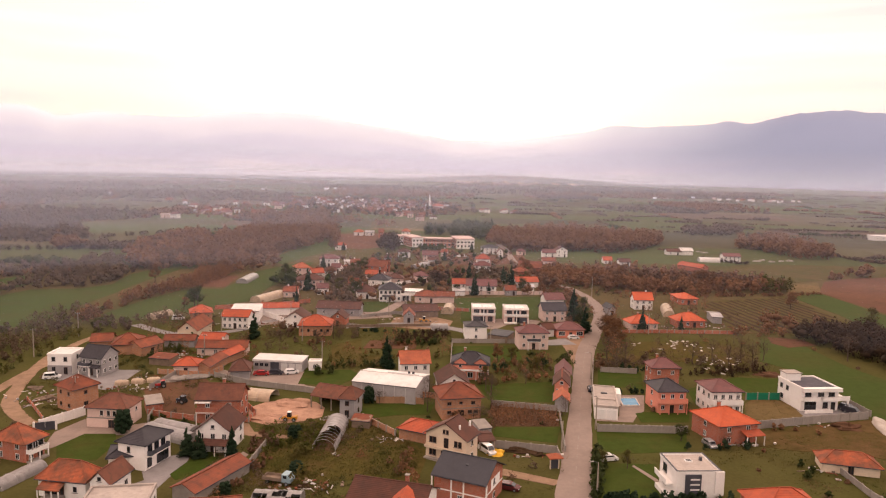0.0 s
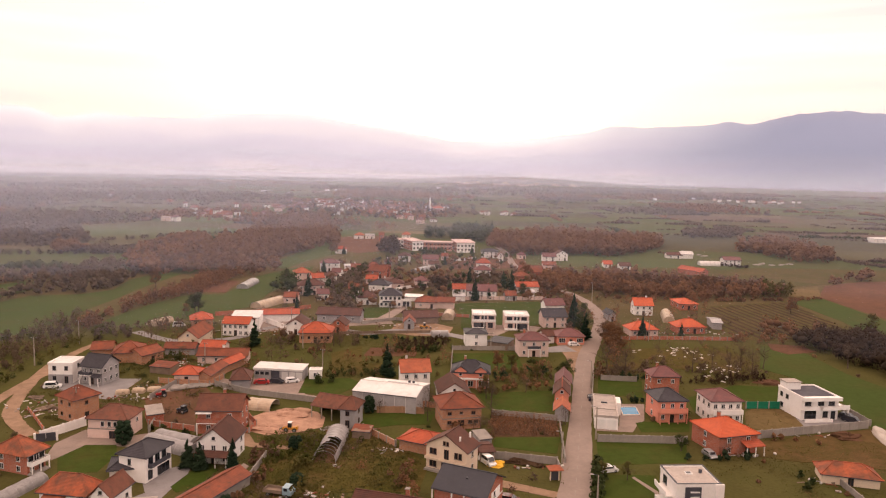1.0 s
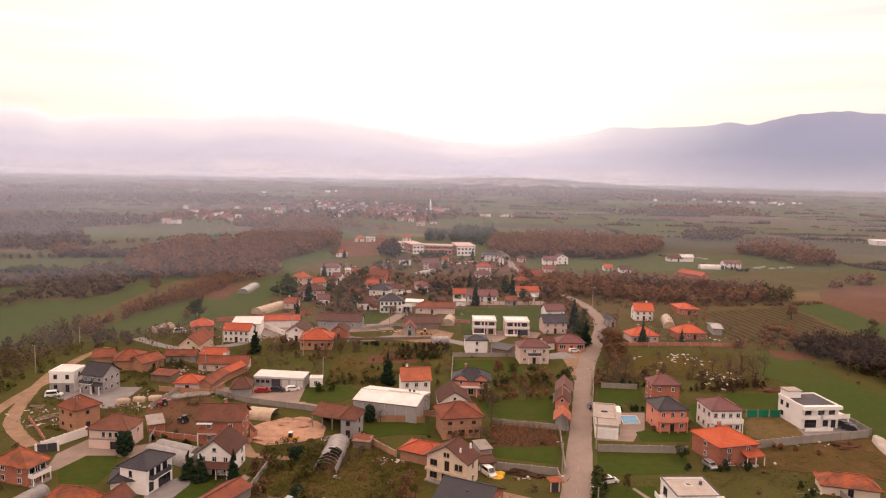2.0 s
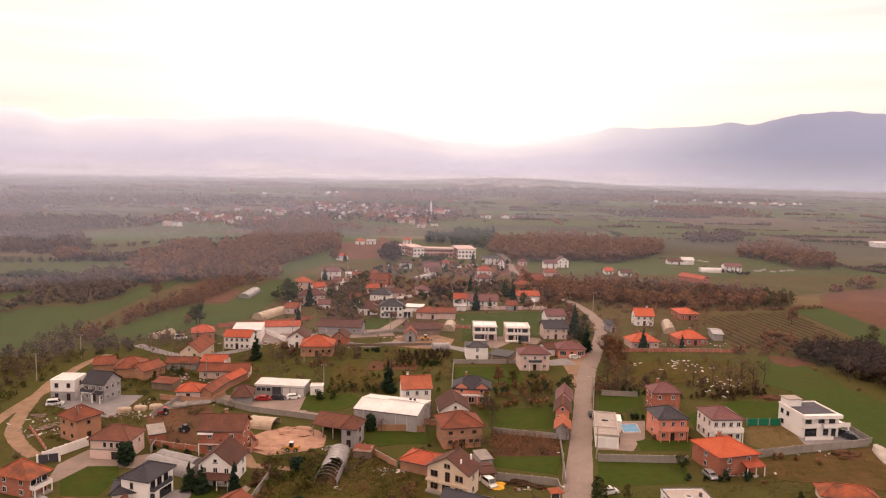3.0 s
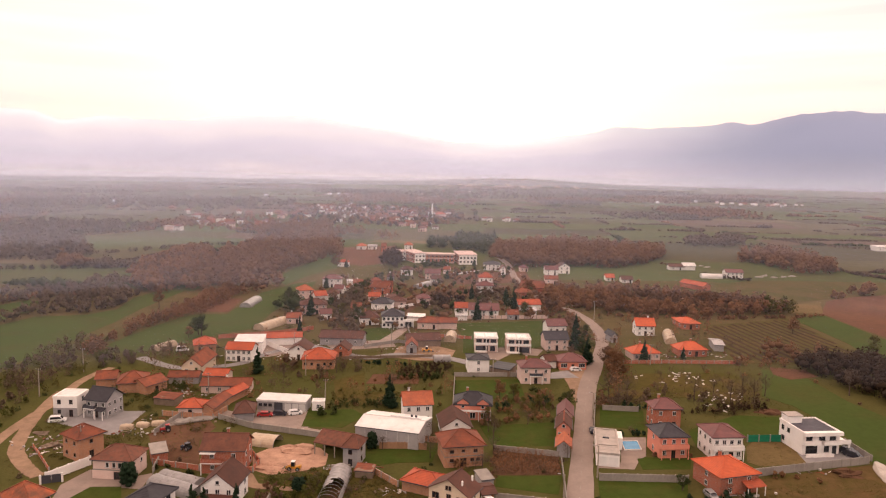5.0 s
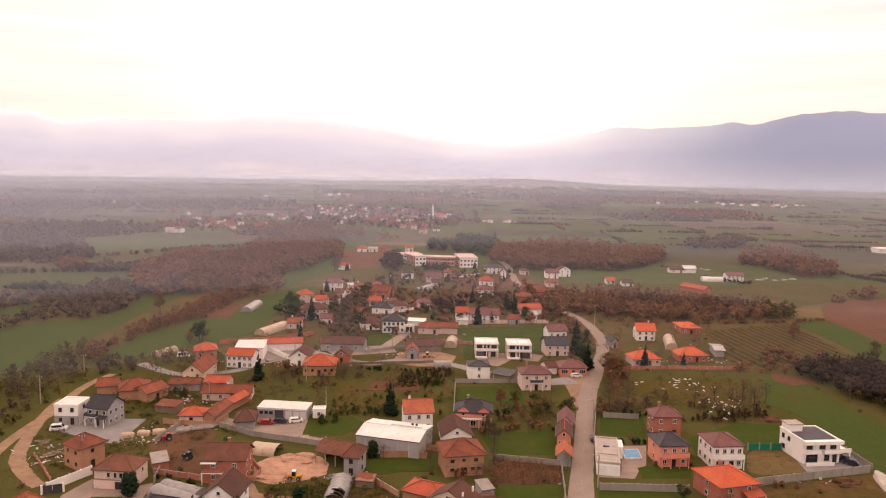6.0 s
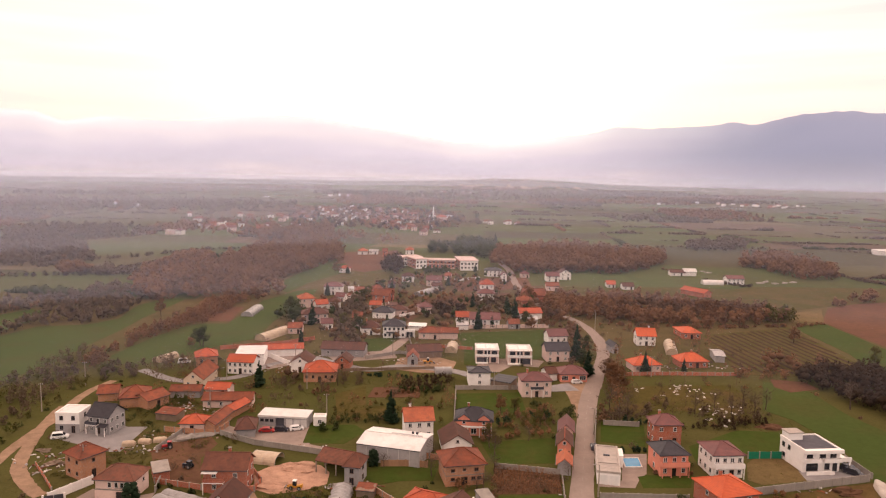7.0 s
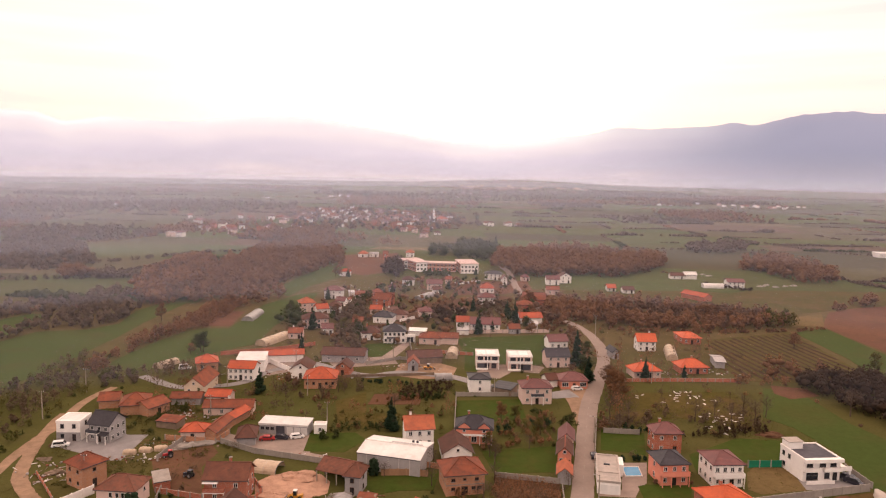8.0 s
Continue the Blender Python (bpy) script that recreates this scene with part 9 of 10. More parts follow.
tree("olive", 15.23, 189.46, 5, 1.2)
tree("olive", 35.0, 141.29, 3, 1.3)
tree("olive", 39.67, 138.73, 4)

# ---- woods and hedgerows ----
wood("brown trees round the mosque village", [(-157.87, 699.49), (-138.92, 783.19), (-119.92, 825.92), (-61.15, 757.9), (-45.83, 710.76), (-71.55, 739.37), (-98.11, 676.3), (-124.7, 644.66)], 8, 9, seed=54, leaves=45, size=0.5)
wood("brown wood behind the mosque", [(-225.3, 1468.1), (-108.3, 1478.54), (-1.5, 1482.21), (-1.9, 1680.52), (-134.96, 1839.12), (-266.77, 1833.36)], 17, 13, material='leaf_brown', seed=59, leaves=48, size=0.75)
wood("leafless trees among the old barns", [(-114.41, 258.36), (-104.93, 269.42), (-83.26, 256.81), (-87.27, 238.8), (-103.67, 240.54)], 7, 6, material='leaf_twig', seed=62, leaves=90, size=0.2)
wood("brown garden trees behind the middle houses", [(-13.09, 284.95), (6.58, 357.51), (31.61, 379.48), (55.47, 373.39), (52.9, 355.26), (26.22, 346.69), (6.31, 337.68), (-9.5, 316.58)], 10, 5.5, seed=63, leaves=150, size=0.13, core=True)
wood("brown trees beside the bending road", [(49.89, 291.95), (66.2, 348.74), (68.67, 319.25), (65.82, 293.72), (54.91, 252.41), (49.62, 251.9)], 6.5, 4, seed=64, leaves=90, size=0.22)
wood("brown thicket at the road bend", [(65.01, 277.15), (67.89, 267.43), (65.06, 243.32), (57.82, 222.02), (53.7, 221.67), (56.47, 242.53)], 4, 8, seed=65, leaves=110, size=0.22)
wood("brown thicket of the eastern meadow", [(96.79, 232.36), (110.5, 237.27), (106.15, 219.38), (96.27, 209.27), (90.37, 211.82)], 6, 5, material='leaf_twig', seed=66, leaves=100, size=0.18)
wood("overgrown brown thicket on waste ground", [(-38.95, 143.11), (-37.52, 154.51), (-28.27, 160.48), (-24.64, 147.0), (-26.06, 135.28), (-33.58, 133.56)], 4.5, 3, material='leaf_olive', seed=67, leaves=100, size=0.2)
wood("dark thicket below the cream house", [(-8.8, 132.24), (-6.1, 144.95), (-2.29, 148.27), (-1.09, 136.59), (-3.68, 129.25)], 4, 4, material='leaf_brown', seed=68, leaves=110, size=0.2)
wood("brown bushes behind the brick shed", [(3.94, 168.35), (14.09, 173.16), (12.88, 155.8), (10.17, 153.92), (3.89, 164.4)], 4, 3, material='leaf_brown', seed=69, leaves=100, size=0.18)
wood("brown and grey trees between the village houses", [(-70.93, 338.51), (-76.98, 434.62), (-32.17, 503.57), (50.99, 520.08), (64.85, 384.32), (53.14, 347.01), (12.18, 349.75), (-18.89, 302.21), (-42.63, 295.69)], 16, 4.6, seed=90, leaves=150, size=0.12, material='leaf_brown', core=True)
wood("bare trees between the village houses", [(-70.93, 338.51), (-76.98, 434.62), (-32.17, 503.57), (50.99, 520.08), (64.85, 384.32), (53.14, 347.01), (12.18, 349.75), (-18.89, 302.21), (-42.63, 295.69)], 17, 5, seed=91, leaves=150, size=0.11, material='leaf_twig', core=True)
wood("dark evergreens between the village houses", [(-70.47, 364.6), (-31.72, 496.8), (50.31, 512.87), (56.86, 383.15), (-19.32, 308.63)], 20, 6, seed=92, leaves=130, size=0.14, material='leaf_green', wide=0.3, core=True)
wood("bare fruit trees in the old quarter", [(-92.18, 209.43), (-103.04, 264.49), (-58.64, 279.89), (-29.17, 262.37), (-23.8, 215.17), (-56.75, 212.4)], 11, 5, seed=93, leaves=90, size=0.16, material='leaf_twig')
wood("brown fruit trees in the old quarter", [(-105.41, 208.31), (-103.04, 264.49), (-58.64, 279.89), (5.17, 256.46), (4.63, 217.55), (-56.75, 212.4)], 12, 4.5, seed=94, leaves=90, size=0.16, material='leaf_brown')
wood("bare fruit trees along the eastern road", [(60.22, 252.91), (111.16, 257.79), (97.64, 212.4), (51.09, 208.72)], 11, 5.5, seed=95, leaves=90, size=0.15, material='leaf_twig')
wood("bare trees of the eastern farms", [(67.96, 272.36), (98.96, 389.29), (125.63, 383.36), (143.63, 342.96), (114.88, 272.17)], 11, 5.5, seed=96, leaves=90, size=0.16, material='leaf_brown')
wood("rusty fruit trees in the middle gardens", [(-35.93, 300.2), (-39.43, 411.13), (-20.79, 439.08), (7.44, 418.75), (3.78, 375.42), (-17.45, 372.33), (-27.97, 352.72)], 13, 5, seed=70, leaves=110, size=0.13, core=True)
wood("brown trees along the northern road", [(37.87, 380.39), (52.55, 426.07), (63.91, 432.83), (81.11, 430.71), (69.67, 385.02), (53.14, 378.74)], 6, 7, seed=71, leaves=90, size=0.25, core=True)
wood("bare trees among the middle gardens", [(-48.59, 318.71), (-55.87, 386.49), (-45.98, 410.07), (-36.46, 351.55), (-38.76, 312.97)], 7.5, 6, material='leaf_twig', seed=10, leaves=96, core=True)
wood("trees round the far houses", [(-85.54, 353.36), (-100.36, 401.24), (-96.2, 426.09), (-73.35, 364.18), (-70.93, 338.51)], 5, 8, material='leaf_green', seed=11, leaves=96, core=True)
wood("trees before the school", [(-35.2, 489.46), (-15.96, 506.79), (20.74, 500.27), (23.37, 469.23), (-6.77, 452.36), (-29.27, 459.7)], 9, 4.5, material='leaf_brown', seed=13, leaves=110, size=0.14, core=True)
wood("grey leafless wood along the pasture", [(-216.8, 269.4), (-267.7, 333.9), (-239.2, 375.6), (-220.2, 385.2), (-208.9, 406.2), (-210.4, 437.2), (-184.8, 431.2), (-166.9, 376.9), (-162.3, 345), (-170.2, 330), (-191.6, 325.1), (-194.8, 304.8)], 6.5, 6, material="leaf_twig", seed=2, leaves=180, size=0.36, wide=0.42, core=True)
wood("tall grey leafless wood behind the pasture", [(-179.3, 397.8), (-204.7, 458), (-215.6, 499.2), (-218.1, 557.8), (-209.9, 592.1), (-187.6, 575), (-162.8, 463.9), (-147.3, 407.7), (-154.9, 394.9), (-165.6, 389.8)], 6, 8.5, material="leaf_brown", seed=3, leaves=240, size=0.42, wide=0.42, core=True)
wood("tall rust-brown wood on the valley side", [(-145.9, 403.8), (-164.6, 469), (-174.7, 528.5), (-175.2, 565.2), (-176.4, 635.5), (-161.2, 704.2), (-130.5, 723.1), (-92.6, 632), (-83.3, 550.4), (-96.4, 534.2), (-107.8, 506.3), (-111.8, 455.5), (-122.2, 439.5), (-130.6, 420.3)], 7, 9.5, material="leaf_rust", seed=4, leaves=260, size=0.45, wide=0.42, core=True)
wood("brown trees below the rusty wood", [(-124.8, 396.5), (-124.3, 434.5), (-110.6, 450.6), (-99.8, 507.5), (-87.6, 485.6), (-93.4, 438.6), (-103.3, 407), (-109.8, 383.4)], 8, 7, material="leaf_brown", seed=5, leaves=160, size=0.36, wide=0.42, core=True)
wood("rust-brown belt of trees between the pastures", [(-138.8, 256), (-138.2, 276), (-138.4, 291), (-137.8, 317.5), (-134.9, 343.5), (-131.5, 373.9), (-127.3, 420.7), (-112.6, 386.7), (-115.6, 353), (-119.6, 324.4), (-125.8, 300.9), (-129.5, 276.7), (-129.7, 260)], 4.6, 4.6, material="leaf_brown", seed=6, leaves=170, size=0.22, wide=0.46)
wood("dim brown scrub below the belt", [(-144.3, 187.1), (-141.9, 220.5), (-140.5, 233.7), (-138.8, 256), (-129.7, 260), (-128.2, 235.9), (-127.3, 214.3), (-127.2, 197.1), (-128.5, 166)], 5.0, 3.6, material="leaf_twig", seed=60, leaves=170, size=0.2, wide=0.5)
wood("rusty trees in the belt between the pastures", [(-136, 276.2), (-138.9, 319.9), (-135.5, 344.9), (-132.7, 377.3), (-127.3, 420.7), (-115.4, 391.9), (-120.4, 342.1), (-125.3, 318.7), (-130.1, 299.4), (-131.7, 271.8)], 8.5, 5.5, material="leaf_rust", seed=7, leaves=200, size=0.24, wide=0.46)
wood("thin grey scrub on the slope below the pasture", [(-160.4, 208.7), (-157.6, 245.5), (-152.4, 272.9), (-146.1, 287.2), (-136.5, 282), (-133, 265.4), (-137.2, 247), (-138.2, 229.7), (-138.3, 214.7), (-139.6, 180.9)], 5.5, 4, material="leaf_twig", seed=34, leaves=130, size=0.2)
wood("olive scrub on the slope below the pasture", [(-160.4, 208.7), (-157.6, 245.5), (-152.4, 272.9), (-146.1, 287.2), (-136.5, 282), (-133, 265.4), (-137.2, 247), (-138.2, 229.7), (-138.3, 214.7), (-139.6, 180.9)], 6, 3, material="leaf_olive", seed=35, leaves=130, size=0.2)
wood("olive scrub below the dirt road", [(-126, 162.6), (-125.4, 194.3), (-126.1, 212.1), (-128.2, 235.9), (-127.9, 257.3), (-117.5, 264.9), (-110.5, 258.6), (-119.2, 249.9), (-122.6, 236.3), (-123.9, 214.5), (-120.4, 186.3)], 5, 3.2, material="leaf_olive", seed=8, leaves=150, size=0.2, wide=0.42)
wood("twiggy bushes along the village edge", [(-126.1, 243.3), (-126.4, 260.8), (-116.1, 266.8), (-101, 273.4), (-96.3, 266.6), (-105.1, 255.8), (-116.4, 244)], 5, 3.5, material="leaf_twig", seed=9, leaves=150, size=0.2, wide=0.42)
wood("grey wood on the western plain", [(-384.5, 482.2), (-502.1, 631.6), (-412, 650.8), (-402.2, 688.3), (-356.6, 686.1), (-303.5, 592.5), (-275.8, 555.6), (-285.4, 531.5), (-324.3, 511.1)], 9, 9, material="leaf_twig", seed=50, leaves=90, size=0.6, wide=0.42, core=True)
wood("orange-brown trees along the field hedge", [(-269.1, 476.1), (-278.2, 498.9), (-268.3, 506.9), (-250.3, 487.8)], 6, 9, material="leaf_rust", seed=51, leaves=160, size=0.42, wide=0.42, core=True)
wood("grey trees behind the striped pasture", [(-246.1, 479.5), (-253.8, 502.7), (-234.6, 518.9), (-213.3, 484.4)], 7, 6, material="leaf_twig", seed=52, leaves=120, size=0.42, wide=0.42, core=True)
wood("dim woods before the far pale house", [(-468.2, 740.3), (-438.4, 794.9), (-395.5, 773.5), (-346, 819.1), (-316.1, 793.5), (-321.7, 746.8), (-358, 711), (-405.3, 713.4), (-431.5, 681.7)], 11, 8, material="leaf_twig", seed=53, leaves=60, size=0.7, wide=0.42, core=True)
wood("brown trees before the western hamlet", [(-339.2, 787.7), (-360.5, 870.2), (-335.9, 918.2), (-294.6, 832.5), (-304.7, 780.6)], 10, 7, material="leaf_brown", seed=55, leaves=60, size=0.7, wide=0.42, core=True)
wood("dark trees beside the western hamlet", [(-206.8, 745.6), (-218.1, 835), (-180.3, 881), (-152.6, 928.3), (-131.3, 840), (-163.8, 769.6)], 9, 8, material="leaf_brown", seed=56, leaves=90, size=0.6, wide=0.42, core=True)
wood("brown clump of trees on the pasture", [(-233.6, 644.5), (-245.8, 686.2), (-239.3, 699.6), (-218.9, 647.5)], 8, 11, material="leaf_brown", seed=57, leaves=140, size=0.5, wide=0.42, core=True)
wood("dim woods below the western mist", [(-740.5, 984.6), (-675.1, 1069.8), (-581.8, 1140.2), (-367.1, 1187.2), (-276.7, 1301.1), (-325.3, 1529.6), (-612.4, 1573.2), (-839.7, 1332), (-903.6, 1202.8)], 20, 9, material="leaf_twig", seed=59, leaves=30, size=1.3, wide=0.42, core=True)
wood("rust-brown plantation behind the village", [(40.4, 586), (50.8, 649.1), (81.2, 685.3), (141, 707.9), (149.3, 667.3), (194.4, 637.6), (199.5, 621), (169.3, 569.1), (129.8, 529.3), (94.6, 536.9), (58.5, 525), (46.7, 536.2)], 7, 11, material="leaf_rust", seed=11, leaves=240, size=0.45, wide=0.42, core=True)
wood("rust-brown wood behind the eastern houses", [(49.6, 364.2), (56.4, 398.8), (74.7, 420.4), (95.9, 431.2), (134.4, 427.5), (156.5, 410.2), (193.1, 389.1), (184.9, 365.8), (161, 359), (135, 352.1), (112.4, 355.6), (80.7, 367.4), (64.6, 361.1)], 6, 6.5, material="leaf_brown", seed=12, leaves=240, size=0.34, wide=0.42, core=True)
wood("rusty trees at the edge of the eastern wood", [(49.6, 359.6), (55.5, 381), (85.7, 391.2), (115.7, 374.3), (137.2, 358.1), (109.2, 352.4), (78.7, 358.1), (63.8, 356.6)], 7, 6, material="leaf_rust", seed=13, leaves=220, size=0.28, wide=0.42, core=True)
wood("olive trees at the end of the eastern wood", [(164.7, 360.8), (176.6, 380.7), (192.1, 385.6), (185.7, 367.4)], 7, 7, material="leaf_olive", seed=14, leaves=220, size=0.3, wide=0.42)
wood("dark bare wood along the green field", [(135.2, 261), (142.4, 268), (160.7, 271.1), (172.7, 265.4), (199.4, 246.3), (154.4, 188.5), (149.5, 199.3), (144, 219.5), (140.4, 235.6), (137.1, 247.6)], 4.5, 7, material="leaf_dark", seed=15, leaves=220, size=0.26, wide=0.42, core=True)
wood("brown trees in the dark wood", [(135.2, 261), (142.4, 268), (160.7, 271.1), (172.7, 265.4), (199.4, 246.3), (187.6, 231.1), (160.4, 245.7), (145.5, 251.8)], 7, 7, material="leaf_dark", seed=16, leaves=220, size=0.26, wide=0.42, core=True)
wood("brown wood in the eastern fields", [(252.5, 597.3), (276.6, 642.9), (306.6, 657.2), (321.1, 608.3), (319.6, 564.1), (292.9, 525.1), (274.1, 513.8), (260.1, 523.5), (252.5, 554)], 8, 10, material="leaf_rust", seed=17, leaves=200, size=0.45, wide=0.42, core=True)
wood("grey-brown wood across the eastern plain", [(252.6, 729.8), (276.1, 783.9), (337.6, 810.4), (334.8, 770.2), (298.9, 716.2), (251.4, 696.5)], 9, 8, material="leaf_twig", seed=18, leaves=110, size=0.6, wide=0.42, core=True)
wood("row of brown copses in the eastern pasture", [(226.2, 414.3), (239.5, 427.6), (250, 428.8), (243.5, 416.3), (231.2, 409.2)], 7, 5, material="leaf_brown", seed=19, leaves=160, size=0.3, wide=0.42)
wood("rusty copse in the eastern pasture", [(245.2, 420.3), (259.2, 442.4), (279.6, 453.6), (271.5, 435.4), (256.9, 421.6)], 6, 7, material="leaf_rust", seed=20, leaves=200, size=0.32, wide=0.42, core=True)
wood("dark trees beside the school", [(8.6, 631.9), (9.5, 710.1), (19.2, 755.6), (40.1, 747.1), (54.8, 702), (51.1, 639.6), (38, 610.3), (24.1, 634.7)], 7, 9, material="leaf_green", seed=21, leaves=160, size=0.4, wide=0.42, core=True)
wood("dark trees behind the school", [(-14.7, 646.6), (-13, 688.5), (3.7, 691.9), (6.2, 650.5)], 7, 9, material="leaf_green", seed=22, leaves=160, size=0.4, wide=0.42, core=True)
wood("dark trees beside the brown field", [(-45.1, 522.2), (-47.6, 571.3), (-37.2, 588.9), (-30.8, 537.7), (-33.4, 499.2)], 6, 9, material="leaf_dark", seed=23, leaves=180, size=0.36, wide=0.42, core=True)
wood("row of dark shrubs before the school", [(-17.9, 519.9), (-17.5, 533), (3.2, 536.2), (5.2, 517.1)], 4, 4.5, material="leaf_green", seed=24, leaves=140, size=0.26, wide=0.42, core=True)
wood("tall brown trees among the middle houses", [(-47, 283.6), (-52, 333.7), (-57.6, 389.4), (-47.7, 413.8), (-39.4, 374), (-35.9, 317.3), (-39.1, 280.4)], 8.5, 5.5, material="leaf_twig", seed=25, leaves=240, size=0.24, wide=0.42, core=True)
wood("brown trees along the village lane", [(-57.1, 248.4), (-56.1, 273.4), (-49.3, 293.6), (-45.8, 310.4), (-41, 294.3), (-44.6, 265.5), (-50.7, 247.4)], 6, 5, material="leaf_brown", seed=26, leaves=180, size=0.2, wide=0.42, core=True)
wood("dark bushes in the garden field", [(-12.9, 367), (-9.3, 387.7), (6, 393.1), (16.7, 380.2), (14.5, 363.6), (-3.2, 358.7)], 5.5, 4.5, material="leaf_dark", seed=27, leaves=160, size=0.24, wide=0.42, core=True)
wood("dark bushes below the dark-roofed house", [(15.4, 388.7), (21.4, 414), (36.4, 411.8), (35.5, 382.2), (23.7, 367.7)], 6, 4.5, material="leaf_twig", seed=28, leaves=160, size=0.24, wide=0.42, core=True)
wood("rust-coloured trees west of the northern road", [(36.3, 358.2), (44.2, 416.7), (59.3, 433.2), (68.6, 403.9), (56.6, 338.9), (45.4, 327.4)], 7, 5, material="leaf_rust", seed=29, leaves=200, size=0.26, wide=0.42, core=True)
wood("brown orchard beside the bending road", [(56.2, 336.2), (63.2, 356.5), (65.9, 339.8), (63.2, 303.3), (59.3, 288.6), (57.1, 302.8)], 5, 4, material="leaf_brown", seed=30, leaves=200, size=0.16, core=True)
wood("rusty bushy trees at the tilled field", [(126.5, 271.9), (132.6, 283.1), (145.4, 287.9), (143, 271.5), (133.6, 265.7)], 6, 6.5, material="leaf_rust", seed=31, leaves=240, size=0.24, wide=0.42, core=True)
wood("brown trees beside the tilled field", [(142.1, 269.7), (150.1, 280.8), (159.5, 283.4), (153.9, 268.9)], 6, 6, material="leaf_brown", seed=32, leaves=240, size=0.24, wide=0.42, core=True)
wood("dark conifers of the northern gardens", [(31, 365.4), (33, 378.6), (38.3, 379.1), (37.2, 358.3)], 6, 8, material="leaf_conifer", seed=33, leaves=240, size=0.24, wide=0.26)
tree("rust", 162.9, 320, 8, 1.5)
tree("olive", 176.3, 281, 9, 1)
tree("green", -102.5, 294.2, 8, 1.5)
tree("brown", -106.8, 290.6, 5, 1.3)
tree("green", -81, 366.1, 10, 1.2)
tree("green", -45, 414.1, 8, 1.3)
tree("green", -46.8, 405.9, 7, 1.2)
tree("green", -34.5, 460.9, 7, 1.1)
tree("conifer", -33.7, 451.1, 6, 1.2)
tree("conifer", 23.9, 532.8, 6, 1.3)
tree("conifer", 3, 466, 7, 1.2)
tree("conifer", 9.8, 466.9, 5, 1.2)
tree("green", -39.1, 321.9, 10, 1)
tree("brown", -76.4, 504.9, 10, 0.7)
tree("brown", -78.8, 504.5, 10, 0.7)
tree("conifer", -70.8, 511.9, 6, 1.5)
tree("green", 8.7, 339.6, 5, 1.5)
tree("conifer", 24.4, 341.2, 6, 1.3)
tree("rust", 62.3, 242.4, 9, 1.5)
tree("rust", 62.4, 249.6, 9, 1.4)
tree("brown", 62.7, 257.3, 8, 1.4)
tree("green", 62.2, 294.8, 8, 1.2)
tree("green", 55.3, 268.1, 9, 1.3)
tree("green", 177.4, 596.8, 4, 2)
wood("brown trees among the houses of the mosque village", [(-197.1, 876.5), (-255.8, 1158.9), (-265.3, 1349.5), (-183.2, 1384), (-69.7, 1341.6), (15.6, 1256.5), (39.7, 1078.7), (12, 932.5), (-44.4, 861.8), (-104.6, 901.3), (-146.3, 890.1)], 17, 6, material="leaf_brown", seed=36, leaves=60, size=0.6, core=True)
wood("dark trees among the houses of the mosque village", [(-197.1, 876.5), (-255.8, 1158.9), (-265.3, 1349.5), (-183.2, 1384), (-69.7, 1341.6), (15.6, 1256.5), (39.7, 1078.7), (12, 932.5), (-44.4, 861.8), (-104.6, 901.3), (-146.3, 890.1)], 24, 7, material="leaf_dark", seed=37, leaves=60, size=0.6, core=True)
wood("brown trees among the houses of the western hamlet", [(-298.5, 797.9), (-350.7, 958.9), (-323, 1044.4), (-248.7, 1015.2), (-195.2, 823.9), (-229.9, 783.5)], 18, 6, material="leaf_brown", seed=38, leaves=60, size=0.6, core=True)
wood("dim trees below the hill town", [(-217.8, 1645.3), (-227.5, 1954.9), (30.7, 2609.1), (509.7, 2964.4), (741.5, 2536.4), (602.6, 2058.7), (346.6, 2010.5), (94, 1802.4), (-85.8, 1645.6)], 34, 8, material="leaf_twig", seed=39, leaves=24, size=1.4, core=True)
wood("dense dark green hedge beside the old barns", [(-90.8, 210.9), (-90.3, 219.1), (-85.9, 232.1), (-83.5, 234.9), (-81.1, 227.2), (-82.7, 218.4), (-85.3, 209.1)], 2, 2.4, material="leaf_green", seed=40, leaves=110, size=0.14)
wood("dark hedge behind the workshop lawn", [(-36.9, 204.6), (-36.7, 208.3), (-15.4, 212.4), (-2.7, 211), (-2.6, 207.2), (-15.1, 208.1)], 2, 2.2, material="leaf_green", seed=41, leaves=110, size=0.14)
wood("dark tangled bushes beside the rust-red plot", [(-15.6, 240.4), (-12.2, 251.7), (2.3, 259.1), (4.8, 249.2), (-3.6, 239.2)], 2.4, 2.4, material="leaf_dark", seed=42, leaves=120, size=0.14)
wood("dark hedge between the lawns and the stony meadow", [(72.3, 206), (79.2, 211.1), (100.7, 216.3), (104.3, 211.6), (89.6, 206.6)], 2.2, 2.3, material="leaf_dark", seed=43, leaves=120, size=0.14)
wood("brown shrubs beside the eastern garden wall", [(50.5, 212.1), (53.2, 220.1), (63.1, 223.1), (64.6, 215.1), (58, 210.4)], 2.6, 3, material="leaf_twig", seed=44, leaves=140, size=0.13)
wood("brown bushes along the middle gardens", [(14.1, 205.6), (18.2, 214.5), (33.3, 221.2), (39.7, 215.8), (36.5, 207), (25.8, 203.3)], 3.6, 2.6, material="leaf_brown", seed=45, leaves=140, size=0.13)
wood("olive bushes along the middle gardens", [(12.2, 202.5), (16.3, 212.1), (33, 218.8), (40.9, 212.6), (37.7, 204), (25.4, 200.3)], 4.6, 2.4, material="leaf_olive", seed=46, leaves=140, size=0.13)
wood("brown garden trees of the old quarter", [(-59.6, 233.9), (-61.1, 248.1), (-46.6, 258.6), (-29.6, 258.3), (-28.1, 246), (-42.9, 237.8)], 5, 3.6, material="leaf_twig", seed=47, leaves=140, size=0.14)
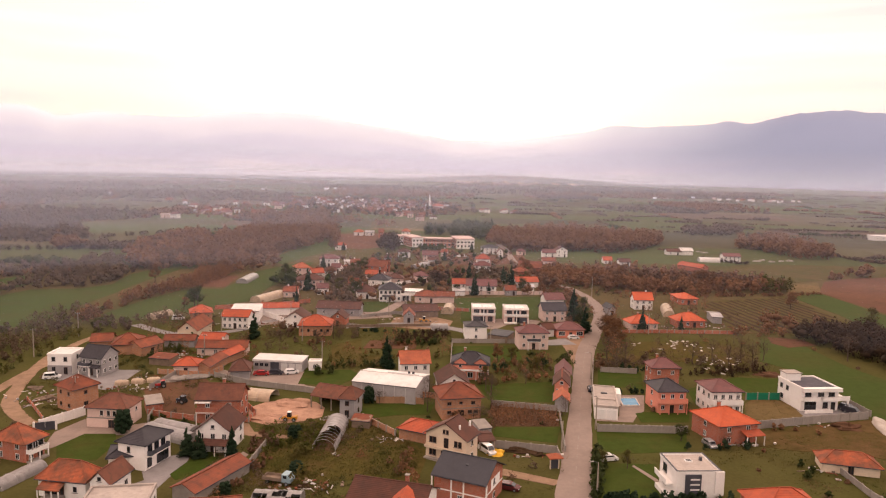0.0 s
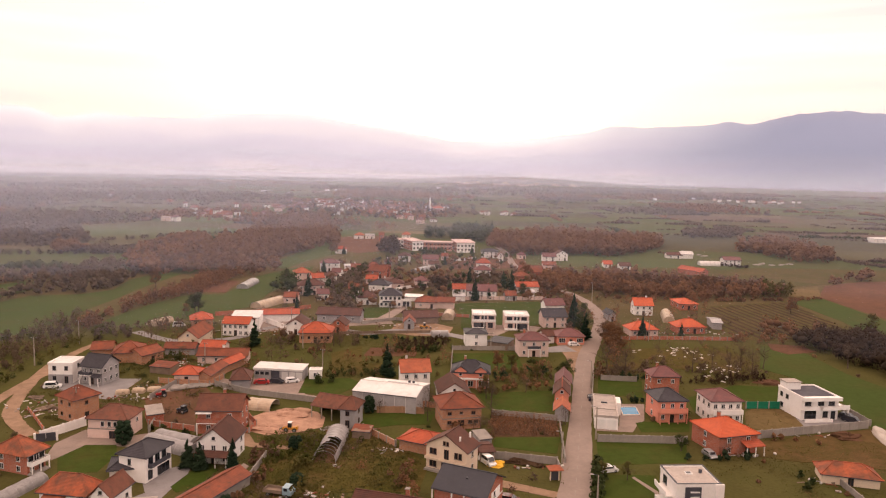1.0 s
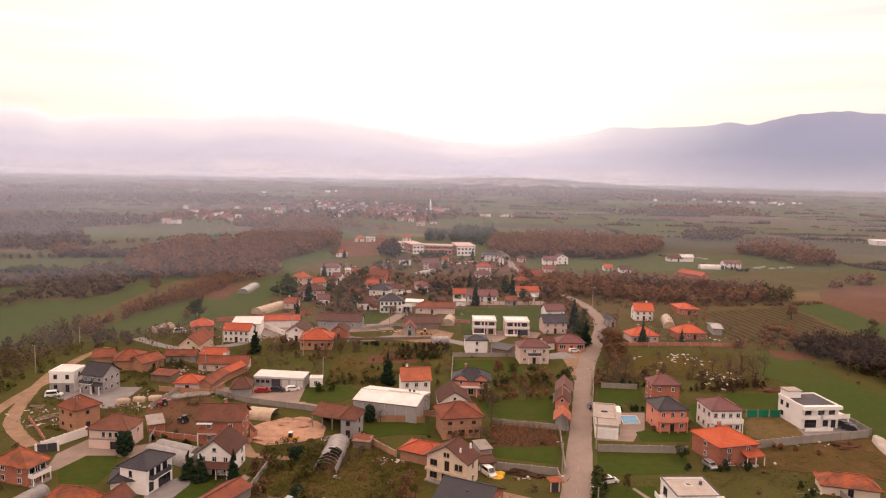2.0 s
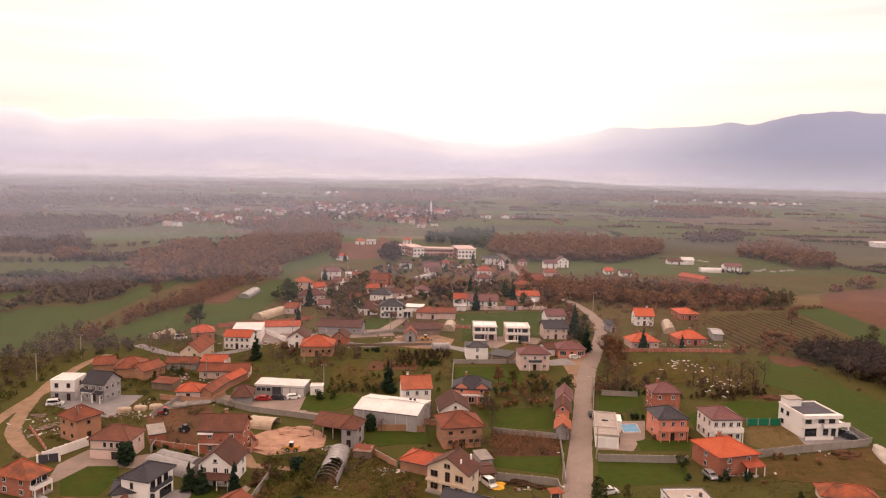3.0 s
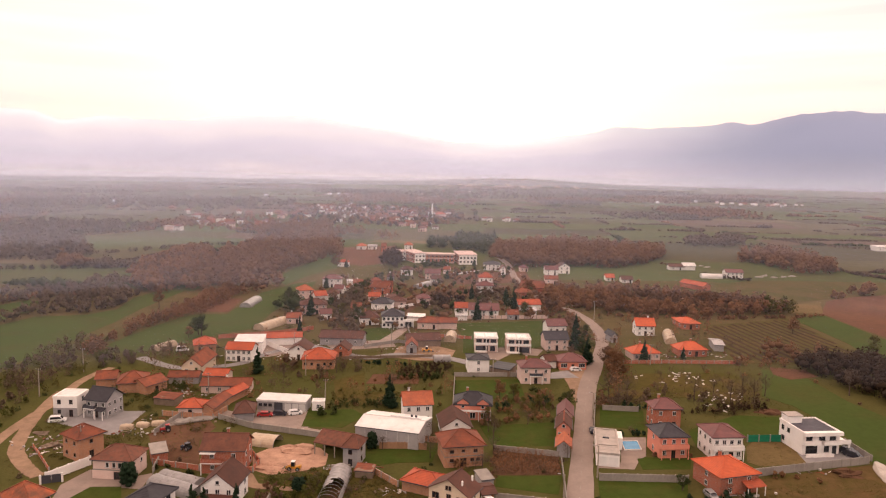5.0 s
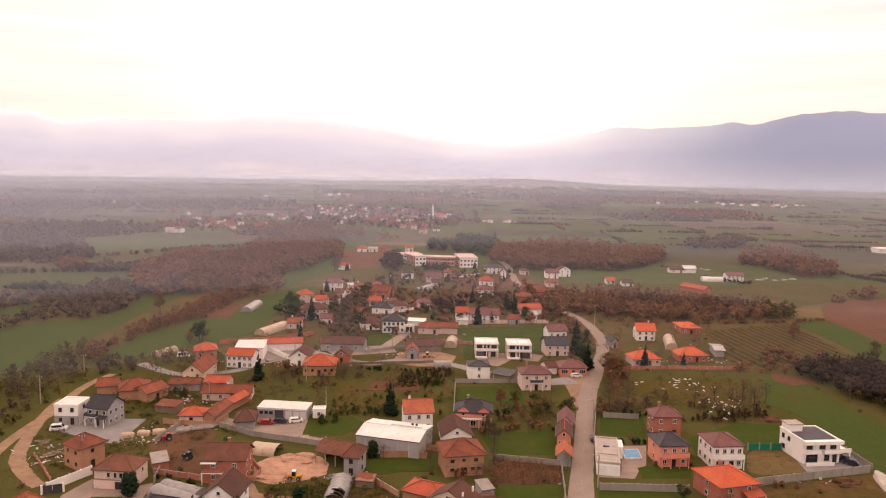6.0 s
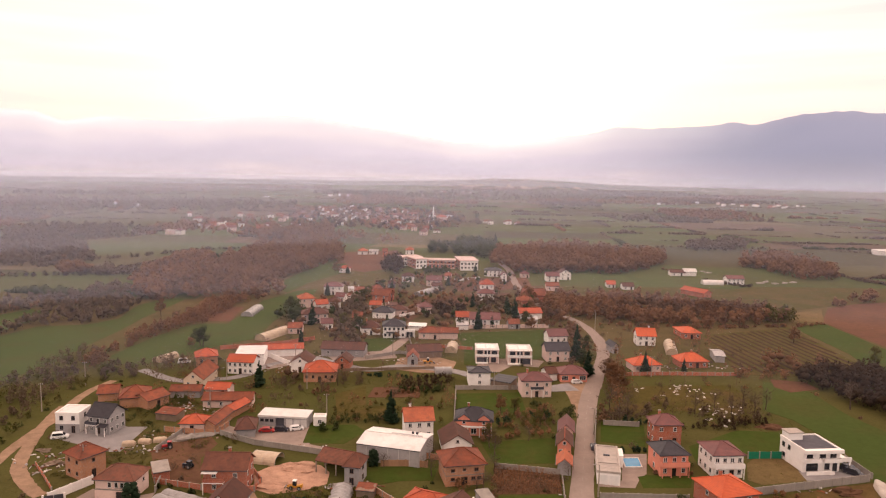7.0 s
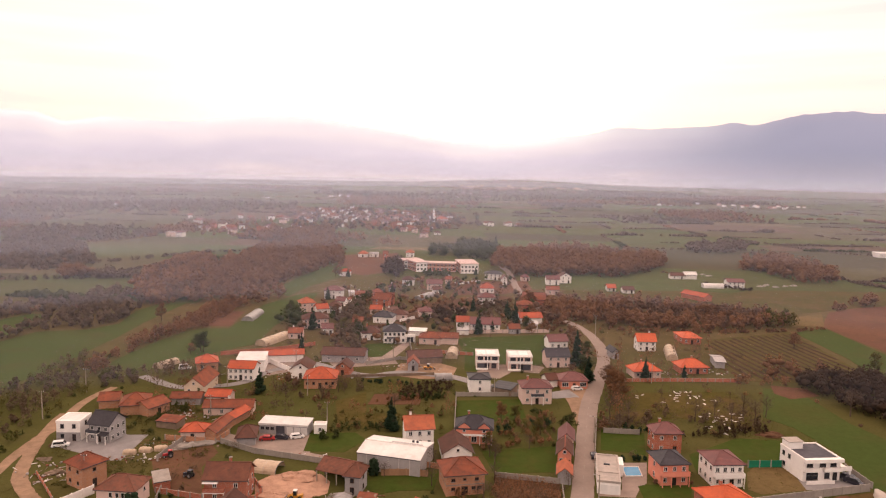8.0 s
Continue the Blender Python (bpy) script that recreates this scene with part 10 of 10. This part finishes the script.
wood("brown fruit bushes round the walled lawn", [(11.5, 190.0), (12.5, 199.5), (35.5, 203.5), (34.5, 197.0), (20.0, 192.5)], 3.2, 2.6, material="leaf_brown", seed=48, leaves=140, size=0.13, core=True)
wood("olive shrubs round the walled lawn", [(11.5, 186.0), (12.5, 198.5), (30.5, 200.5), (33.5, 196.0), (18.0, 192.5)], 4.2, 2.2, material="leaf_olive", seed=49, leaves=140, size=0.13, core=True)
wood("green garden bushes below the pink house", [(8.0, 222.0), (10.0, 232.0), (38.0, 232.0), (38.0, 222.0)], 6.5, 2.2, material="leaf_green", seed=61, leaves=140, size=0.13, core=True)
wood("olive and brown bushes of the middle gardens", [(-34.0, 206.0), (-36.0, 226.0), (-12.0, 232.0), (3.0, 226.0), (3.0, 208.0)], 6.0, 2.0, material="leaf_olive", seed=64, leaves=140, size=0.13, core=True)
garden_wall("grey ruined garden wall beside the shrubs", [(50.1, 209.4), (60.6, 208.4)], 1.6, "concrete")
hedge("grey hedge across the western pastures", [(-284.1, 554.2), (-259.1, 578.9), (-229.2, 625.3)], 1.8, 3.2, material="leaf_twig", seed=140, leaves=60, size=0.3, spread=0.8, wide=0.6)
hedge("grey hedge across the western pastures", [(-360.2, 704.1), (-343.2, 734.7), (-321.8, 776.4)], 1.8, 2.6, material="leaf_brown", seed=141, leaves=60, size=0.3, spread=0.8, wide=0.6)
hedge("brown hedge along the striped pasture", [(-308.4, 461.8), (-276.9, 472.1), (-246.1, 479.5), (-218.9, 486.5)], 1.8, 3.4, material="leaf_dark", seed=142, leaves=60, size=0.3, spread=0.8, wide=0.6)
hedge("brown hedge across the western pastures", [(-243.4, 498), (-229.1, 540.9), (-208.1, 567.4)], 1.8, 3, material="leaf_twig", seed=143, leaves=60, size=0.3, spread=0.8, wide=0.6)
hedge("dark hedge along the wide green pasture", [(-227.3, 356.5), (-218.2, 371), (-198.8, 380.3)], 1.8, 3.2, material="leaf_brown", seed=144, leaves=60, size=0.3, spread=0.8, wide=0.6)
hedge("brown hedge below the hamlet fields", [(-225.4, 636), (-191.7, 652.9), (-172.5, 753.4)], 1.8, 2.6, material="leaf_dark", seed=145, leaves=60, size=0.3, spread=0.8, wide=0.6)
hedge("dark hedge along the eastern field", [(349.1, 872.6), (388.7, 781.2), (408.5, 726), (448.1, 706.7)], 1.8, 3, material="leaf_twig", seed=146, leaves=60, size=0.3, spread=0.8, wide=0.6)
hedge("dark hedge along the eastern field", [(176.9, 566.7), (189.8, 548)], 1.8, 2, material="leaf_brown", seed=147, leaves=60, size=0.3, spread=0.8, wide=0.6)
hedge("dark hedge below the farm", [(188.5, 513.4), (207, 482.9), (215.3, 484)], 1.8, 2.2, material="leaf_dark", seed=148, leaves=60, size=0.3, spread=0.8, wide=0.6)
hedge("dark hedge past the brown copse", [(310.6, 549.4), (310.4, 518.8), (321, 503.4), (341.5, 490.2)], 1.8, 2.6, material="leaf_twig", seed=149, leaves=60, size=0.3, spread=0.8, wide=0.6)
hedge("brown hedge under the eastern wood", [(80.4, 352.4), (110.6, 349.7), (133.9, 349.2), (180.3, 356.6), (201.3, 363)], 1.8, 1.8, material="leaf_brown", seed=150, leaves=60, size=0.3, spread=0.8, wide=0.6)
hedge("hedge of brown bushes along the tilled field", [(112.04, 265.17), (123.45, 266.29), (133.45, 259.92)], 2, 4, seed=20)
hedge("hedge beside the road", [(52.59, 221.58), (49.34, 208.58)], 2, 3, seed=23)
hedge("green conifer hedge by the lawn", [(35.73, 147.28), (30.02, 123.42)], 0.6, 2.4, material='leaf_green', seed=24, spread=0.4)
hedge("dark clipped hedge before the flat-roofed house", [(32.13, 123.96), (54.57, 123.68)], 0.6, 2.0, material='leaf_conifer', seed=25, spread=0.3)
hedge("dark green bushes before the low barn", [(75.27, 143.45), (76.32, 138.45), (76.16, 132.7), (75.08, 126.66)], 2.2, 1.6, material='leaf_green', seed=27, spread=1.6)
hedge("brown bushes beside the boundary wall", [(76.86, 158.9), (85.55, 163.03), (89.61, 160.37)], 3, 1.5, seed=28, spread=2)
hedge("low reddish shrubs in the meadow", [(72.51, 149.33), (74.89, 148.53)], 2.2, 1.0, seed=29, spread=0.6)
hedge("dark shrubs round the brick house porch", [(55.09, 151.54), (56.91, 148.46), (65.47, 150.52), (71.38, 152.47)], 2.0, 1.8, material='leaf_conifer', seed=30, spread=0.8)
hedge("clipped hedge behind the pool", [(50.35, 188.49), (57.4, 188.5)], 1.0, 1.5, material='leaf_conifer', seed=31, spread=0.2)
hedge("low shrubs before the orange house", [(53.52, 174.92), (65.44, 174.85)], 1.6, 1.1, material='leaf_brown', seed=32, spread=0.3)
hedge("overgrown brambles beside the rust-red shed", [(-37.77, 143.18), (-37.54, 149.46), (-35.32, 129.64), (-36.77, 125.23)], 2.0, 2.0, material='leaf_brown', seed=33, spread=1.6)
hedge("dark scrub along the barn walls", [(-96.31, 228.5), (-90.56, 232.1), (-87.27, 238.8), (-80.96, 232.99)], 2.6, 3.2, material='leaf_green', seed=34, spread=1.2)
hedge("brown hedge beside the old lane", [(-45.67, 231.62), (-37.84, 238.61)], 2.0, 2.2, seed=42, spread=1.2)
hedge("dark evergreen bushes in the middle garden", [(16.9, 208.41), (25.65, 212.83), (35.78, 212.4)], 3.0, 2.8, material='leaf_conifer', seed=43, spread=2.5)
hedge("brown bushes in the middle garden", [(18.83, 215.46), (36.46, 220.22)], 3.0, 2.6, seed=44, spread=3)
hedge("dark brambles along the village street", [(-37.1, 257.76), (-20.03, 255.78), (-3.23, 255.63)], 2.4, 1.4, material='leaf_conifer', seed=45, spread=1.0)
hedge("dark bushes along the earth yard wall", [(-67.87, 161.0), (-56.77, 157.97)], 2.2, 1.6, material='leaf_green', seed=46, spread=0.8)
hedge("dark hedge behind the brick houses", [(56.28, 212.18), (63.46, 209.69)], 1.4, 2.0, material='leaf_conifer', seed=47, spread=0.6)
hedge("brown bare hedge across the meadow", [(56.49, 216.62), (74.78, 223.44), (93.51, 215.17), (99.81, 211.35)], 3.0, 3.4, material='leaf_twig', seed=48, spread=2.0)
hedge("dark bushes below the cream house", [(-3.37, 143.29), (-1.25, 145.22)], 1.6, 2.6, material='leaf_conifer', seed=49, spread=1.2)
hedge("olive bushes on waste ground", [(-35.55, 146.38), (-29.55, 153.27), (-28.31, 135.17), (-22.9, 130.26)], 3, 3, material='leaf_olive', seed=26, spread=4)
hedge("hedge of mixed bushes by the lane", [(-35.12, 199.03), (-26.1, 205.57)], 1.5, 2.5, material='leaf_green', seed=29)
hedge("brown bushes along the garden", [(-14.63, 237.57), (2.97, 240.81)], 1.5, 2.2, material='leaf_green', seed=30)
hedge("bushes beside the brick shed", [(1.14, 170.21), (3.89, 164.4)], 1.5, 2.2, material='leaf_brown', seed=31)
VINE_PLOT = [(14.04, 176.62), (30.5, 172.13), (29.57, 162.21), (13.93, 161.24)]
GREENS_PLOT = [(13.82, 159.76), (29.32, 160.71), (27.15, 152.23), (13.37, 155.48)]


# ---- far plain: fields, hedges and belts of trees ----
def parcel_material():
    """Field by field another crop: greens, olive pasture, brown tilth, with soft stains."""
    m = bpy.data.materials.new("far_parcels")
    m.use_nodes = True
    n, l = m.node_tree.nodes, m.node_tree.links
    bs = n["Principled BSDF"]
    bs.inputs["Roughness"].default_value = 1.0
    bs.inputs["Specular IOR Level"].default_value = 0.02
    place = n.new("ShaderNodeNewGeometry")
    crop = n.new("ShaderNodeValToRGB")
    crop.color_ramp.interpolation = "CONSTANT"
    ramp_stops(crop, PARCELS)
    l.new(place.outputs["Random Per Island"], crop.inputs[0])
    col = crop.outputs[0]
    for scale, tone, fac in ((0.012, (0.1, 0.07, 0.035, 1), 0.45), (0.08, (0.045, 0.045, 0.02, 1), 0.4)):
        t = n.new("ShaderNodeTexNoise")
        t.inputs["Scale"].default_value, t.inputs["Detail"].default_value = scale, 6
        l.new(place.outputs["Position"], t.inputs["Vector"])
        k, mix = n.new("ShaderNodeMapRange"), n.new("ShaderNodeMix")
        for i, v in zip((1, 2, 3, 4), (0.42, 0.7, 0.0, fac)):
            k.inputs[i].default_value = v
        l.new(t.outputs["Fac"], k.inputs[0])
        mix.data_type = "RGBA"
        l.new(k.outputs[0], mix.inputs[0])
        l.new(col, mix.inputs[6])
        mix.inputs[7].default_value = tone
        col = mix.outputs[2]
    l.new(col, bs.inputs["Base Color"])
    TABLE["far_parcels"] = m


PARCELS = [(0.0, (0.06, 0.075, 0.026)), (0.18, (0.075, 0.09, 0.034)), (0.34, (0.066, 0.065, 0.03)), (0.5, (0.086, 0.076, 0.042)), (0.62, (0.068, 0.086, 0.032)), (0.76, (0.1, 0.068, 0.05)), (0.84, (0.058, 0.056, 0.032)), (0.95, (0.125, 0.1, 0.064))]
parcel_material()
SETTLED = [(60, 300, 0, 600), (-170, 60, 0, 700), (-330, 130, 820, 1260), (-40, 130, 0, 1200)]


def bent(x, y):
    """Field edges wander a little from the straight."""
    return x + 26 * noise.noise((x * 0.006, y * 0.004, 1)), y + 34 * noise.noise((x * 0.004, y * 0.006, 7))


def far_plain():
    """The plain cut into unequal fields, with hedges along their edges and some fields grown over as woods."""
    rng = random.Random(11)
    done = []

    def cut(x0, x1, y0, y1):
        w, d, far = x1 - x0, y1 - y0, (y0 + y1) / 2
        most = 75 + far * 0.075
        if w < most * 1.5 and d < most * 1.1:
            done.append((x0, x1, y0, y1))
        elif d * 1.3 > w:
            c = y0 + d * rng.uniform(0.36, 0.64)
            cut(x0, x1, y0, c), cut(x0, x1, c, y1)
        else:
            c = x0 + w * rng.uniform(0.36, 0.64)
            cut(x0, c, y0, y1), cut(c, x1, y0, y1)

    cut(-2100, -150, 400, 2750)
    cut(-150, 60, 720, 2750)
    cut(60, 2200, 480, 2750)
    verts, faces, rows, copses = [], [], [], []
    for x0, x1, y0, y1 in done:
        if abs((x0 + x1) / 2) > 0.72 * y1 + 60:
            continue
        corner = [(x0, y0), (x1, y0), (x1, y1), (x0, y1)]
        k = len(verts)
        for (ax, ay), (bx, by) in zip(corner, corner[1:] + corner[:1]):
            for i in range(6):
                px, py = bent(ax + (bx - ax) * i / 6, ay + (by - ay) * i / 6)
                verts.append((px, py, 0.06 + rise_at(px, py)))
        faces.append(tuple(range(k, len(verts))))
        settled = any(a < (x0 + x1) / 2 < b and c < (y0 + y1) / 2 < d for a, b, c, d in SETTLED)
        for (ax, ay), (bx, by) in ((corner[0], corner[1]), (corner[0], corner[3])):
            if rng.random() < (0.15 if settled else 0.86):
                rows.append((ax, ay, bx, by, rng.choice([0.6, 0.9, 1.2, 2.2]), rng.uniform(2.2, 5.0), rng.random()))
        west = x1 < -100
        if not settled and y0 > 620 and rng.random() < (0.13 if west else 0.1) + 0.16 * (y0 > 1500):
            copses.append((x0, x1, y0, y1))
    tagged(raw("farmland", verts, faces, "far_parcels"), "patchwork of green pasture and brown tilled fields on the plain", "fields", kind="stuff")
    nrng = np.random.default_rng(12)
    for material, label, share in (("leaf_twig", "grey-brown hedges between far fields", (0.0, 0.55)), ("leaf_brown", "brown hedges and trees between far fields", (0.55, 0.85)), ("leaf_green", "dark green hedges between far fields", (0.85, 1.0))):
        spots, tall = [], []
        for ax, ay, bx, by, spread, h, pick in rows:
            if not share[0] <= pick < share[1]:
                continue
            far = (ay + by) / 2
            n = int(math.hypot(bx - ax, by - ay) / (1.2 + far * 0.001))
            u = nrng.uniform(nrng.uniform(-0.05, 0.3), nrng.uniform(0.7, 1.08), n)
            gap = np.array([noise.noise((ax + bx * 0.3 + v * 5, ay, 3)) for v in u])
            u, gap = u[gap > -0.3], gap[gap > -0.3]
            p = np.array([bent(ax + (bx - ax) * v, ay + (by - ay) * v) for v in u]).reshape(-1, 2)
            spots.append(p + nrng.normal(size=p.shape) * spread)
            tall.append(h * np.clip(0.75 + 1.1 * gap, 0.3, 1.5))
        spots, tall = np.concatenate(spots), np.concatenate(tall)
        keep = clear_of_things(spots, 2.0)
        spots, tall = spots[keep], tall[keep]
        for lo, hi, size, leaves in ((0, 800, 0.42, 16), (800, 1400, 0.6, 8), (1400, 4000, 0.9, 4)):
            band = (spots[:, 1] >= lo) & (spots[:, 1] < hi)
            bushes("hedgerow", label, spots[band], tall[band], material, nrng, leaves, size, 0.8)
    for k, (x0, x1, y0, y1) in enumerate(copses):
        edge = [bent(x, y) for x, y in ((x0, y0), (x1, y0), (x1, y1), (x0, y1))]
        wood("dim brown copse between far fields", edge, 9 + y0 * 0.005, 8, ("leaf_twig", "leaf_brown", "leaf_rust")[k % 3], 200 + k, 36, 0.5 + y0 * 0.00045, core=True)


far_plain()


def mosque(x, y):
    ob = thing("mosque", "far white mosque with slender minaret and red roof", "mosque", x, y)
    raw("minaret", *cone_rings([(0, 1.3), (13, 1.2), (13.2, 1.9), (14.2, 1.9), (14.2, 1.0), (18.5, 0.95), (23.5, 0.02)], 10), "plaster_white", ob)
    boxes("hall", [(5, 20, -4, 9, 0, 7)], "plaster_pink", ob)
    v, f, _ = roof_mesh("hip", 17, 15, 7, 3)
    r = raw("roof", v, f, "tile_red", ob)
    r.location = (12.5, 2.5, 0)


mosque(-17.5, 1056)


# ---- pale stones in the meadow ----
def field_stones():
    rng = np.random.default_rng(8)
    spots = np.concatenate([rng.normal(size=(n, 2)) * s + STONE_FIELD[k] for k, n, s in ((0, 9, (2.2, 2.5)), (1, 12, (3.5, 4.0)), (2, 34, (4.0, 7.0)), (3, 6, (5.0, 3.0)))])
    proto = [raw("field_stone", *lump_mesh("field_stone", 1.0 - 0.25 * k, 0.36, 0.3, k, "pale_stone", 0.5, 9, 4), "pale_stone") for k in range(3)]
    for k, ob in enumerate(proto):
        tagged(ob, "pale weathered stone lying in the meadow", "stone", "stones in the meadow")
        ob.matrix_basis = pose(float(spots[k][0]), float(spots[k][1]), 0, 0, 0, 20 * k)
    for i, p in enumerate(spots[3:]):
        copy_thing(proto[i % 3], pose(float(p[0]), float(p[1]), 0, 0, 0, float(rng.uniform(0, 360))))


field_stones()

# ---- tilled rows ----
def furrows(poly, spacing=3.8):
    """Low ridges of dark earth along a tilled field, one mesh."""
    along = (Vector(TILLED_WAY[1]) - Vector(TILLED_WAY[0])).normalized()
    side = Vector((-along.y, along.x))
    mid = sum((Vector(p) for p in poly), Vector((0, 0))) / len(poly)
    rng = random.Random(3)
    verts, faces = [], []
    for k in range(-40, 41):
        o = mid + side * k * spacing
        line = [o + along * u for u in range(-120, 121, 4)]
        ok = in_poly(np.array([tuple(p) for p in line]), poly)
        run = [p for p, inside in zip(line, ok) if inside]
        for i, p in enumerate(run):
            w = rng.uniform(0.9, 1.4)
            h = 0.1 + rng.uniform(0.15, 0.3)
            verts += [(p.x + side.x * e * w, p.y + side.y * e * w, h if e == 0 else 0.0) for e in (1, 0, -1)]
            if i:
                n = len(verts)
                faces += [(n - 6, n - 5, n - 2, n - 3), (n - 5, n - 4, n - 1, n - 2)]
    return tagged(raw("earth_row", verts, faces, "earth_dark"), "long dark ridges of earth in a tilled field", "furrows", kind="stuff")


furrows(TILLED)

# ---- rough growth over the village ----
VILLAGE = [(-150, 112), (130, 112), (150, 200), (130, 330), (80, 430), (-60, 430), (-110, 330), (-150, 240)]
WASTE = [(-48, 122), (-6, 122), (-2, 150), (-20, 165), (-45, 160)]
WEST_YARDS = [(-110, 165), (-60, 165), (-55, 215), (-110, 235)]
EAST_WASTE = [(74, 130), (120, 130), (120, 165), (85, 160), (70, 150)]
GARDENS = [(-75, 205), (20, 205), (20, 260), (-75, 262)]
tufts("olive rough grass and weeds between the gardens", VILLAGE, 2.6, "leaf_olive", 41, 0.1, 1.1, 0.1, 14, 0.03, 0.45)
for k, patch in enumerate((WASTE, WEST_YARDS)):
    tufts("dry brown weeds in drifts", patch, 1.0, "leaf_brown", 60 + k, 0.08, 0.8, 0.16, 12, 0.07, 0.22)
    tufts("olive brambles and low bushes", patch, 3.2, "leaf_olive", 80 + k, 0.13, 1.1, 0.7, 60, 0.06, 0.4, "garden_shrubs", "shrubs")
tufts("olive thorn bushes on waste ground", WASTE, 3.0, "leaf_olive", 91, 0.1, 1.2, 0.8, 110, 0.05, 0.4, "garden_shrubs", "shrubs")
tufts("grey brown thickets on waste ground", WASTE, 3.4, "leaf_twig", 92, 0.1, 1.3, 1.0, 110, 0.06, 0.3, "garden_shrubs", "shrubs")
tufts("green bushes among the yard scrap", WEST_YARDS, 5.0, "leaf_green", 93, 0.12, 1.1, 1.1, 90, 0.05, 0.35, "garden_shrubs", "shrubs")
tufts("tall olive grass on waste ground", WASTE, 1.0, "leaf_olive", 94, 0.1, 0.85, 0.3, 14, 0.06, 0.7)
tufts("tall green weeds on waste ground", WASTE, 1.3, "leaf_green", 95, 0.1, 0.9, 0.3, 12, 0.05, 0.25)
tufts("dead brown grass beside the boundary wall", EAST_WASTE, 1.0, "leaf_brown", 96, 0.07, 0.9, 0.08, 12, 0.05, 0.22)
tufts("olive weeds beside the boundary wall", EAST_WASTE, 1.0, "leaf_olive", 97, 0.08, 0.9, 0.12, 12, 0.06, 0.5)
EAST_MEADOW = [(38, 118), (75, 118), (80, 150), (62, 152), (55, 146), (40, 146)]
NORTH_MEADOW = [(60, 205), (125, 205), (125, 240), (60, 240)]
for k, patch in enumerate((EAST_MEADOW, NORTH_MEADOW, GARDENS)):
    tufts("olive meadow grass in loose drifts", patch, 1.5, "leaf_olive", 110 + k, 0.09, 1.0, 0.12, 12, 0.05, 0.5)
tufts("brown garden shrubs", VILLAGE, 13.0, "leaf_brown", 44, 0.14, 0.9, 1.0, 80, 0.02, 0.5, "garden_shrubs", "shrubs")
tufts("bare grey garden bushes", VILLAGE, 13.0, "leaf_twig", 45, 0.13, 1.1, 1.3, 90, 0.02, 0.5, "garden_shrubs", "shrubs")
tufts("dark green garden shrubs", VILLAGE, 14.0, "leaf_green", 46, 0.14, 0.9, 0.9, 80, 0.02, 0.35, "garden_shrubs", "shrubs")
tufts("close rows of dry brown vines", VINE_PLOT, 0.8, "leaf_brown", 101, 0.13, 0.3, 1.3, 12, 0.03, 1.0, "vines", "vines")
tufts("dense low green leaf vegetables", GREENS_PLOT, 0.7, "leaf_green", 102, 0.1, 0.3, 0.2, 6, 0.03, 1.0, "vegetables", "vegetables")
